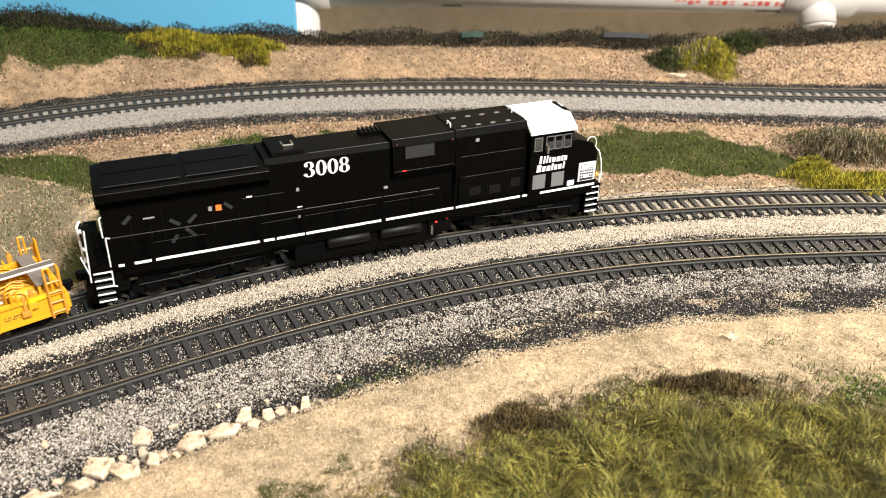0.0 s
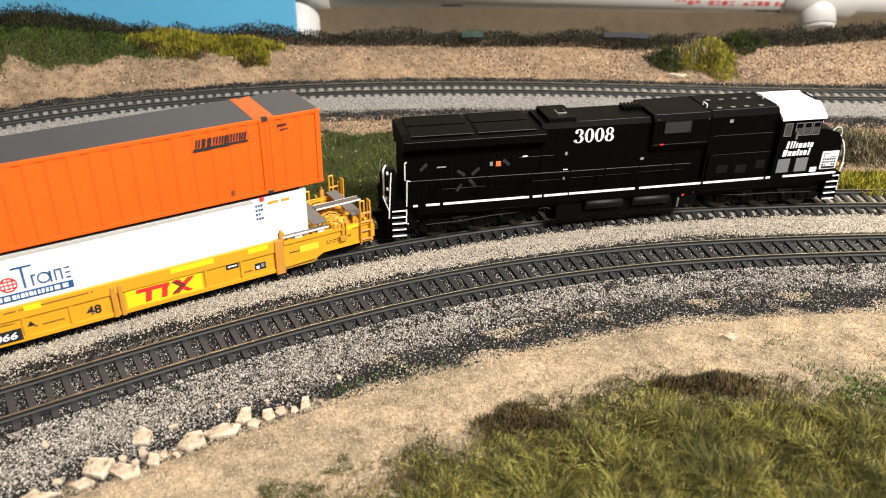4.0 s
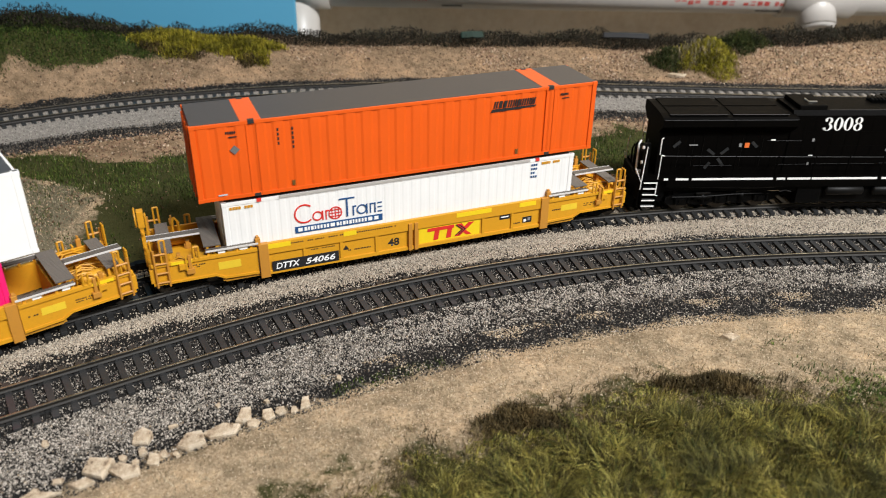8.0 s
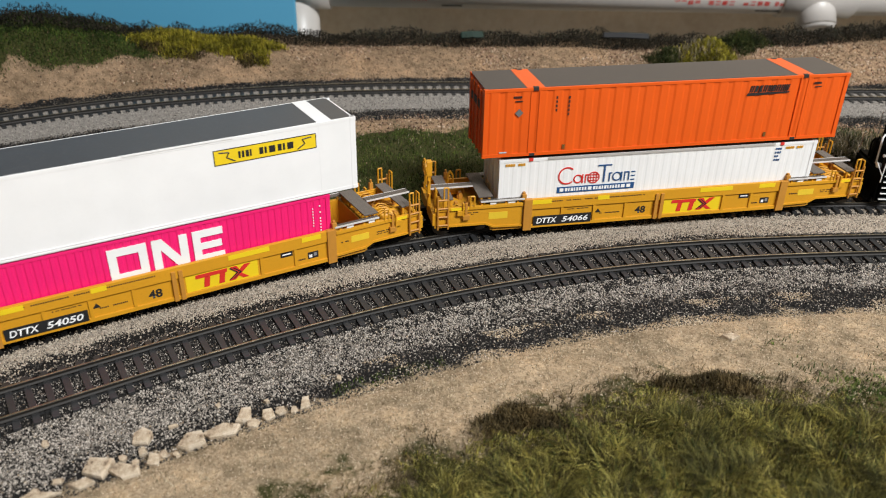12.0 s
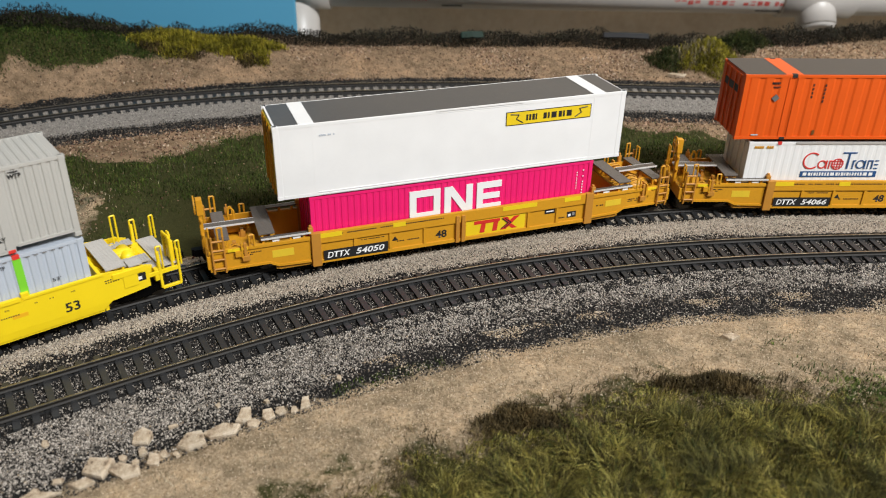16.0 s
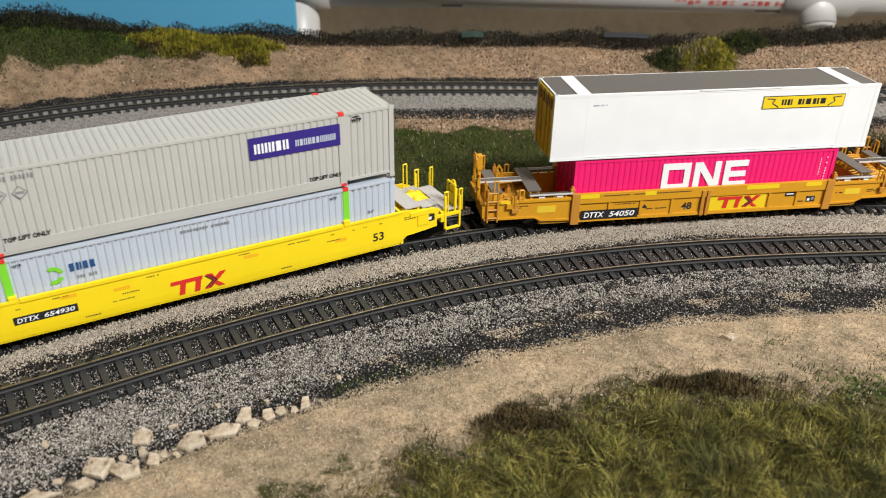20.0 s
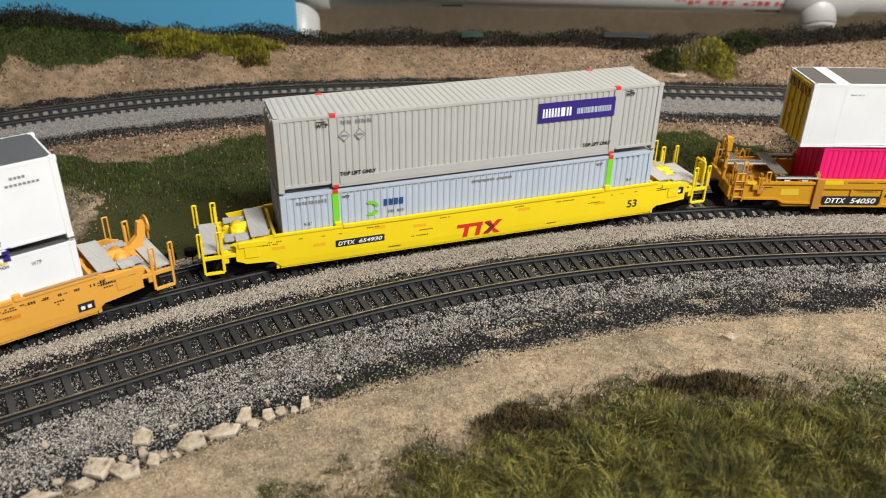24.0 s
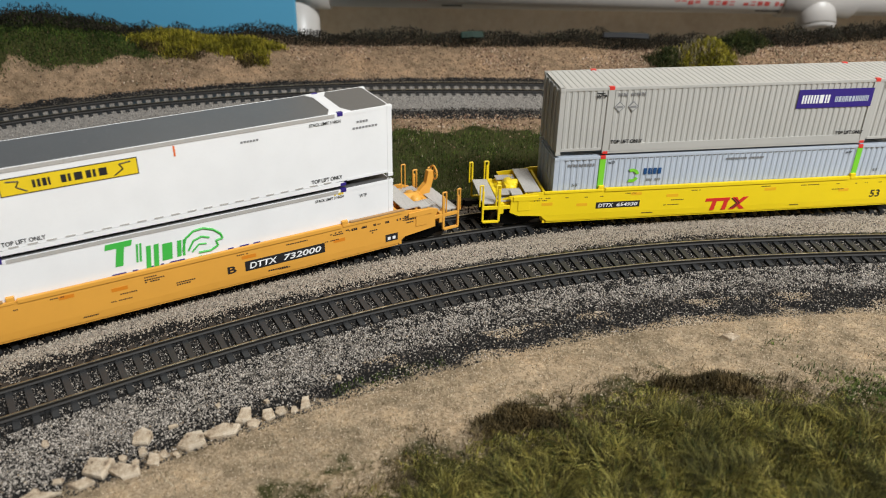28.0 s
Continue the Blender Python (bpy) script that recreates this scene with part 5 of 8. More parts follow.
def well_car_53(colour, number, size_mark, seed, brake_front=False):
    """The newer well car: smooth deep sides, grey walkways and hoops at both ends."""
    kind = "bright yellow" if colour == "yellow" else "amber orange"
    t = thing("well_car", kind + " smooth-sided container well car with grey walkways", "railway car", "cars of the train")
    for s in (-1, 1):
        o = [(-98.8, 7.5), (99.6, 7.2), (107, 7.8), (114.6, 8.6), (114.5, 13.9), (116.4, 17.2), (112, 18.6), (105, 19.4), (97, 20.4), (-97, 20.4), (-105, 19.6), (-114.6, 18.8), (-113.4, 16.8), (-114.0, 10.2), (-109.6, 8.2)]
        side = part("side", prism(o, "y", s * 15.05, s * 15.9), colour, t)
        part("top_rail", boxes((-66, 66, min(s * 15.1, s * 16.5), max(s * 15.1, s * 16.5), 19.2, 21.2), bevel=0.35), colour, side)
        for way in (-1, 1):
            part("top_rail", boxes((*sorted((way * 67, way * 97)), min(s * 15.1, s * 16.3), max(s * 15.1, s * 16.3), 19.4, 20.7), bevel=0.25), colour, side)
        bm = bmesh.new()
        ends = [(-98.6, 99.4, s * 15.9, 7.9), (-94.6, 94.6, s * 15.62, 4.1), (-94.6, 94.6, s * 13.4, 3.6), (-96.0, 95.0, s * 14.2, 7.75)]
        lo = [bm.verts.new((a, yy, zz)) for a, b, yy, zz in ends]
        hi = [bm.verts.new((b, yy, zz)) for a, b, yy, zz in ends]
        for i in range(4):
            j = (i + 1) % 4
            bm.faces.new((lo[i], lo[j], hi[j], hi[i]))
        bm.faces.new(lo)
        bm.faces.new(hi)
        bmesh.ops.recalc_face_normals(bm, faces=list(bm.faces))
        part("lower_side", bm, colour, side, "folded lower edge of the side")
        for x in (-68, 68):
            part("lock_block", boxes((x - 1.5, x + 1.5, s * 15.3 - 0.9, s * 15.3 + 0.9, 19.8, 22.4), bevel=0.3), colour, side)
        for way in (-1, 1):
            part("end_bracket", prism([(way * 100, 12.8), (way * 122, 12.8), (way * 122, 14.5), (way * 112, 17.5), (way * 100, 17.5)], "y", s * 11.5, s * 12.5), colour, t)
            # hoops at the corners: low step loop and tall grab
            hoop(t, (way * 119.5, s * 15.3), (way * 127.5, s * 15.3), 14.2, 5.6, colour, 0.48, "step_loop")
            hoop(t, (way * 119.0, s * 15.3), (way * 121.0, s * 15.3), 13.8, 25.0, colour, 0.42)
            hoop(t, (way * 127.5, s * 14.8), (way * 129.0, s * 14.8), 13.8, 25.0, colour, 0.42)
            if way > 0 and s > 0:
                hoop(t, (110.0, s * 4.5 + 6.0), (112.0, s * 4.5 + 6.0), 16.0, 31.5, colour, 0.38 if colour == "yellow" else 0.3)
            part("step", boxes((*sorted((way * 119.5, way * 127.5)), s * 15.3 - 0.9, s * 15.3 + 0.9, 5.2, 5.9)), colour, t)
    part("floor", boxes((-95, 95, -15, 15, 3.0, 4.0)), colour, t)
    for way in (-1, 1):
        part("bulkhead", boxes((*sorted((way * 95.5, way * 96.8)), -15, 15, 3.0, 19.2)), colour, t)
        part("end_deck", boxes((*sorted((way * 96.8, way * 123)), -13, 13, 11.0, 12.6)), colour, t)
        part("end_beam", boxes((*sorted((way * 117, way * 119.5)), -15.5, 15.5, 9.5, 15.2), bevel=0.3), colour, t)
        grating(t, *sorted((way * 98.5, way * 106.5)), -14.2, 14.2, 20.6, "walk_grey")
        grating(t, *sorted((way * 120.0, way * 127.5)), -14.6, 14.6, 15.4, "walk_grey")
        grating(t, *sorted((way * 106.8, way * 117.5)), -11.5, -5.0, 18.4, "walk_grey")
        grating(t, *sorted((way * 106.8, way * 116.5)), 6.5, 11.5, 18.6, "walk_grey")
        for x in (99.5, 105.5):
            for y in (-13.2, 13.2):
                part("walkway_post", boxes((way * x - 0.5, way * x + 0.5, y - 0.5, y + 0.5, 12.5, 20.1)), colour, t)
        part("gusset", prism([(way * 97, 12.6), (way * 103, 12.6), (way * 97, 19.0)], "y", -6, -5), colour, t)
        part("gusset", prism([(way * 97, 12.6), (way * 103, 12.6), (way * 97, 19.0)], "y", 5, 6), colour, t)
        part("air_tank", tank((way * 111, -4.0, 17.2), (way * 111, 5.0, 17.2), 3.0), colour, t)
        part("cylinder", tank((way * 106, 7.0, 15.2), (way * 114, 7.0, 15.2), 2.0), colour, t)
        part("bracket", boxes((*sorted((way * 107, way * 109)), -1.5, 3.0, 12.6, 19.4), bevel=0.3), colour, t)
        part("lever", wire([(way * 103, 9.5, 13), (way * 108, 10, 18.6), (way * 115, 9, 16.2)], 0.5), colour, t)
        part("valve", boxes((*sorted((way * 108, way * 112.5)), -4.5, -1.0, 12.6, 17.6), bevel=0.5), colour, t)
        part("pipe", wire([(way * 104, -3, 14), (way * 110, -4.4, 15), (way * 117, -6, 14.2)], 0.4), colour, t)
        # gear between the walkways: a lying cylinder, its cap, stands and the heavy corner posts
        part("brake_cylinder", tank((way * 103, 3.0, 16.6), (way * 112.5, 0.0, 17.2), 3.4), colour, t)
        part("cylinder_cap", rod(bmesh.new(), (way * 112.6, 0.0, 17.2), (way * 114.2, -0.4, 17.3), 2.2, 14), colour, t)
        for x, y0, z1 in ((108, -9.5, 17.8), (113, -3.5, 19.6), (115.5, 3.5, 18.4), (104, 8.5, 19.2), (116, 9.5, 17.0)):
            part("stand", boxes((way * x - 1.0, way * x + 1.0, y0 - 1.0, y0 + 1.0, 12.4, z1), (way * x - 1.7, way * x + 1.7, y0 - 0.5, y0 + 0.5, 12.4, z1 - 2.2), bevel=0.2), colour, t)
        grating(t, *sorted((way * 113.5, way * 119.0)), -13.6, -7.5, 15.8, "walk_grey")
        grating(t, *sorted((way * 107.5, way * 113.0)), -14.4, -8.4, 19.4, "walk_grey")
        for s in (-1, 1):
            part("corner_post", boxes((*sorted((way * 118.8, way * 120.0)), s * 15.3 - 0.55, s * 15.3 + 0.55, 5.6, 23.0), bevel=0.2), colour, t)
            part("corner_post", boxes((*sorted((way * 127.0, way * 128.0)), s * 15.3 - 0.55, s * 15.3 + 0.55, 5.6, 22.0), bevel=0.2), colour, t)
            part("end_stringer", boxes((*sorted((way * 112, way * 128)), s * 15.2 - 0.5, s * 15.2 + 0.5, 12.2, 14.0), bevel=0.2), colour, t)
            part("sill_step", boxes((*sorted((way * 100, way * 112.5)), *sorted((s * 15.7, s * 16.5)), 16.4, 18.8), (*sorted((way * 104, way * 110)), *sorted((s * 15.7, s * 16.3)), 11.0, 16.6), bevel=0.15), colour, t)
        coupler(t, way * 130.5, way)
    way = 1
    if not brake_front:
        part("brake_housing", boxes((125.6, 127.0, -14.0, -8.0, 14.0, 25.0), (125.2, 127.4, -12.6, -9.4, 16.0, 22.5), bevel=0.4), colour, t)
        hoop(t, (125.2, -14.6), (125.2, -7.4), 14.0, 27.2, colour, 0.6)
        part("release_ring", wire([(126.3, -11 + 1.8 * math.cos(k * math.pi / 5), 26.6 + 1.8 * math.sin(k * math.pi / 5)) for k in range(11)], 0.45), colour, t)
    st = t if not brake_front else part("brake_stand", prism([(way * 113, 12.6), (way * 123, 12.6), (way * 124.2, 18), (way * 125.6, 22.5), (way * 125.6, 27.2), (way * 122.8, 27.2), (way * 121.6, 21), (way * 117.5, 17.4), (way * 113, 16.4)], "y", 6.0, 9.0, 0.2), colour, t)
    ring = [(way * 126.6, 7.5 + 3.4 * math.cos(k * math.pi / 8), 25.4 + 3.4 * math.sin(k * math.pi / 8)) for k in range(17)]
    bm = wire(ring, 0.5)
    for k in range(4):
        rod(bm, (way * 126.6, 7.5, 25.4), ring[k * 4], 0.3, 6)
    if brake_front:
        part("brake_wheel", bm, colour, st)
    y = -15.9
    black = (-69.8, -46.9) if colour == "yellow" else (21.1, 57.7)
    part("number_panel", plate(black[0], black[1], 10.0 if colour == "yellow" else 9.2, 13.4 if colour == "yellow" else 13.9, y, 0.12), "ink_black", t, "black panel for the car's number")
    z, h = (10.7, 2.0) if colour == "yellow" else (10.1, 2.9)
    w = black[1] - black[0]
    letters("lettering", number, "ink_white", t, black[0] + 0.47 * w, y - 0.14, z, h, 0.48 * w, 0.18, bold=0.02)
    letters("lettering", "DTTX", "ink_white", t, black[0] + 0.05 * w, y - 0.14, z, h, 0.34 * w, 0.18, bold=0.02)
    if colour == "yellow":
        arrow_logo(t, -11.5, 5.6, 23.5, 6.8, y, 1.3)
        letters("size_number", size_mark, "ink_black", t, 80.6, y, 8.4, 4.2, 5.6, bold=0.02)
    else:
        letters("size_number", size_mark, "ink_black", t, 13.4, y, 9.8, 3.4, 3.8, bold=0.03)
    bm = bmesh.new()
    for i, (x0, x1, zz, n) in enumerate(((-102, -92, 16.8, 6), (-102, -94, 15.7, 5), (-86, -84, 16.6, 2), (-76, -74, 16.4, 2), (-68, -66, 16.4, 2), (-55, -48, 17.4, 5), (-20, -14, 17.2, 4), (-30, -22, 12.4, 5), (18, 24, 17.4, 4), (40, 52, 17.0, 8), (60, 62, 16.8, 2), (70, 72, 16.6, 2), (76, 78, 16.6, 2), (84, 86, 16.6, 2), (97, 104, 16.6, 4), (97, 104, 15.6, 4), (-45, -38, 6.0, 5), (36, 42, 6.0, 4), (58, 66, 13.8, 5), (-34, -24, 9.8, 7))):
        bars(bm, x0, x0 + (x1 - x0) * 0.85, zz, max(3, int(n * 1.7)), y, 0.5, 0.35, seed=seed + i)
    if colour != "yellow":
        for i, (x0, x1, zz, n) in enumerate(((98, 106, 17.2, 5), (98, 104, 16.2, 4), (98, 106, 15.2, 6), (99, 103, 13.8, 3), (104, 108, 12.4, 3), (62, 70, 17.2, 6), (62, 68, 16.2, 5), (-20, -12, 16.0, 6), (-20, -14, 15.0, 4), (-8, 0, 11.4, 6), (-8, -2, 10.4, 4), (30, 40, 6.4, 7), (80, 84, 14.0, 3), (80, 83, 12.8, 2))):
            bars(bm, x0, x1, zz, int(n * 1.5), y, 0.55, 0.3, seed=seed + 40 + i)
    part("small_print", bm, "print_brown" if colour == "yellow" else "ink_black", t, "rows of tiny black print")["kind"] = "stuff"
    for x0, x1, zz in ((-98, -90, 13.0), (-80, -72, 11.8), (-33, -24, 14.4), (20, 29, 15.2), (62, 70, 12.6), (-52, -44, 16.4)):
        part("reflector", plate(x0, x0 + (x1 - x0) * 0.7, zz, zz + 1.6, y, 0.08), "reflector_deep" if colour != "yellow" else "reflector", t, "faint orange reflector patch")
    part("data_plate", plate(106.3, 113.2, 12.2, 15.8, y - 0.02, 0.12), "ink_black", t) if colour == "yellow" else part("data_plate", plate(88.0, 94.4, 6.6, 10.2, y - 0.02, 0.12), "ink_black", t)
    for x0 in (107.2, 110.0) if colour == "yellow" else (89.0, 91.6):
        z0 = 13.0 if colour == "yellow" else 7.4
        part("data_print", plate(x0, x0 + 1.5, z0, z0 + 1.5, y - 0.15, 0.08), "ink_white", t)
    if colour != "yellow":
        for e in (-1, 1):
            part("ledge", boxes((*sorted((e * 70.5, e * 98)), -16.5, -15.2, 20.9, 21.7), bevel=0.15), "ledge_shade_brown", t, "ledge along the top of the side, browned for shade")
        for k, (x0, w) in enumerate(((71.0, 3.0), (76.5, 2.2), (82.0, 2.2), (88.0, 2.2), (94.0, 2.2))):
            part("mark", bars(bmesh.new(), x0, x0 + w, 16.6 - 0.1 * k, 3, y, 1.1, 0.25, seed=k), "ink_black", t)
    wheels = [freight_truck(t, x) for x in (-110, 110)]
    return t, wheels


def strokes(bm, x0, x1, z0, z1, count, y, slant=0.0, thick=0.2, depth=0.14, seed=1):
    """A name as a row of plain upright bars of uneven width."""
    rnd = random.Random(seed)
    w = (x1 - x0) / count
    for i in range(count):
        a = x0 + i * w
        for b0, b1 in (((0.0, 0.30), (0.48, 0.80)), ((0.05, 0.72),), ((0.0, 0.42), (0.56, 0.80)))[rnd.randrange(3)]:
            p, q = a + b0 * w, a + b1 * w
            extrude(bm, [(p, z0), (q, z0), (q + slant * (z1 - z0), z1), (p + slant * (z1 - z0), z1)], "y", y - depth, y)
    return bm


# ---- containers ----
def container(label, L, H, side, roof, pitch, depth, end="", W=29.8, roof_ribs=False, post=2.0, castings="", gap=False):
    """A shipping container, its origin at the middle of its floor: ribbed sides, roof, corner posts, rails, doors at the trailing end."""
    t = thing("container", label, "container", "containers on the train")
    h, w = L / 2, W / 2
    end = end or side
    part("core", boxes((-h + 0.6, h - 0.6, -w + 0.9, w - 0.9, 2.0 if gap else 0.4, H - 0.3)), side, t)
    for s in (-1, 1):
        if depth:
            part("side_panel", corrugated(-h + post, h - post, s * (w - 0.2 - depth), 2.2 if gap else 1.4, H - 1.2, pitch, depth, s), side, t)
        else:
            part("side_panel", boxes((-h + post, h - post, min(s * (w - 0.8), s * (w - 0.1)), max(s * (w - 0.8), s * (w - 0.1)), 2.2 if gap else 1.4, H - 1.2)), side, t)
        if gap:
            part("bottom_rail", boxes((-69, 69, min(s * (w - 1.0), s * w), max(s * (w - 1.0), s * w), 0.1, 1.7), bevel=0.1), side, t)
            for e in (-1, 1):
                part("bottom_rail", boxes((*sorted((e * 70.5, e * (h - post))), min(s * (w - 1.0), s * w), max(s * (w - 1.0), s * w), 1.9, 3.2), bevel=0.1), side, t)
        else:
            part("bottom_rail", boxes((-h + post, h - post, min(s * (w - 1.0), s * w), max(s * (w - 1.0), s * w), 0.1, 1.7), bevel=0.1), side, t)
        part("top_rail", boxes((-h + post, h - post, min(s * (w - 1.0), s * w), max(s * (w - 1.0), s * w), H - 1.5, H - 0.05), bevel=0.12), side, t)
        for e in (-1, 1):
            part("corner_post", boxes((*sorted((e * h, e * (h - post))), *sorted((s * w, s * (w - 1.8))), 0.0, H), bevel=0.18), side, t)
            for z in (0.0, H - 1.7):
                part("corner_casting", boxes((*sorted((e * (h + 0.15), e * (h - 2.2))), *sorted((s * (w + 0.12), s * (w - 2.0))), z, z + 1.7), bevel=0.2), castings or side, t)
    top = part("roof", corrugated(-h + post, h - post, 0, -w + 0.8, w - 0.8, pitch, 0.3, 1) if roof_ribs else boxes((-h + post * 0.6, h - post * 0.6, -w + 0.8, w - 0.8, H - 0.6, H - 0.02)), roof, t)
    if roof_ribs:
        top.data.transform(Matrix.Translation((0, 0, (H - 0.35) * MM)) @ Matrix.Rotation(math.radians(90), 4, "X"))
    # leading end wall, trailing doors with lock rods
    part("end_wall", corrugated(-w + 1.8, w - 1.8, 0, 1.4, H - 1.4, 3.2, 0.5, -1), end, t).data.transform(Matrix.Translation(((h - 0.6) * MM, 0, 0)) @ Matrix.Rotation(math.radians(90), 4, "Z"))
    for s in (-1, 1):
        d = part("door", boxes((-h - 0.05, -h + 0.8, *sorted((s * 0.15, s * (w - 1.7))), 1.2, H - 1.4), bevel=0.15), end, t)
        bm = bmesh.new()
        for q in (0.28, 0.72):
            rod(bm, (-h - 0.4, s * (w - 1.7) * q, 1.0), (-h - 0.4, s * (w - 1.7) * q, H - 1.2), 0.32, 8)
            box(bm, -h - 0.6, -h, s * (w - 1.7) * q - 0.6, s * (w - 1.7) * q + 0.6, H * 0.42, H * 0.46)
        part("lock_rod", bm, end if end != "sign_yellow" else "gold", d)
    return t


def lift_bands(t, L, H, W, at, wide, material, block):
    """Raised bands over the roof where the lifting points stand, with coloured blocks."""
    for e in (-1, 1):
        x0, x1 = sorted((e * (at - wide / 2), e * (at + wide / 2)))
        if material:
            part("roof_band", boxes((x0, x1, -W / 2 + 0.3, W / 2 - 0.3, H - 0.4, H + 0.18), bevel=0.08), material, t, "painted band across the roof")
        for s in (-1, 1):
            if block:
                part("lift_block", boxes((e * at - 1.3, e * at + 1.3, *sorted((s * (W / 2 - 1.6), s * (W / 2 + 0.22))), H - 1.3, H + 0.35), bevel=0.15), block, t, "small coloured lifting block")
                part("lift_block", boxes((e * at - 1.3, e * at + 1.3, *sorted((s * (W / 2 - 1.6), s * (W / 2 + 0.22))), 0.0, 1.4), bevel=0.15), block, t, "small coloured lifting block")


def disc(x, z, r, y, depth=0.14, n=28, inner=0.0, start=0.0, sweep=360.0):
    bm = bmesh.new()
    if inner:
        for i in range(n):
            a, b = math.radians(start + sweep * i / n), math.radians(start + sweep * (i + 1) / n)
            extrude(bm, [(x + r * math.cos(a), z + r * math.sin(a)), (x + r * math.cos(b), z + r * math.sin(b)), (x + inner * math.cos(b), z + inner * math.sin(b)), (x + inner * math.cos(a), z + inner * math.sin(a))], "y", y - depth, y)
    else:
        extrude(bm, [(x + r * math.cos(2 * math.pi * i / n), z + r * math.sin(2 * math.pi * i / n)) for i in range(n)], "y", y - depth, y)
    return bm


F = -14.9  # the outer face of a container's side


def orange_container():
    L, H = 185.5, 33.3
    t = container("orange ribbed container with a grey-brown roof, stacked on top", L, H, "orange", "roof_grey", 7.4, 0.40, W=29.8, post=2.2)
    lift_bands(t, L, H, 29.8, 68.5, 8.5, "orange", "gap_black")
    part("roof_sheet", boxes((-92.3, 92.3, -13.9, 14.7, H - 0.3, H + 0.08), bevel=0.05), "roof_grey", t, "grey-brown roof sheet")
    # maker's wordmark as slanted plain blocks over a long dark swoosh
    bm = bmesh.new()
    strokes(bm, 39.4, 60.6, 26.0, 29.2, 9, F + 0.06, 0.2, 0.26, 0.2, seed=8)
    logo = part("logo", bm, "ink_black", t, "black wordmark in plain slanted blocks")
    part("swoosh", poly_plate([(38.2, 24.2), (52.0, 24.6), (60.8, 25.0), (61.2, 25.7), (38.8, 25.6)], F + 0.05), "ink_black", logo)
    for x, z, n, seed in ((-58.4, 27.6, 4, 1), (-58.4, 25.6, 4, 2), (-58.4, 23.6, 4, 3), (-58.4, 21.6, 3, 4), (-52.3, 27.4, 3, 5), (-52.3, 25.4, 3, 6), (-52.3, 23.4, 3, 7), (-52.3, 21.4, 3, 8), (-52.3, 19.4, 3, 9)):
        part("mark", bars(bmesh.new(), x, x + 0.8, z, 1, F + 0.1, 1.2, 0.1, seed=seed), "ink_black", t)
    for x in (-79.0, 73.8):
        part("mark", bars(bmesh.new(), x, x + 5, 28.6, 6, F + 0.1, 1.0, 0.25, seed=3), "ink_black", t)
        part("mark", boxes((x + 1.0, x + 4.4, F - 0.05, F + 0.2, 27.0, 27.4)), "ink_black", t)
    part("placard", poly_plate([(-78.0, 21.6), (-76, 19.6), (-74.0, 21.6), (-76, 23.6)], F + 0.08), "louvre", t, "faded diamond placard")
    part("sticker", plate(-84.6, -81, 2.2, 2.8, F), "blue_grey", t)
    for x in (-53.6, 51.8):
        part("mark", bars(bmesh.new(), x, x + 1.4, 2.6, 2, F + 0.1, 2.4, 0.3, seed=2), "print_brown", t)
    part("door_vent", boxes((-93.2, -92.7, -9.5, 9.5, 22.5, 26.0), bevel=0.1), "ink_black", t, "black slot high on the orange end")
    for x in (68.5, -68.5):
        part("seam", boxes((x + 1.8, x + 2.3, F - 0.12, F + 0.2, 1.0, H - 1.0), (x - 2.3, x - 1.8, F - 0.12, F + 0.2, 1.0, H - 1.0)), "orange", t)
    return t


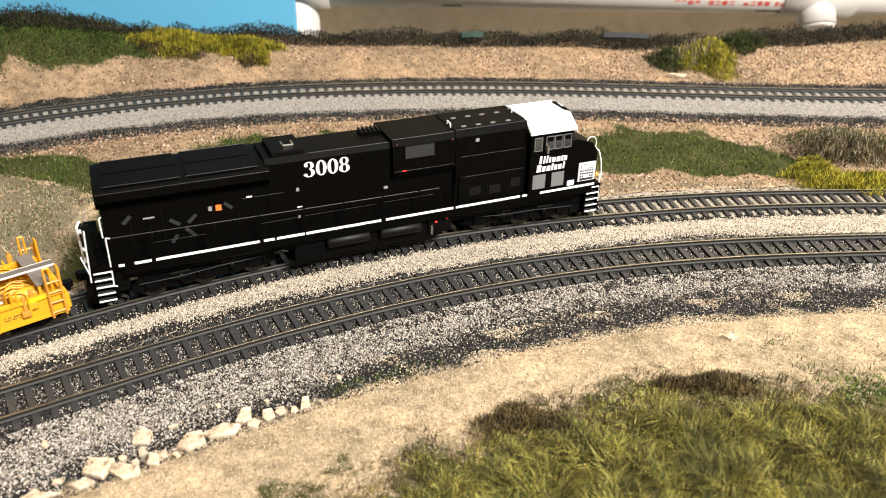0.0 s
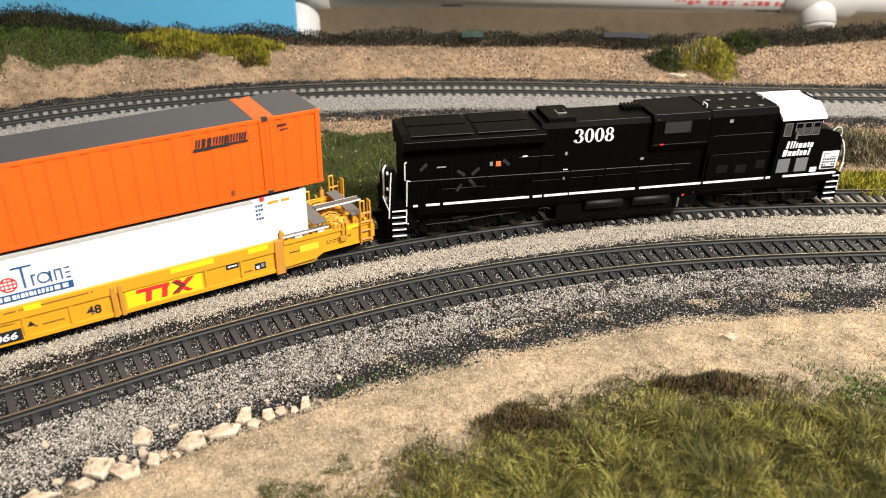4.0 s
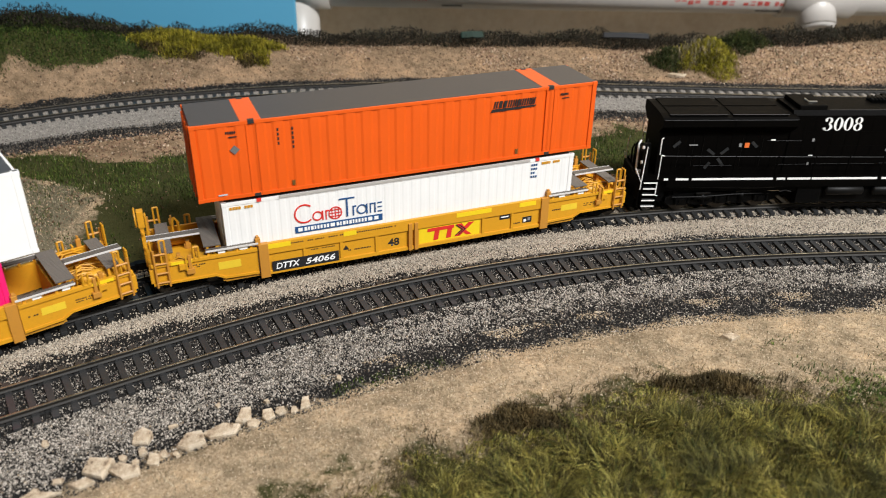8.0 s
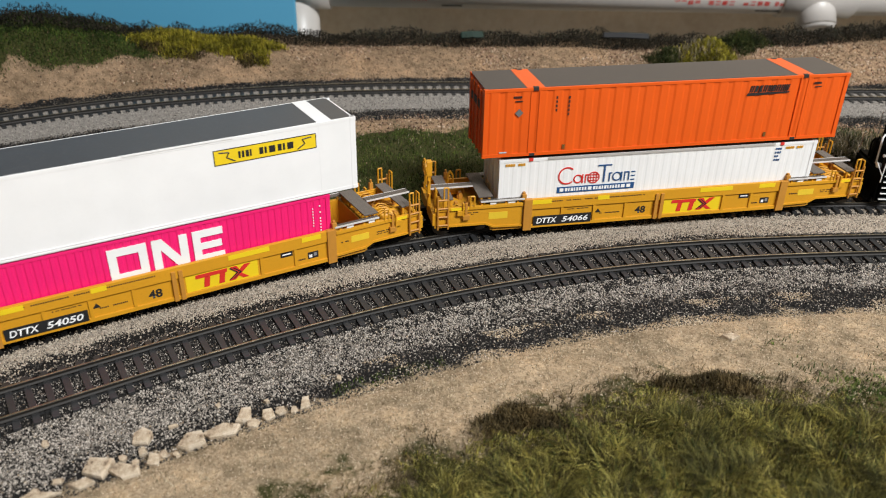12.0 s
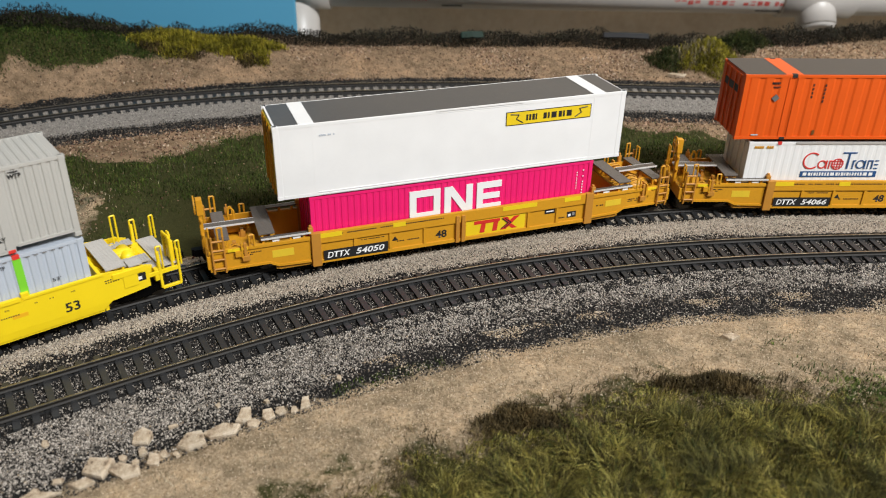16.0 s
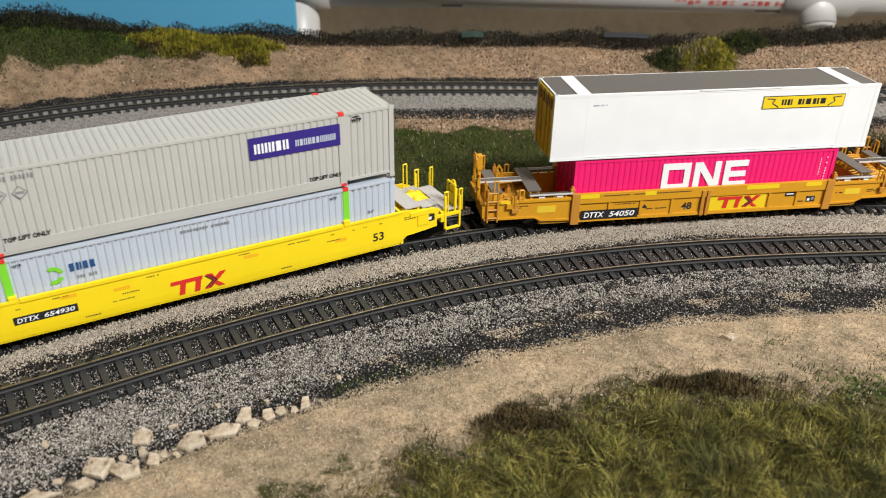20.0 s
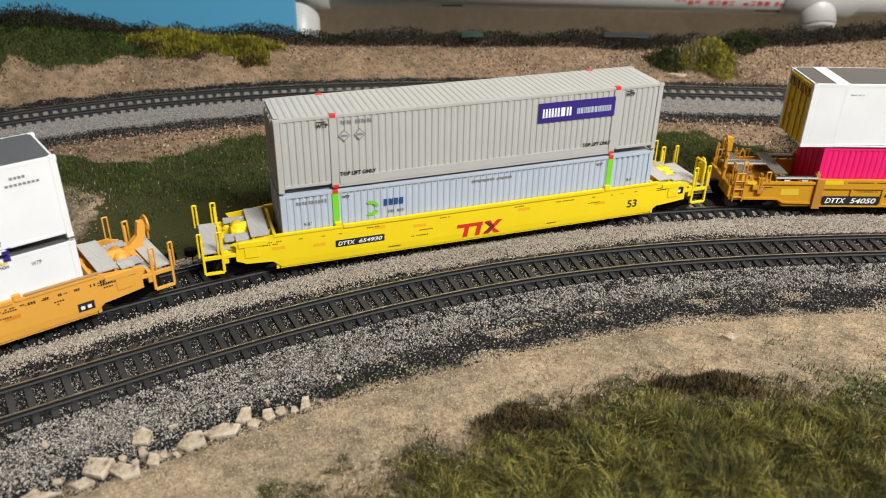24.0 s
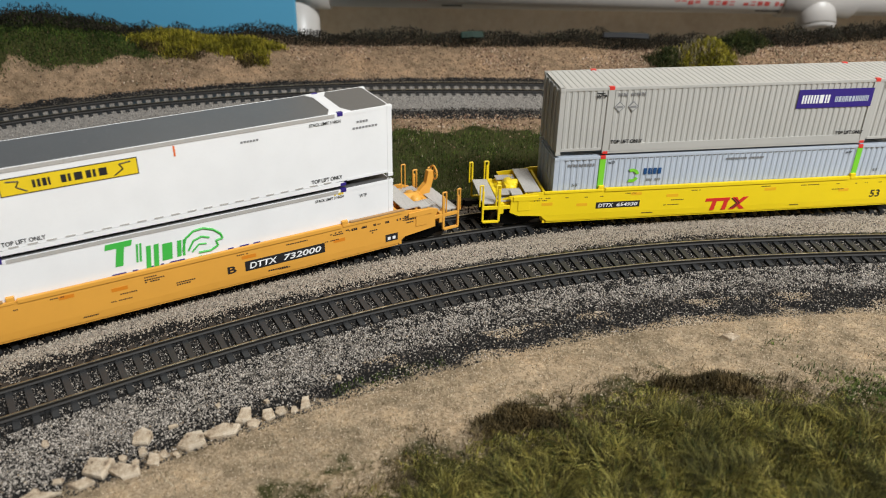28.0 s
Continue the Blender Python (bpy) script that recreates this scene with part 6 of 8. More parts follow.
def white_ribbed_container():
    L, H = 168.0, 35.6
    t = container("white finely ribbed container with a red and navy mark", L, H, "white_old", "roof_grey", 4.3, 0.11, W=29.6, post=2.2)
    y = F + 0.12
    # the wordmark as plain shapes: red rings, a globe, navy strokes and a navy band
    part("logo", disc(-49.6, 25.4, 4.6, y, inner=3.9, start=48, sweep=264), "ink_red", t, "large open red ring")
    part("logo", disc(-43.9, 23.4, 2.3, y, inner=1.7), "ink_red", t, "small red ring")
    part("logo", boxes((-41.9, -41.2, y - 0.14, y, 21.0, 25.6), (-40.3, -39.7, y - 0.14, y, 21.0, 25.6), (-39.7, -38.6, y - 0.14, y, 25.0, 25.6)), "ink_red", t, "thin red bars")
    bm = disc(-35.8, 23.6, 3.1, y, inner=2.6)
    for q in (-1.5, 0, 1.5):
        box(bm, -38.6, -33.0, y - 0.14, y, 23.6 + q - 0.18, 23.6 + q + 0.18)
        box(bm, -35.8 + q - 0.18, -35.8 + q + 0.18, y - 0.14, y, 20.9, 26.3)
    part("globe", bm, "ink_red", t, "small red globe")
    bm = disc(-23.6, 23.4, 2.4, y, inner=1.8)
    for x0, x1, z0, z1 in ((-34.0, -26.8, 29.4, 30.1), (-30.8, -30.0, 20.9, 29.4), (-27.9, -27.2, 20.9, 25.7), (-27.2, -26.2, 25.1, 25.7), (-21.6, -20.9, 20.9, 25.7), (-19.9, -19.3, 20.9, 25.7),
                           (-19.3, -17.7, 25.1, 25.7), (-17.7, -17.1, 20.9, 25.7), (-16.2, -14.2, 20.9, 21.5), (-16.2, -14.2, 23.0, 23.6), (-16.2, -14.2, 25.1, 25.7)):
        box(bm, x0, x1, y - 0.14, y, z0, z1)
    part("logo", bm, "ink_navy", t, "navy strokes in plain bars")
    band = part("band", plate(-54.2, -14.0, 16.4, 19.6, y, 0.12), "ink_navy", t, "navy band")
    part("band_print", strokes(bmesh.new(), -53.0, -15.2, 17.2, 18.9, 13, y - 0.1, 0, 0.16, seed=40), "ink_white", band)
    for x in (-81.0, 66.5):
        part("mark", bars(bmesh.new(), x, x + 10.0, 32.2, 8, y, 1.2, 0.2, seed=8), "gold", t, "orange hazard print")
    for i in range(4):
        part("mark", bars(bmesh.new(), 61.0, 64.6, 32.0 - i * 2.0, 3, y, 1.0, 0.35, seed=i), "ink_navy", t)
    part("roof_edge", boxes((-60, 60, F - 0.25, F + 0.2, H - 0.9, H + 0.1)), "walk_grey", t, "grey top edge")
    part("lift_block", boxes((-69.5, -67.5, F - 0.2, F + 0.6, H - 1.2, H + 0.2)), "red_plastic", t)
    part("lift_block", boxes((63.0, 65.0, F - 0.2, F + 0.6, H - 1.2, H + 0.2)), "red_plastic", t)
    return t


def sign_banner(t, x0, x1, z0, z1):
    """A yellow banner in a dark frame with a plain row of dark blocks and a scroll at each end."""
    y = F + 0.02
    b = part("banner", plate(x0, x1, z0, z1, y, 0.14), "ink_black", t, "yellow banner with a dark frame")
    part("banner_field", plate(x0 + 0.35, x1 - 0.35, z0 + 0.35, z1 - 0.35, y - 0.12, 0.10), "sign_yellow", b)
    m, h = (z0 + z1) / 2, z1 - z0
    bm = bmesh.new()
    strokes(bm, x0 + (x1 - x0) * 0.23, x0 + (x1 - x0) * 0.37, m - 0.22 * h, m + 0.22 * h, 2, y - 0.16, 0, 0.26, seed=3)
    strokes(bm, x0 + (x1 - x0) * 0.43, x0 + (x1 - x0) * 0.79, m - 0.22 * h, m + 0.22 * h, 4, y - 0.16, 0, 0.24, seed=5)
    part("wordmark", bm, "ink_black", b, "dark name in plain blocks")
    for e, x in ((1, x0 + 0.09 * (x1 - x0)), (-1, x1 - 0.09 * (x1 - x0))):
        bm = wire([(x - e * 1.8, y - 0.2, m + 0.32 * h), (x + e * 2.4, y - 0.2, m + 0.25 * h), (x + e * 1.2, y - 0.2, m - 0.05 * h), (x + e * 4.6, y - 0.2, m - 0.36 * h)], 0.28)
        part("scroll", bm, "ink_black", b)


def white_container_48():
    L, H = 167.5, 33.3
    t = container("smooth white container with dark grey roof and yellow doors", L, H, "white", "roof_slate", 7, 0.0, end="sign_yellow", W=29.8, post=2.6, castings="white")
    lift_bands(t, L, H, 29.8, 69.5, 6.6, "white", "")
    sign_banner(t, 21.7, 65.4, 22.4, 28.9)
    part("rail_cover", boxes((-66, 66, F - 0.25, F + 0.2, 0.5, 1.0), (-66, 66, F - 0.25, F + 0.2, 1.5, 1.9)), "white", t)
    part("roof_edge", boxes((-12, 30, F - 0.3, F + 0.4, H - 0.5, H + 0.15)), "white", t)
    part("mark", bars(bmesh.new(), -64.4, -57.6, 27.4, 9, F + 0.02, 0.7, 0.3, seed=9), "blue_grey", t, "faint print")
    bm = bmesh.new()
    for y in (-9.6, -3.6, 3.6, 9.6):
        box(bm, -84.15, -83.7, y - 2.3, y + 2.3, 25.6, 30.0)
    part("door_band", bm, "door_brown", t, "brown band across the top of the yellow doors")
    bm = bmesh.new()
    for y in (-10.2, -6.5, 3.0, 8.6):
        extrude(bm, [(y - 1.2, 26.2), (y, 26.0), (y + 1.4, 29.4), (y + 0.2, 29.6)], "x", -84.3, -84.1)
    for y, z in ((-4.4, 14.5), (5.6, 17.0), (5.6, 9.0)):
        box(bm, -84.25, -83.7, y - 0.7, y + 0.7, z, z + 2.6)
    part("door_print", bm, "gold", t, "gold marks on the yellow doors")
    for x in (-67.0, 67.0):
        part("seam", boxes((x - 0.35, x + 0.35, F + 0.04, F + 0.3, 0.4, H - 0.6)), "white", t)
    return t


def magenta_container():
    L, H = 140.5, 31.5
    t = container("bright magenta ribbed container with large white shapes", L, H, "pink", "pink", 3.0, 0.3, W=28.4, roof_ribs=True)
    y = -14.2
    def fr(x0, x1, z0, z1, th):
        return boxes((x0, x1, y - 0.16, y + 0.4, z0, z0 + th), (x0, x1, y - 0.16, y + 0.4, z1 - th, z1), (x0, x0 + th, y - 0.16, y + 0.4, z0 + th, z1 - th), (x1 - th, x1, y - 0.16, y + 0.4, z0 + th, z1 - th))
    part("logo", fr(-24.3, -9.3, 13.0, 27.6, 3.3), "ink_white", t, "white hollow square")
    part("logo", boxes((-7.3, -4.0, y - 0.16, y + 0.4, 13.0, 27.6), (3.6, 6.9, y - 0.16, y + 0.4, 13.0, 27.6)), "ink_white", t, "white upright bars")
    part("logo", prism([(-7.3, 27.6), (-3.2, 27.6), (6.9, 13.0), (2.8, 13.0)], "y", y - 0.17, y + 0.4), "ink_white", t, "white slanted bar")
    part("logo", boxes((9.0, 12.2, y - 0.16, y + 0.4, 13.0, 27.6), (12.2, 21.6, y - 0.16, y + 0.4, 13.0, 16.2), (12.2, 20.8, y - 0.16, y + 0.4, 18.8, 21.8), (12.2, 21.6, y - 0.16, y + 0.4, 24.4, 27.6)), "ink_white", t, "white comb of three bars")
    for i in range(9):
        part("mark", bars(bmesh.new(), 65.0, 65.7, 14.5 + i * 1.5, 1, y, 0.7, 0.2, seed=i + 50), "ink_white", t)
        if i > 1:
            part("mark", bars(bmesh.new(), 61.7, 62.2, 14.5 + i * 1.4, 1, y, 0.7, 0.2, seed=i + 5), "ink_white", t)
    return t


def grey_container():
    L, H = 185.5, 33.3
    t = container("warm grey corrugated container with a purple-blue sign", L, H, "grey_box", "grey_box", 3.0, 0.38, W=29.8, roof_ribs=True, post=2.4, gap=True)
    lift_bands(t, L, H, 29.8, 68.0, 4, "", "red_plastic")
    y = F
    for x in (-68, 68):
        part("lift_post", boxes((x - 1.6, x + 1.6, F - 0.1, F + 0.9, 0.4, H - 0.5), bevel=0.15), "grey_box", t)
    part("lower_shelf", boxes((-66, 66, F - 0.15, F + 0.8, 1.2, 4.8)), "grey_box", t)
    s = part("sign", plate(27.4, 67.2, 19.6, 29.0, y, 0.16), "ink_blue", t, "purple-blue sign with pale blocks")
    bm = bmesh.new()
    strokes(bm, 29.6, 44.8, 22.0, 26.2, 5, y - 0.12, 0, 0.29, seed=2)
    part("wordmark", bm, "ink_white", s, "white name in plain blocks")
    bm = bmesh.new()
    strokes(bm, 47.2, 65.4, 22.4, 25.2, 10, y - 0.12, 0, 0.17, seed=4)
    part("wordmark", bm, "blue_grey", s, "pale thin name in plain blocks")
    letters("lettering", "TOP LIFT ONLY", "ink_black", t, -65.9, y - 0.06, 5.2, 1.9, 16.2, bold=0.035)
    letters("lettering", "TOP LIFT ONLY", "ink_black", t, 52.0, y - 0.06, 5.2, 1.9, 15.2, bold=0.035)
    letters("lettering", "WTP", "ink_black", t, -75.4, y - 0.06, 28.0, 1.9, 5.2, bold=0.035)
    letters("lettering", "WTP", "ink_black", t, 72.6, y - 0.06, 28.4, 1.8, 4.6, bold=0.035)
    part("mark", boxes((-75, -71, y - 0.12, y + 0.2, 30.4, 30.7), (73, 76.5, y - 0.12, y + 0.2, 30.7, 31.0)), "ink_black", t)
    part("mark", bars(bmesh.new(), -64.5, -50.5, 28.8, 11, y, 1.6, 0.45, seed=77), "ink_grey", t, "grey serial number in plain bars")
    for x in (-63.4, -56.6):
        p = part("placard", poly_plate([(x - 2.7, 23.6), (x, 20.9), (x + 2.7, 23.6), (x, 26.3)], y, 0.12), "ink_grey", t, "diamond placard")
        part("placard_face", poly_plate([(x - 2.1, 23.6), (x, 21.5), (x + 2.1, 23.6), (x, 25.7)], y - 0.1, 0.1), "grey_box", p)
        part("placard_print", boxes((x - 1.5, x + 1.5, y - 0.3, y - 0.1, 23.1, 24.1)), "ink_grey", p)
    return t


def blue_grey_container():
    L, H = 185.5, 33.6
    t = container("pale blue-grey corrugated container with lime green posts", L, H, "blue_grey", "blue_grey", 3.0, 0.36, W=29.8, post=2.4)
    y = F
    for x in (-68.5, 68.5):
        part("green_post", boxes((x - 1.5, x + 1.5, F - 0.12, F + 0.9, 0.4, H - 1.0), bevel=0.15), "ink_lime", t, "lime green upright post")
        part("lift_block", boxes((x - 1.3, x + 1.3, F - 0.25, F + 1.0, H - 1.6, H + 0.2), bevel=0.2), "red_plastic", t)
    # round arrow mark and name in plain shapes
    bm = bmesh.new()
    cx, cz = -52.6, 22.6
    for i in range(20):
        a, b = math.radians(-120 + i * 12), math.radians(-120 + i * 12 + 11)
        if 7 < i < 11:
            continue
        extrude(bm, [(cx + 3.7 * math.cos(a), cz + 3.7 * math.sin(a)), (cx + 3.7 * math.cos(b), cz + 3.7 * math.sin(b)), (cx + 2.1 * math.cos(b), cz + 2.1 * math.sin(b)), (cx + 2.1 * math.cos(a), cz + 2.1 * math.sin(a))], "y", y - 0.14, y)
    part("logo", bm, "ink_lime", t, "green broken ring")
    bm = bmesh.new()
    strokes(bm, -46.8, -36.8, 23.0, 26.2, 4, y, 0, 0.3, seed=9)
    part("wordmark", bm, "ink_navy", t, "blue name in plain rounded blocks")
    part("wordmark", bars(bmesh.new(), -46.8, -37.0, 19.4, 9, y, 1.2, 0.4, seed=31), "ink_grey", t)
    part("mark", bars(bmesh.new(), -86, -72, 28.6, 10, y, 1.4, 0.4, seed=33), "ink_grey", t)
    letters("lettering", "53'", "ink_black", t, -83.2, y, 18.2, 1.5, 3.4)
    letters("lettering", "53'", "ink_black", t, 78.8, y, 18.8, 1.5, 3.2)
    for x in (-65.6, 60.8):
        letters("lettering", "WTP", "ink_black", t, x, y, 29.2, 1.4, 3.4, bold=0.02)
    part("mark", bars(bmesh.new(), -4.0, 19.0, 28.9, 18, y, 1.0, 0.3, seed=34), "ink_grey", t)
    # dark grey bars stand for the shade in the corrugation's open tops
    for x0, x1 in ((-88, -71), (-66, 66), (71, 88)):
        bm = bmesh.new()
        n = int((x1 - x0) / 3.0)
        for i in range(n):
            box(bm, x0 + (i + 0.5) * 3.0 - 0.7, x0 + (i + 0.5) * 3.0 + 0.7, y - 0.02, y + 0.5, H - 2.0, H - 1.45)
        part("rail_perforation", bm, "ink_grey", t, "row of grey bars painted as shade under the top rail")["kind"] = "stuff"
    return t


def white_container_53(banner):
    L, H = 185.5, 33.3
    t = container("smooth white container, grey roof, dashed lower rail" if banner else "smooth white container with a green animal-head mark", L, H, "white", "roof_dark", 7, 0.0, W=29.8, post=2.4, gap=banner)
    lift_bands(t, L, H, 29.8, 68.5, 7.5, "", "ink_blue")
    if banner:
        for e in (-1, 1):
            tie = [(-5.2, -14.6), (5.2, -14.6), (4.2, -12.2), (2.6, -9.0), (2.6, 9.0), (4.2, 12.2), (5.2, 14.6), (-5.2, 14.6), (-4.2, 12.2), (-2.6, 9.0), (-2.6, -9.0), (-4.2, -12.2)]
            part("roof_band", prism([(e * 68.5 + u, v) for u, v in tie], "z", H - 0.4, H + 0.18), "white", t, "white waisted band across the roof")
    y = F + 0.02
    part("top_edge", boxes((-66, 66, F - 0.2, F + 0.3, H - 1.6, H - 0.1)), "walk_grey", t, "dull grey top edge")
    if banner:
        part("lower_shelf", boxes((-66, 66, F - 0.2, F + 0.6, 0.2, 2.0)), "white", t, "white lower rail")
        bm = bmesh.new()
        for i in range(20):
            box(bm, -64 + i * 6.5, -60.5 + i * 6.5, F - 0.22, F + 0.3, 2.6, 3.0)
        part("rail_perforation", bm, "walk_grey", t, "row of dark slots")
        sign_banner(t, -62.0, -14.5, 22.6, 29.4)
        part("tag", boxes((-0.9, -0.2, y - 0.14, y + 0.1, 26.9, 31.2)), "ink_orange", t, "small orange stripe")
        letters("lettering", "TOP LIFT ONLY", "ink_black", t, 54.0, y - 0.05, 3.6, 1.8, 14.2, bold=0.02)
        letters("lettering", "TOP LIFT ONLY", "ink_black", t, -66.0, y - 0.05, 3.6, 1.8, 15, bold=0.02)
        letters("lettering", "STACK LIMIT 3 HIGH", "ink_black", t, 54.6, y - 0.05, 29.2, 1.4, 14.0, bold=0.015)
        part("mark", bars(bmesh.new(), 76, 83, 27.6, 5, y, 1.0, 0.3, seed=12), "ink_grey", t)
        part("mark", bars(bmesh.new(), 74, 86, 25.0, 8, y, 0.9, 0.3, seed=13), "ink_grey", t)
        part("mark", bars(bmesh.new(), 24, 33, 27.4, 7, y, 0.8, 0.3, seed=14), "ink_grey", t)
    else:
        letters("lettering", "STACK LIMIT 3 HIGH", "ink_black", t, 55.0, y - 0.05, 29.4, 1.3, 13.4, bold=0.015)
        letters("lettering", "WTP", "ink_black", t, 76.0, y, 27.6, 1.6, 3.6)
        part("hazard", bars(bmesh.new(), 64, 68.5, 31.0, 5, y, 1.1, 0.2, seed=15), "sign_yellow", t)
        # green name in plain slanted blocks, and the mark beside it as a green outline
        bm = bmesh.new()
        for i, (x, w, z, h) in enumerate(((-32.4, 10.0, 20.4, 10.4), (-21.6, 2.3, 20.4, 8.0), (-18.4, 5.4, 15.2, 11.4), (-12.0, 5.2, 18.6, 7.4), (-5.8, 3.6, 18.8, 7.2))):
            if i == 0:
                extrude(bm, [(x, z + h - 2.4), (x + w, z + h - 2.4), (x + w + 0.7, z + h), (x + 0.7, z + h)], "y", y - 0.14, y)
                extrude(bm, [(x + 2.8, z), (x + 5.8, z), (x + 7.4, z + h - 2.2), (x + 4.4, z + h - 2.2)], "y", y - 0.13, y)
            else:
                strokes(bm, x, x + w * 1.15, z, z + h, 1, y, 0.12, 0.3 if w > 3 else 0.42, seed=i + 20)
        part("wordmark", bm, "ink_green", t, "green name in plain slanted blocks")
        ring = [(-3.2, 21.0), (-1.5, 26.2), (2.0, 28.8), (6.0, 29.2), (10.0, 27.6), (12.8, 25.0), (13.4, 22.8), (10.6, 22.4), (11.2, 20.0), (8.0, 18.4), (3.0, 18.6)]
        part("mark_outline", wire([(a, y - 0.1, b) for a, b in ring], 0.45), "ink_green", t)
        part("mark_outline", wire([(-1.0, y - 0.1, 20.5), (1.5, y - 0.1, 24.5), (5.0, y - 0.1, 25.6), (8.0, y - 0.1, 24.4)], 0.4), "ink_green", t)
        part("mark_outline", wire([(0.5, y - 0.1, 19.6), (3.5, y - 0.1, 22.4), (6.5, y - 0.1, 22.0)], 0.35), "ink_green", t)
        part("swash", wire([(-12, y - 0.1, 16.0), (-4, y - 0.1, 15.2), (4, y - 0.1, 16.6)], 0.45), "ink_green", t)
        bm = bmesh.new()
        for x0, x1 in ((-31.4, -26), (-23.6, -21.6), (-17, -15.4), (-12.6, -11.4), (-9, -3), (15, 17.4), (20, 24), (26, 29)):
            box(bm, x0, x1, y - 0.13, y + 0.1, 14.0, 17.3)
        part("wordmark", bm, "ink_blue", t, "blue lower name partly hidden by the car")
    return t


# ---- the locomotive ----
def numerals(text, x, y, z, w, h, step):
    """Old-style bold figures 0, 3 and 8 with thick sides and thin tops, painted on a side that faces -y."""
    bm = bmesh.new()

    def bow(cx, cz, a, b, ai, bi, t0=0.0, t1=360.0, n=28):
        row = []
        for i in range(n + 1):
            q = math.radians(t0 + (t1 - t0) * i / n)
            c, s = math.cos(q), math.sin(q)
            row.append((bm.verts.new((cx + a * c, y, cz + b * s)), bm.verts.new((cx + ai * c, y, cz + bi * s))))
        for (p0, p1), (q0, q1) in zip(row, row[1:]):
            bm.faces.new((p0, q0, q1, p1))

    for ch in text:
        m = x + w / 2
        if ch == "0":
            bow(m, z + h / 2, w * 0.5, h * 0.5, w * 0.2, h * 0.45)
        elif ch == "8":
            bow(m, z + h * 0.75, w * 0.43, h * 0.25, w * 0.17, h * 0.205)
            bow(m, z + h * 0.27, w * 0.5, h * 0.28, w * 0.2, h * 0.225)
        else:
            bow(m - w * 0.05, z + h * 0.75, w * 0.46, h * 0.25, w * 0.16, h * 0.205, 170, -80)
            bow(m - w * 0.06, z + h * 0.27, w * 0.54, h * 0.27, w * 0.22, h * 0.225, 85, -165)
            for cx, cz in ((m - w * 0.3, z + h * 0.76), (m - w * 0.36, z + h * 0.17)):
                bow(cx, cz, w * 0.15, h * 0.085, 0.001, 0.001, n=14)
        x += step
    return bm


def loco_truck(parent, x):
    bm = bmesh.new()
    for s in (-1, 1):
        extrude(bm, [(-31, 8.8), (-31, 5.4), (-27, 4.0), (-18, 5.0), (-14, 3.6), (-8, 3.6), (-4, 5.0), (4, 5.0), (8, 3.6), (14, 3.6), (18, 5.0), (27, 4.0), (31, 5.4), (31, 8.8), (20, 10.4), (-20, 10.4)], "y", s * 11.4, s * 12.6)
        for c in (-22, 0, 22):
            box(bm, c - 2.6, c + 2.6, s * 12.6 - 0.9, s * 12.6 + 0.9, 4.2, 8.2)
            rod(bm, (c, s * 13.2, 6.1), (c, s * 14.0, 6.1), 1.7, 12)
            rod(bm, (c - 3.4, s * 13.4, 5.0), (c - 3.4, s * 13.4, 8.6), 0.7, 8)
            rod(bm, (c + 3.4, s * 13.4, 5.0), (c + 3.4, s * 13.4, 8.6), 0.7, 8)
        for c in (-11, 11):
            rod(bm, (c, s * 13.0, 5.4), (c, s * 13.0, 10.0), 1.5, 10)
            box(bm, c - 3.6, c + 3.6, s * 13.4 - 0.6, s * 13.4 + 0.6, 9.4, 11.2)
        rod(bm, (-16, s * 13.4, 8.2), (-6, s * 13.4, 8.2), 1.1, 10)
    box(bm, -26, 26, -11, 11, 8.0, 11.0)
    t = part("truck", bm, "under_black", parent, "black three-axle power truck")
    for s in (-1, 1):
        part("brake_rod", wire([(-28, s * 14.0, 9.4), (-12, s * 14.2, 9.0), (6, s * 14.2, 9.6), (26, s * 14.0, 9.2)], 0.3), "tank_black", t)
        # lighter black blocks added for the highlights on the truck frames
        part("spring_cap", boxes((-15, -7, s * 13.9 - 0.3, s * 13.9 + 0.3, 10.6, 11.3), (7, 15, s * 13.9 - 0.3, s * 13.9 + 0.3, 10.6, 11.3)), "loco_glint", t)
    t.matrix_basis = pose(x * MM, 0, 0)
    return t, [wheelset(t, c, 6.1, 6.1) for c in (-22, 0, 22)]


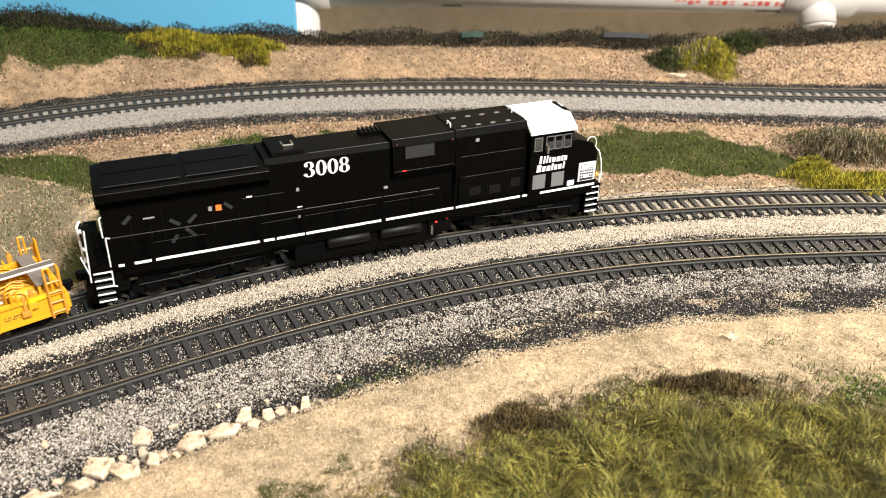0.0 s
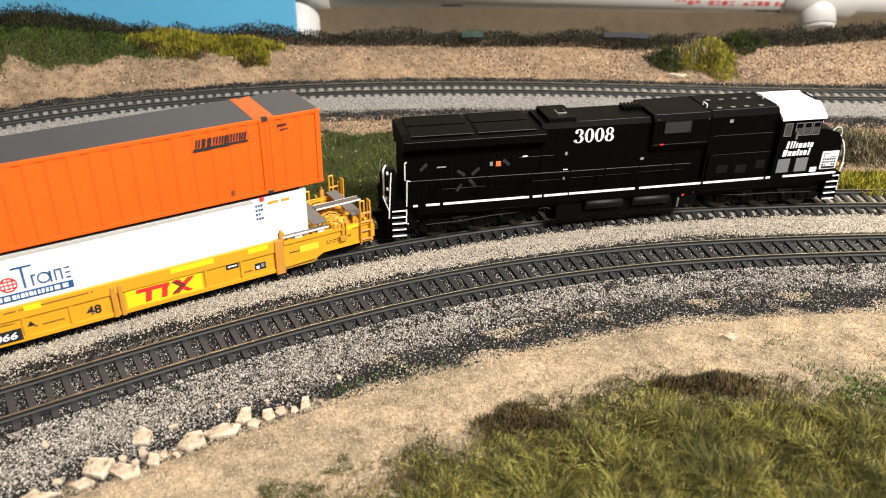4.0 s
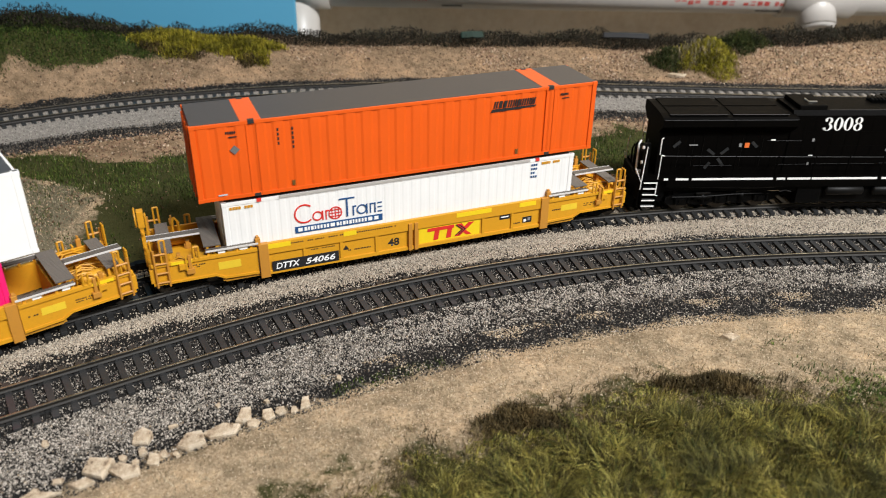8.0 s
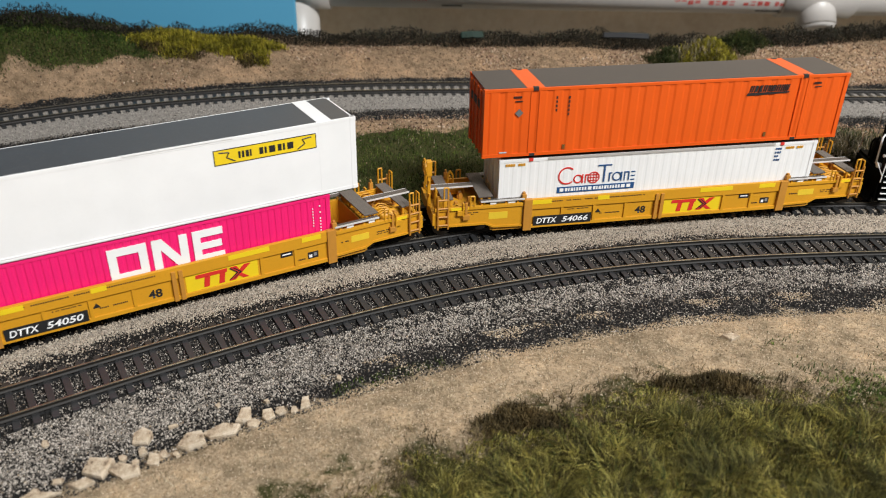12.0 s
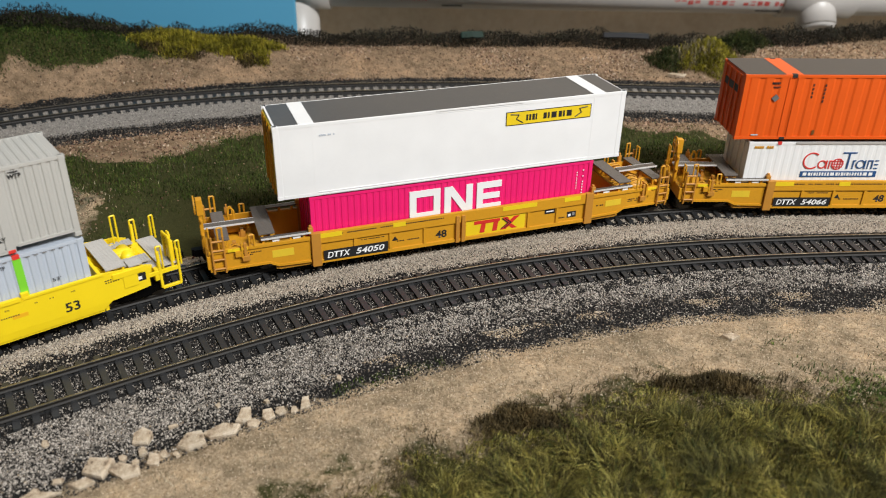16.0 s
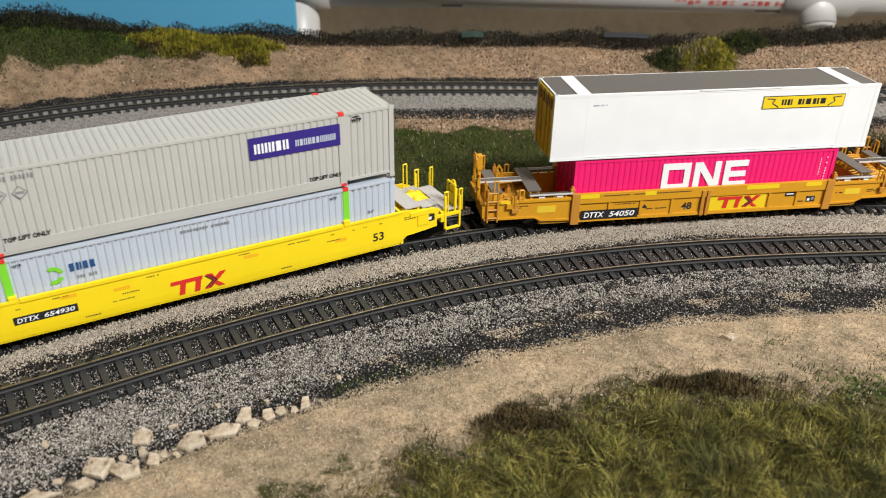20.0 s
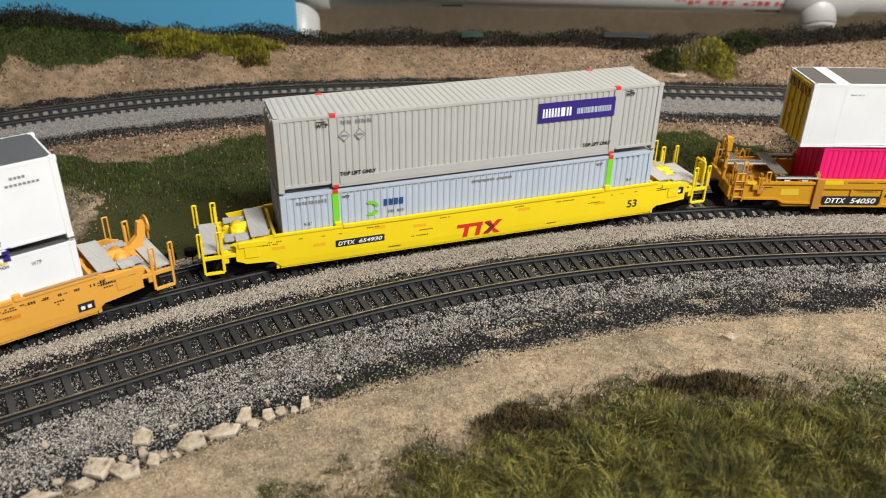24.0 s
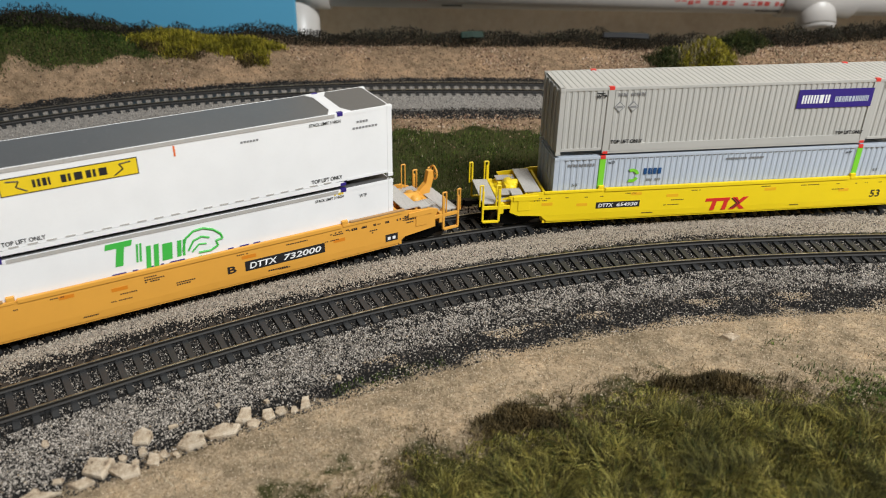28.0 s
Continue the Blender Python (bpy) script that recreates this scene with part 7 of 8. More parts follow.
def locomotive():
    t = thing("locomotive", "black diesel locomotive with white cab roof and white sill stripe", "locomotive")
    B, W = "loco_black", "ink_white"
    part("frame", boxes((-121, 119, -14.5, 14.5, 12.0, 18.6), bevel=0.2), "under_black", t)
    part("deck", boxes((-121, 119.5, -17.2, 17.2, 18.4, 19.8), bevel=0.15), B, t)
    part("sill", boxes((-109, 115, -17.4, -16.6, 15.4, 19.6)), B, t)
    part("sill", boxes((-109, 115, 16.6, 17.4, 15.4, 19.6)), B, t)
    for s in (-1, 1):
        y = s * 17.4
        for x0, x1 in ((-110.8, -108.6), (-104.6, -98.0), (-96.2, -53.5), (-51.5, -47.0), (-32.8, 2.0), (4.4, 38.0), (39.4, 73.6), (75, 77.5), (84.8, 116.0), (-45.8, -33.6)):
            part("stripe", boxes((x0, x1, *sorted((y, y + s * 0.22)), 19.45, 20.55)), W, t, "white sill stripe")
    # long hood, engine bay
    hood = [(-11.2, 19.8), (-11.2, 50.0), (-9.6, 52.2), (9.6, 52.2), (11.2, 50.0), (11.2, 19.8)]
    part("long_hood", prism(hood, "x", -114.0, 6.0), B, t)
    cabinet = [(-11.6, 19.8), (-11.6, 52.0), (-10.0, 54.4), (10.0, 54.4), (11.6, 52.0), (11.6, 19.8)]
    part("engine_hood", prism(cabinet, "x", -47, 42.0), B, t)
    # flared radiator section
    rad = [(-16.2, 47.6), (-16.2, 51.2), (-15.0, 52.3), (-9.0, 52.9), (9.0, 52.9), (15.0, 52.3), (16.2, 51.2), (16.2, 47.6), (11.0, 43.2), (-11.0, 43.2)]
    r = part("radiator_section", prism(rad, "x", -115.0, -46.0), B, t, "flared black radiator section")
    for x0, x1 in ((-111, -82), (-79, -51)):
        for y0, y1 in ((-13.6, -0.8), (0.8, 13.6)):
            p = part("radiator_screen", boxes((x0, x1, y0, y1, 52.5, 53.3), bevel=0.1), "loco_dark", r)
        part("side_screen", boxes((x0 + 1, x1 - 1, -16.4, -16.1, 47.9, 51.0), bevel=0.1), "loco_dark", r)
    part("roof_hatch", prism([(-10.2, 53.6), (-9.4, 56.6), (9.4, 56.6), (10.2, 53.6)], "x", -43.6, -29.4, 0.4), B, t)
    part("exhaust_stack", boxes((-37.4, -32.6, -4.4, 0.8, 56.3, 57.3), bevel=0.3), "silver", t, "silver-rimmed exhaust stack")
    part("exhaust_opening", boxes((-36.9, -33.1, -3.9, 0.3, 57.2, 57.5)), "loco_dark", t)
    bm = bmesh.new()
    for i in range(5):
        rod(bm, (0.5 + i * 2.0, 1.5, 55.3), (0.5 + i * 2.0, 7.5, 55.9), 0.8, 10)
    box(bm, -0.5, 9.5, 2, 7, 54.2, 55.5)
    part("horn", bm, "under_black", t)
    # inverter cabinets behind the cab
    inv = [(-13.8, 19.8), (-13.8, 53.2), (-12.0, 56.4), (12.0, 56.4), (13.8, 53.2), (13.8, 19.8)]
    part("equipment_cabinet", prism([(-11.8, 36.0), (-13.8, 40.0), (-13.8, 53.0), (-12.2, 56.0), (12.2, 56.0), (13.8, 53.0), (13.8, 40.0), (11.8, 36.0)], "x", 9.6, 40.3, 0.2), B, t)
    part("equipment_cabinet", prism(inv, "x", 40.5, 78.0, 0.2), B, t)
    part("walk_recess", boxes((42, 76, -14.6, -13.6, 20, 33.5), bevel=0.3), "loco_dark", t)
    win = part("window_panel", plate(15.6, 29.4, 46.9, 52.6, -13.9, 0.2), "loco_grille", t, "grey intake panel")
    part("panel_frame", boxes((15.2, 15.6, -14.2, -13.8, 46.6, 52.9), (29.4, 29.8, -14.2, -13.8, 46.6, 52.9), (15.6, 29.4, -14.2, -13.8, 52.6, 52.9), (15.6, 29.4, -14.2, -13.8, 46.6, 46.9)), "loco_edge", win)
    for a, b in ((11.6, 54.0), (38.6, 53.0)):
        part("marker_lamp", rod(bmesh.new(), (a, -13.7, b), (a, -14.1, b), 0.36, 10), "rust", t, "tiny red marker lamp")
    part("sticker", plate(14.0, 15.9, 40.8, 41.4, -14.0, 0.22), "ink_red", t, "small red and white sticker")
    for x, w in ((46, 4), (52, 3), (64, 6)):
        part("vent", plate(x, x + w, 45.5, 50.5, -13.8, 0.25), "loco_dark", t)
    for x, z, w, h in ((47.5, 23.5, 6, 4.2), (58, 22.8, 6, 4.4), (69.5, 24.5, 5.0, 4.6)):
        part("vent", plate(x, x + w, z, z + h, -14.6, 0.2), "loco_edge", t)
    # doors, panels and latches along the hood
    for i in range(15):
        x = -106 + i * 7.4
        part("hood_door", plate(x, x + 6.6, 22.0, 43.5, -11.2 if x < -48 else -11.6, 0.16), B, t)
    for i in range(9):
        x = -46 + i * 5.9
        part("hood_door", plate(x, x + 5.3, 36.5, 51.0, -11.6, 0.12), B, t) if not (-33 < x < -8) else None
    part("seam", boxes((-46, 41, -11.85, -11.5, 35.2, 35.7), (43, 77, -14.0, -13.6, 40.2, 40.6)), "loco_dark", t)
    # the grey painted cross on the rear doors
    for x0, z0, x1, z1 in ((-106.3, 35.3, -103.1, 38.4), (-88.2, 34.0, -84.4, 31.2), (-81.0, 31.4, -77.4, 34.6), (-88.4, 23.4, -86.0, 26.8), (-82.2, 29.0, -78.7, 24.8), (-65.6, 37.9, -62.5, 35.0)):
        d = Vector((x1 - x0, 0, z1 - z0)).normalized()
        n = Vector((-d.z, 0, d.x)) * 0.75
        part("cross_stripe", prism([(x0 - n.x, z0 - n.z), (x1 - n.x, z1 - n.z), (x1 + n.x, z1 + n.z), (x0 + n.x, z0 + n.z)], "y", -11.6, -11.3), "loco_grille", t, "faded grey cross stripe")
    for i, ch in enumerate("3008"):
        part("numeral", numerals(ch, -30.4 + i * 5.2, -11.83, 44.0, 4.75, 7.1, 5.2), "ink_white", t, "white serif figure of the road number")
    part("tag", plate(-69.2, -66.8, 34.8, 37.4, -11.4, 0.16), "ink_orange", t, "small orange plate")
    part("tag", plate(-72.2, -70.8, 35.2, 37.2, -11.4, 0.16), "ink_grey", t)
    for x0, x1, z0, z1, mat in ((-98.6, -93.6, 36.0, 37.0, "ink_grey"), (-56.4, -53.4, 38.6, 39.6, "ink_white"), (-34.8, -33.0, 38.0, 40.0, "ink_grey"), (-35.0, -32.2, 30.2, 31.0, "ink_white"), (-34.8, -33.2, 25.0, 26.8, "ink_grey"), (13.6, 16.6, 39.4, 41.6, "ink_grey"), (24.8, 26.6, 39.6, 41.6, "ink_grey"), (5.4, 7.8, 32.6, 34.2, "ink_grey"), (50.0, 52.4, 50.0, 52.0, "ink_grey"), (42.5, 45.0, 22.4, 23.4, "ink_grey")):
        part("sticker", plate(x0 + 0.3, x1 - 0.3, z0 + 0.2, z1 - 0.2, -11.75 if x0 < 40 else -14.0, 0.2), mat, t, "small white sticker")
    # cab
    cabside = [(-16.8, 19.8), (-16.8, 51.0), (-9.0, 56.0), (9.0, 56.0), (16.8, 51.0), (16.8, 19.8)]
    cab = part("cab", prism(cabside, "x", 78.5, 101.5, 0.15), B, t)
    roof = [(-17.3, 50.4), (-17.3, 51.6), (-9.6, 56.9), (9.6, 56.9), (17.3, 51.6), (17.3, 50.4), (16.6, 50.4), (9.2, 55.9), (-9.2, 55.9), (-16.6, 50.4)]
    part("cab_roof", prism(roof, "x", 77.8, 103.0), "white", t, "white cab roof")
    part("number_box", prism([(-8, 51.0), (8, 51.0), (7, 57.0), (-7, 57.0)], "x", 101.5, 104.2), B, t)
    for s in (-1, 1):
        y = s * 16.85
        for x0, x1 in ((80.3, 84.3), (86.6, 90.6), (91.4, 95.4), (96.4, 100.4)):
            w = part("window", boxes((x0, x1, *sorted((y, y + s * 0.12)), 42.2, 48.6)), "glass", cab)
            part("window_frame", boxes((x0 - 0.16, x0 + 0.14, *sorted((y, y + s * 0.25)), 41.9, 48.8), (x1 - 0.14, x1 + 0.16, *sorted((y, y + s * 0.25)), 41.9, 48.8), (x0, x1, *sorted((y, y + s * 0.25)), 48.5, 48.8), (x0, x1, *sorted((y, y + s * 0.25)), 41.9, 42.2)), "louvre" if s < 0 else B, w)
            if x0 > 86:
                part("sun_visor", boxes((x0, x1, *sorted((y + s * 0.05, y + s * 0.2)), 46.2, 48.5)), B, w)
        for x0 in (80.5, 91.0):
            part("vent", boxes((x0, x0 + 7.0, *sorted((y, y + s * 0.15)), 22.0, 29.5)), "louvre" if s < 0 else "loco_dark", cab, "grey louvre panel")
    part("mirror", boxes((86.6, 87.6, -18.4, -16.9, 40.5, 44.5), bevel=0.1), "silver", cab)
    # name on the cab side: two rows of plain white blocks
    bm = bmesh.new()
    for x0, w, z, h in ((83.4, 1.2, 35.2, 3.8), (85.6, 0.8, 35.2, 3.8), (87.2, 0.8, 35.2, 3.8), (88.8, 0.8, 35.2, 2.8), (90.4, 1.9, 35.2, 2.4), (93.0, 1.9, 35.2, 2.4), (95.6, 0.8, 35.2, 2.8), (97.0, 1.6, 35.2, 2.4),
                        (82.2, 2.2, 31.0, 3.5), (85.2, 1.8, 31.0, 2.5), (87.7, 1.9, 31.0, 2.5), (90.3, 1.0, 31.0, 3.3), (92.0, 1.4, 31.0, 2.5), (94.1, 1.8, 31.0, 2.5), (96.8, 0.8, 31.0, 3.7)):
        extrude(bm, [(x0, z), (x0 + w, z), (x0 + w + 0.25 * h * 0.4, z + h), (x0 + 0.25 * h * 0.4, z + h)], "y", -17.05, -16.8)
    part("name", bm, W, cab, "white name in plain slanted blocks")
    # nose
    nose = [(101.5, 19.8), (101.5, 44.0), (108, 43.2), (115.8, 40.6), (118.8, 36.0), (119.4, 19.8)]
    part("nose", prism(nose, "y", -13.6, 13.6, 0.5), B, t)
    part("windshield", prism([(101.4, 42.0), (103.6, 42.4), (102.4, 50.0), (101.4, 50.2)], "y", -14.0, 14.0), "glass", t)
    s = part("sign", plate(108.6, 118.4, 20.6, 30.6, -13.6, 0.18), W, t, "white square sign with dark rows")
    part("sign_print", boxes((109.6, 113.0, -13.95, -13.75, 29.2, 29.7), (109.6, 110.2, -13.95, -13.75, 27.0, 29.7), (113.4, 117.4, -13.95, -13.75, 27.0, 27.6)), "ink_grey", s)
    bm = bmesh.new()
    for i in range(3):
        bars(bm, 109.4, 117.6, 25.6 - i * 1.5, 6, -13.78, 1.0, 0.3, seed=i)
    box(bm, 109.4, 117.4, -13.95, -13.75, 21.0, 22.2)
    part("sign_print", bm, "ink_black", s)
    part("sign", plate(100.2, 104.2, 21.0, 23.8, -16.95, 0.16), "blue_grey", t, "small pale plate")
    # pilot, steps, snowplough
    for way, x in ((1, 119.5), (-1, -121.0)):
        part("pilot", boxes((*sorted((x, x + way * 2.0)), -15.5, 15.5, 4.0, 18.6), bevel=0.3), B, t)
        for s in (-1, 1):
            x0 = x - way * 7.5
            st = part("step_well", boxes((*sorted((x0, x)), *sorted((s * 14.0, s * 14.6)), 4.0, 19.0)), B, t)
            for k in range(5):
                z = 4.4 + k * 3.3
                part("step", boxes((*sorted((x0 + way * 0.4, x - way * 0.2)), *sorted((s * 14.6, s * 17.0)), z, z + 0.4)), "loco_grille", st, "dark step with a white edge")
                part("step_edge", boxes((*sorted((x0 + way * 0.4, x - way * 0.2)), *sorted((s * 16.9, s * 17.25)), z - 0.1, z + 0.5)), W, st)
            for xx in (x0, x):
                part("step_side", boxes((*sorted((xx - 0.3, xx + 0.3)), *sorted((s * 14.2, s * 16.8)), 4.0, 19.2)), B, st)
            if way < 0:
                part("handrail", wire([(-112.0, s * 16.9, 32.6), (-113.6, s * 16.9, 33.0), (-113.8, s * 16.8, 20.0), (-114.0, s * 16.8, 10.8), (-112.8, s * 16.8, 10.4)], 0.27), W, t, "white handrail")
                part("handrail", wire([(-114.5, s * 16.6, 33.2), (-114.6, s * 16.6, 41.6), (-113.6, s * 16.4, 42.2)], 0.27), W, t, "white handrail")
                part("handrail", wire([(-122.2, s * 16.4, 14.0), (-121.4, s * 16.2, 30.0), (-120.9, s * 15.8, 37.2 if s < 0 else 31.0)], 0.27), W, t, "white handrail")
                part("handrail", wire([(-122.2, s * 16.4, 18.0), (-124.4, s * 12.0, 24.0)], 0.24), W, t, "white handrail")
            else:
                part("handrail", wire([(120.3, s * 16.4, 9.0), (119.5, s * 16.4, 23.6), (120.8, s * 16.2, 24.4)], 0.25), W, t, "white handrail")
        part("plow", prism([(x + way * 1.6, 2.0), (x + way * 4.6, 2.0), (x + way * 1.8, 7.5)], "y", -13, 13), B, t)
        hose = bmesh.new()
        for y in (-5, -3.4, 4.2, 6):
            wire([(x + way * 2.2, y, 12), (x + way * 3.4, y, 9), (x + way * 3.2, y, 6)], 0.4, 6, hose)
        part("air_hose", hose, "under_black", t)
        part("lamp", rod(bmesh.new(), (x + way * 0.5, -10.5, 21.5), (x + way * 2.4, -10.5, 21.5), 1.3, 14), "amber" if way > 0 else W, t, "small end lamp")
        coupler(t, x + way * 3.0, way)
    part("brake_box", boxes((-121.5, -116.5, -8, 4, 19.8, 32), bevel=0.4), B, t)
    for y, z in ((-13.4, 36.0), (-13.4, 28.0)):
        part("end_lamp", rod(bmesh.new(), (-122.8, y, z), (-121.6, y, z), 0.9, 12), W, t, "small round white end lamp")
    part("end_bracket", boxes((-121.8, -119.0, -14.6, -12.2, 19.8, 38.4), bevel=0.2), "under_black", t)
    part("whip_aerial", wire([(-120.8, -13.4, 38.0), (-120.6, -13.4, 40.4)], 0.2), "loco_glint", t, "thin dark upright rod")
    for i, y in enumerate((-9, -4, 1)):
        part("cut_lever", wire([(-123.4, y, 22), (-123.6, y, 36 - 3 * i), (-122.2, y + 1, 38 - 3 * i)], 0.5), B if i else W, t)
    # side handrails on stanchions, the rails' glint put into a lighter black
    for s in (-1, 1):
        part("handrail", wire([(-112.2, s * 16.9, 32.6), (-40, s * 16.9, 31.8), (31, s * 16.9, 31.2)], 0.2), "loco_glint", t)
        for x in (-97.0, -75.0, -52.5, -33.0, -15.0, 3.2, 21.0, 38.7):
            part("stanchion", boxes((x - 0.35, x + 0.35, s * 16.9 - 0.3, s * 16.9 + 0.3, 19.6, 32.3)), B, t)
    for x, y, z in ((76.4, 1.0, 56.2), (40.4, -7.0, 56.2), (103.4, -1.0, 55.4)):
        part("grab_iron", wire([(x, y, z), (x, y, z + 1.8), (x + 0.3, y + 4.4, z + 1.8), (x + 0.3, y + 4.4, z)], 0.3), W, t, "white grab iron")
    part("nose_rail", wire([(104.5, 0, 44.0), (105, 0, 46.6), (107.5, 0, 46.4), (108, 0, 44.4), (110.5, -1.0, 46.0), (113.0, -1.4, 45.0), (114, -1.6, 42.0)], 0.2), W, t, "white grab iron")
    part("nose_rail", wire([(112.5, -12.4, 41.6), (114.2, -12.4, 43.4), (117.0, -12.2, 43.0), (118.6, -12.0, 40.5), (118.4, -12.0, 38.0), (113.6, -12.6, 38.0)], 0.2), W, t, "white grab iron")
    part("front_rail", wire([(121.0, -13.8, 17.0), (122.6, -13.6, 22.0), (121.8, -13.2, 30.0), (121.2, -11.6, 34.5), (120.4, -9.0, 36.0)], 0.26), W, t, "white bent front handrail")
    for x in (45, 52.5, 60, 68):
        for y in (-9, 3):
            part("lift_lug", boxes((x, x + 2.4, y - 0.6, y + 0.6, 56.3, 56.8)), "louvre", t)
    # underframe: fuel tank, air cylinders, boxes
    for a, b in ((103.5, 118.5), (-119.5, -108.0)):
        part("end_platform_box", boxes((a, b, -13.2, 13.2, 5.6, 14.0), (a + 1.5, b - 1.5, -14.0, 14.0, 9.0, 13.0), bevel=0.3), "under_black", t, "black boxes under the end platform")
    part("fuel_tank", prism([(-14.8, 5.6), (-12.0, 3.6), (12.0, 3.6), (14.8, 5.6), (14.8, 13.0), (-14.8, 13.0)], "x", -38, 32, 0.4), "under_black", t)
    for s in (-1, 1):
        for x0, x1 in ((-22.5, -4.0), (2.8, 21.5)):
            part("air_reservoir", tank((x0, s * 15.6, 12.6), (x1, s * 15.6, 12.6), 2.7), "tank_black", t)
    part("battery_box", boxes((-38, -25, -15.6, -14.0, 5.0, 16.5), bevel=0.3), "under_black", t)
    part("equipment_box", boxes((26, 38, -15.8, -13.5, 7.5, 16.0), bevel=0.3), "under_black", t)
    for x, z in ((30.0, 13.5), (35.6, 14.6)):
        part("lamp", rod(bmesh.new(), (x, -16.2, z), (x, -15.6, z), 0.65, 12), "red_plastic", t, "small red knob")
    part("filler", wire([(28.0, -15.9, 7.0), (28.0, -15.9, 12.0)], 0.5), "silver", t)
    part("sticker", plate(-71, -69, 13.0, 15.0, -14.2, 0.2), "ink_orange", t)
    part("sticker", plate(74, 76, 12.5, 14.5, -14.2, 0.2), "ink_orange", t)
    part("pipe", wire([(-100, -14.2, 14.2), (-60, -14.4, 13.6), (-45, -14.4, 14.4)], 0.45), "loco_glint", t)
    part("pipe", wire([(40, -14.4, 14.2), (75, -14.2, 13.8), (104, -14.2, 15.0)], 0.45), "loco_glint", t)
    # glints painted as thin lighter black lines: roof hatches, walkway kerbs, door heads
    for x0, x1 in ((-111.5, -81.5), (-79.5, -50.5)):
        part("hatch_glint", wire([(x0, -13.8, 53.35), (x1, -13.8, 53.35)], 0.16), "loco_edge", r)
        part("hatch_glint", wire([(x0, 13.8, 53.35), (x1, 13.8, 53.35)], 0.16), "loco_edge", r)
    part("roof_edge", wire([(-114.4, -16.1, 51.3), (-46.4, -16.1, 51.3)], 0.14), "loco_edge", r)
    part("roof_edge", wire([(-28, -10.0, 54.4), (8.8, -10.0, 54.4)], 0.14), "loco_edge", t)
    part("roof_edge", wire([(10.2, -12.2, 56.0), (39.8, -12.2, 56.0)], 0.16), "loco_edge", t)
    part("roof_edge", wire([(41.0, -12.1, 56.4), (77.4, -12.1, 56.4)], 0.16), "loco_edge", t)
    for x0, x1, z in ((-96, -74, 25.0), (-51, -34, 25.6), (-32, 2, 25.8), (4.4, 30, 26.0), (44, 76, 33.6), (43, 76, 43.6), (-58, -40, 38.6), (10.6, 39.4, 41.0)):
        y = -14.75 if x0 > 40 and z < 40 else -14.0 if x0 > 40 or (x0 > 10 and z > 40) else -11.75
        part("panel_glint", wire([(x0, y, z), (x1, y, z)], 0.11), "loco_edge", t)
    for x in (46.0, 57.0, 68.0):
        part("panel_glint", wire([(x, -14.75, 20.4), (x, -14.75, 33.4)], 0.12), "loco_edge", t)
    for x in (-103.5, -96.0, -91.0, -70.5, -60.0):
        part("door_glint", wire([(x, -11.45, 24.0), (x, -11.45, 40.0)], 0.10), "loco_edge", t)
    for x in (-52.5, -33.0, 3.2, 38.7):
        part("tread_lamp", boxes((x - 0.9, x + 0.9, -15.2, -14.4, 14.6, 15.6)), "louvre", t)
    part("pipe", wire([(-47, -14.8, 11.4), (-44, -15.0, 12.4), (-41, -15.0, 11.4)], 0.3), "loco_edge", t, "dark valve piping")
    trucks = [loco_truck(t, x) for x in (-78, 80)]
    return t, trucks


# ---- the train, in its order from the front ----
LOCO = locomotive()
CARS = [well_car_48("54066", 1), well_car_48("54050", 2), well_car_53("yellow", "654930", "53", 3), well_car_53("amber", "732000", "B", 4, True)]
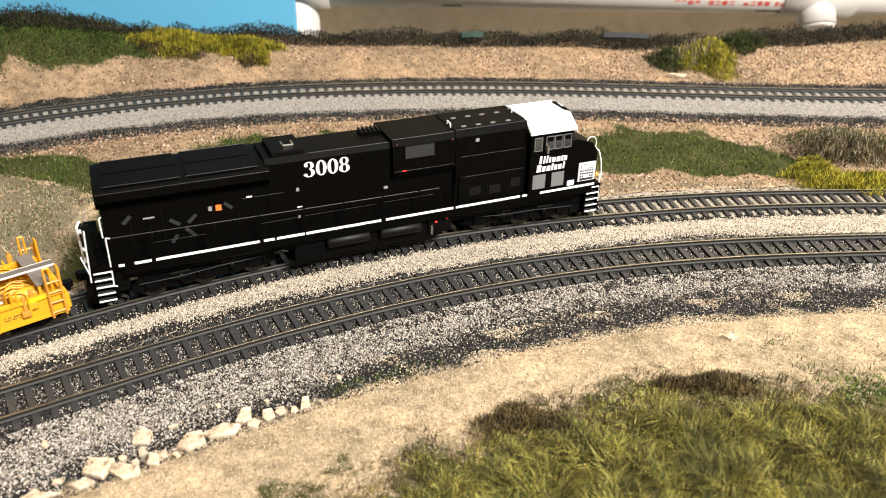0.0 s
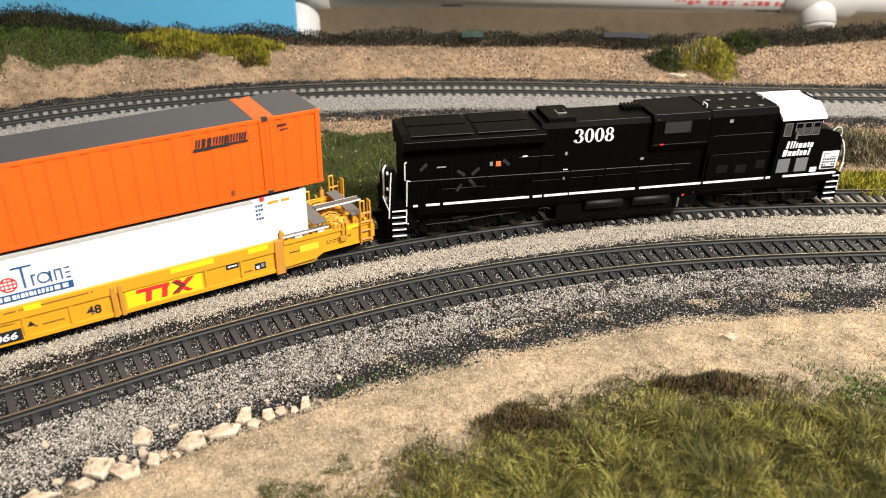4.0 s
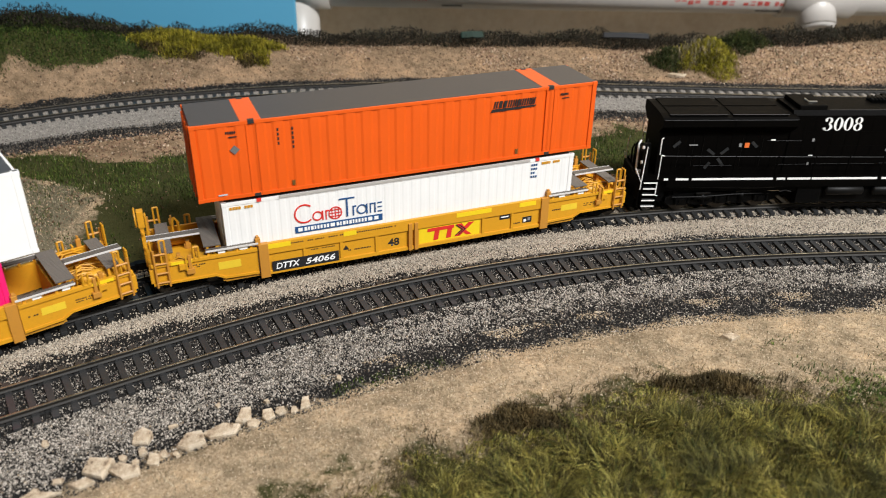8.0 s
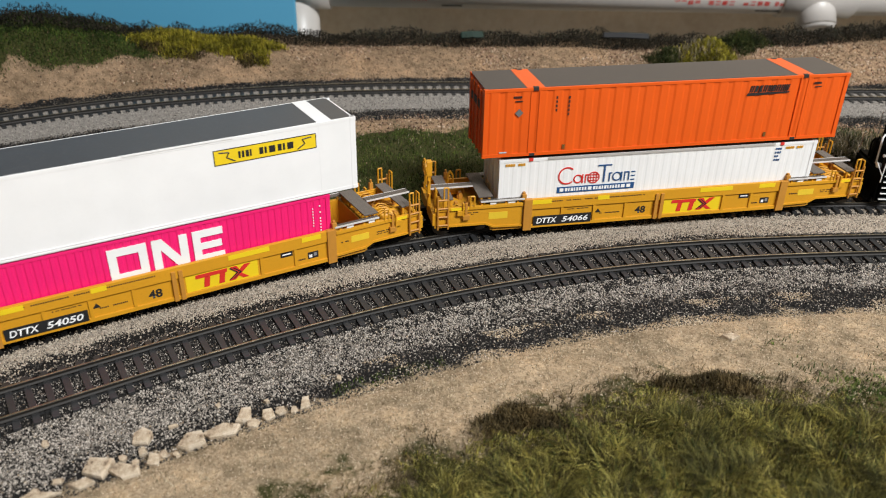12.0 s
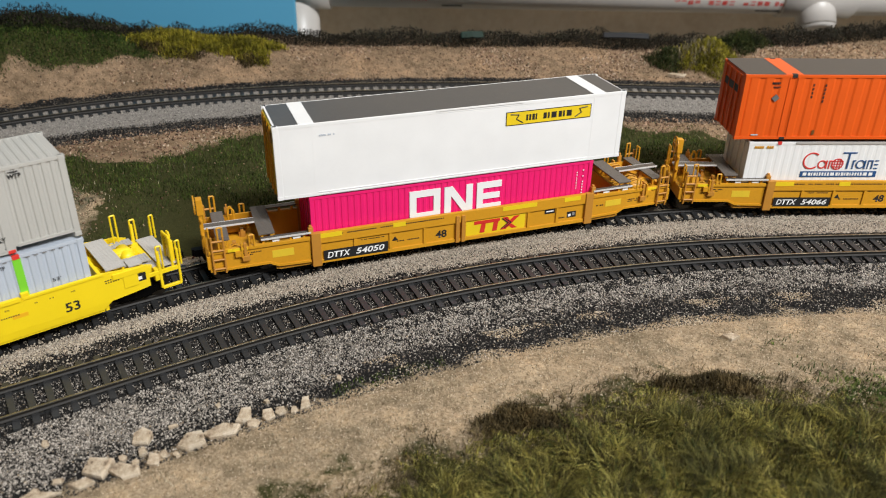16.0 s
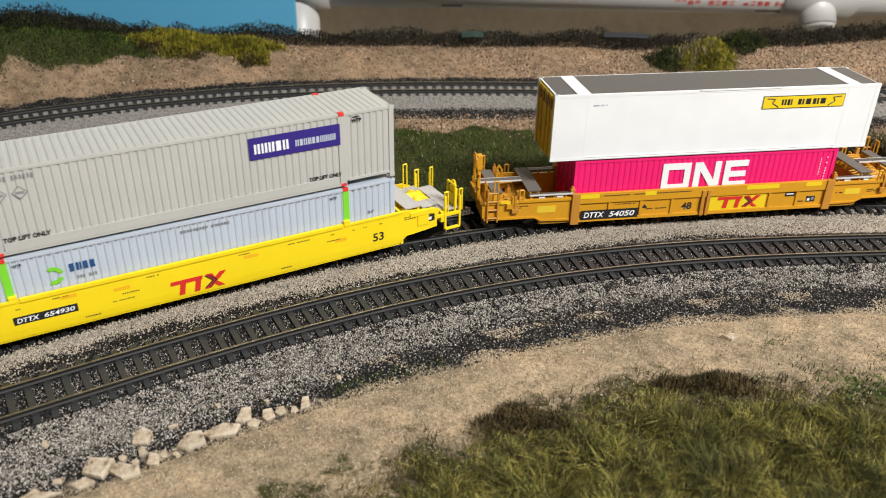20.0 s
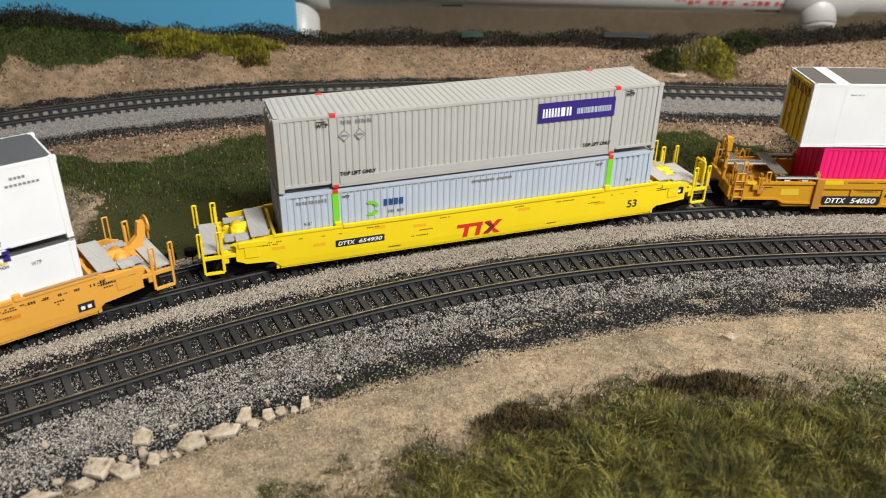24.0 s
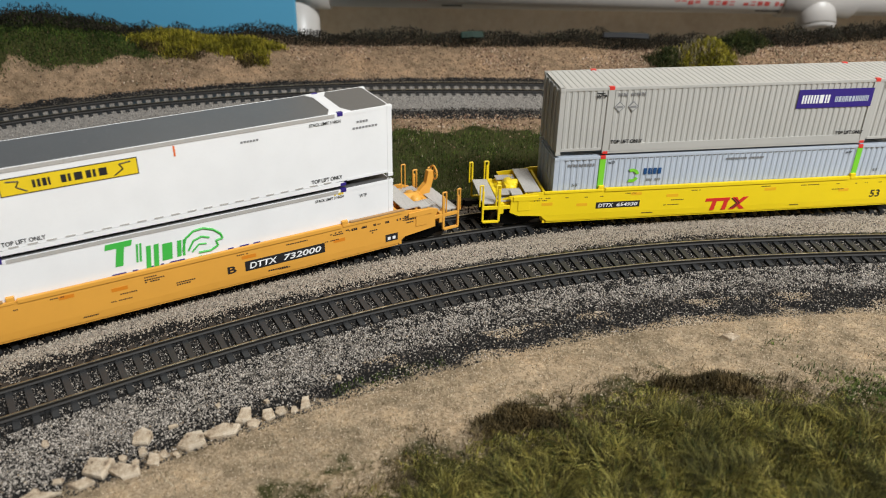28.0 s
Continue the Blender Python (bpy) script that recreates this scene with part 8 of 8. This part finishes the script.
# container, car it rides on, height of its floor
LOADS = [(white_ribbed_container(), 1, 3.9), (orange_container(), 1, 41.0),
         (magenta_container(), 2, 3.9), (white_container_48(), 2, 36.0),
         (blue_grey_container(), 3, 4.2), (grey_container(), 3, 39.0),
         (white_container_53(False), 4, 4.2), (white_container_53(True), 4, 39.2)]

# where the middle of the locomotive is along the track at each second, and how far each vehicle's middle lies behind it
RUN = [-42.2, -8.4, 25.3, 58.7, 92.6, 126.7, 160.4, 193.7, 227.5, 261.0, 294.3, 327.5, 360.7, 394.3, 428.1, 461.8, 495.4, 529.4, 563.2, 596.7, 630.3, 664.4, 698.3, 732.2, 766.4, 800.5, 834.7, 869.0, 903.3]
BEHIND = [0.0, 252.4, 495.8, 756.8, 1030.7]
HALF = [79.0, 102.0, 102.0, 110.0, 110.0]


def run(t):
    return float(np.interp(t, np.arange(29), RUN))


def vehicle_pose(k, t):
    """The place of vehicle k at t seconds: it stands on the track on its two trucks."""
    s = run(t) - BEHIND[k]
    x0, y0, _ = (float(v) for v in on_track(TRAIN, s - HALF[k]))
    x1, y1, _ = (float(v) for v in on_track(TRAIN, s + HALF[k]))
    return pose((x0 + x1) / 2 * MM, (y0 + y1) / 2 * MM, 0, 0, 0, math.degrees(math.atan2(y1 - y0, x1 - x0)))


def motions():
    seconds = [float(k) for k in range(29)]
    for k, (car, trucks) in enumerate([LOCO] + CARS):
        walk(car, [(t, vehicle_pose(k, t)) for t in seconds])
        for way, (truck, axles) in zip((-1, 1), trucks):
            base = truck.matrix_basis.translation.copy()
            rows = []
            for t in seconds:
                s = run(t) - BEHIND[k] + way * HALF[k]
                yaw = float(on_track(TRAIN, s)[2]) - vehicle_pose(k, t).to_euler().z
                rows.append((t, pose(base.x, 0, 0, 0, 0, math.degrees(yaw))))
            walk(truck, rows)
            for axle in axles:
                r = axle.matrix_basis.translation.z / MM
                place = axle.matrix_basis.translation.copy()
                steps = [i * 0.2 for i in range(141)]
                walk(axle, [(t, Matrix.Translation(place) @ pose(0, 0, 0, 0, math.degrees((run(t) - run(0)) / r), 0)) for t in steps])
    for box_, k, z in LOADS:
        walk(box_, [(t, vehicle_pose(k, t) @ pose(0, 0, z * MM)) for t in seconds])


motions()
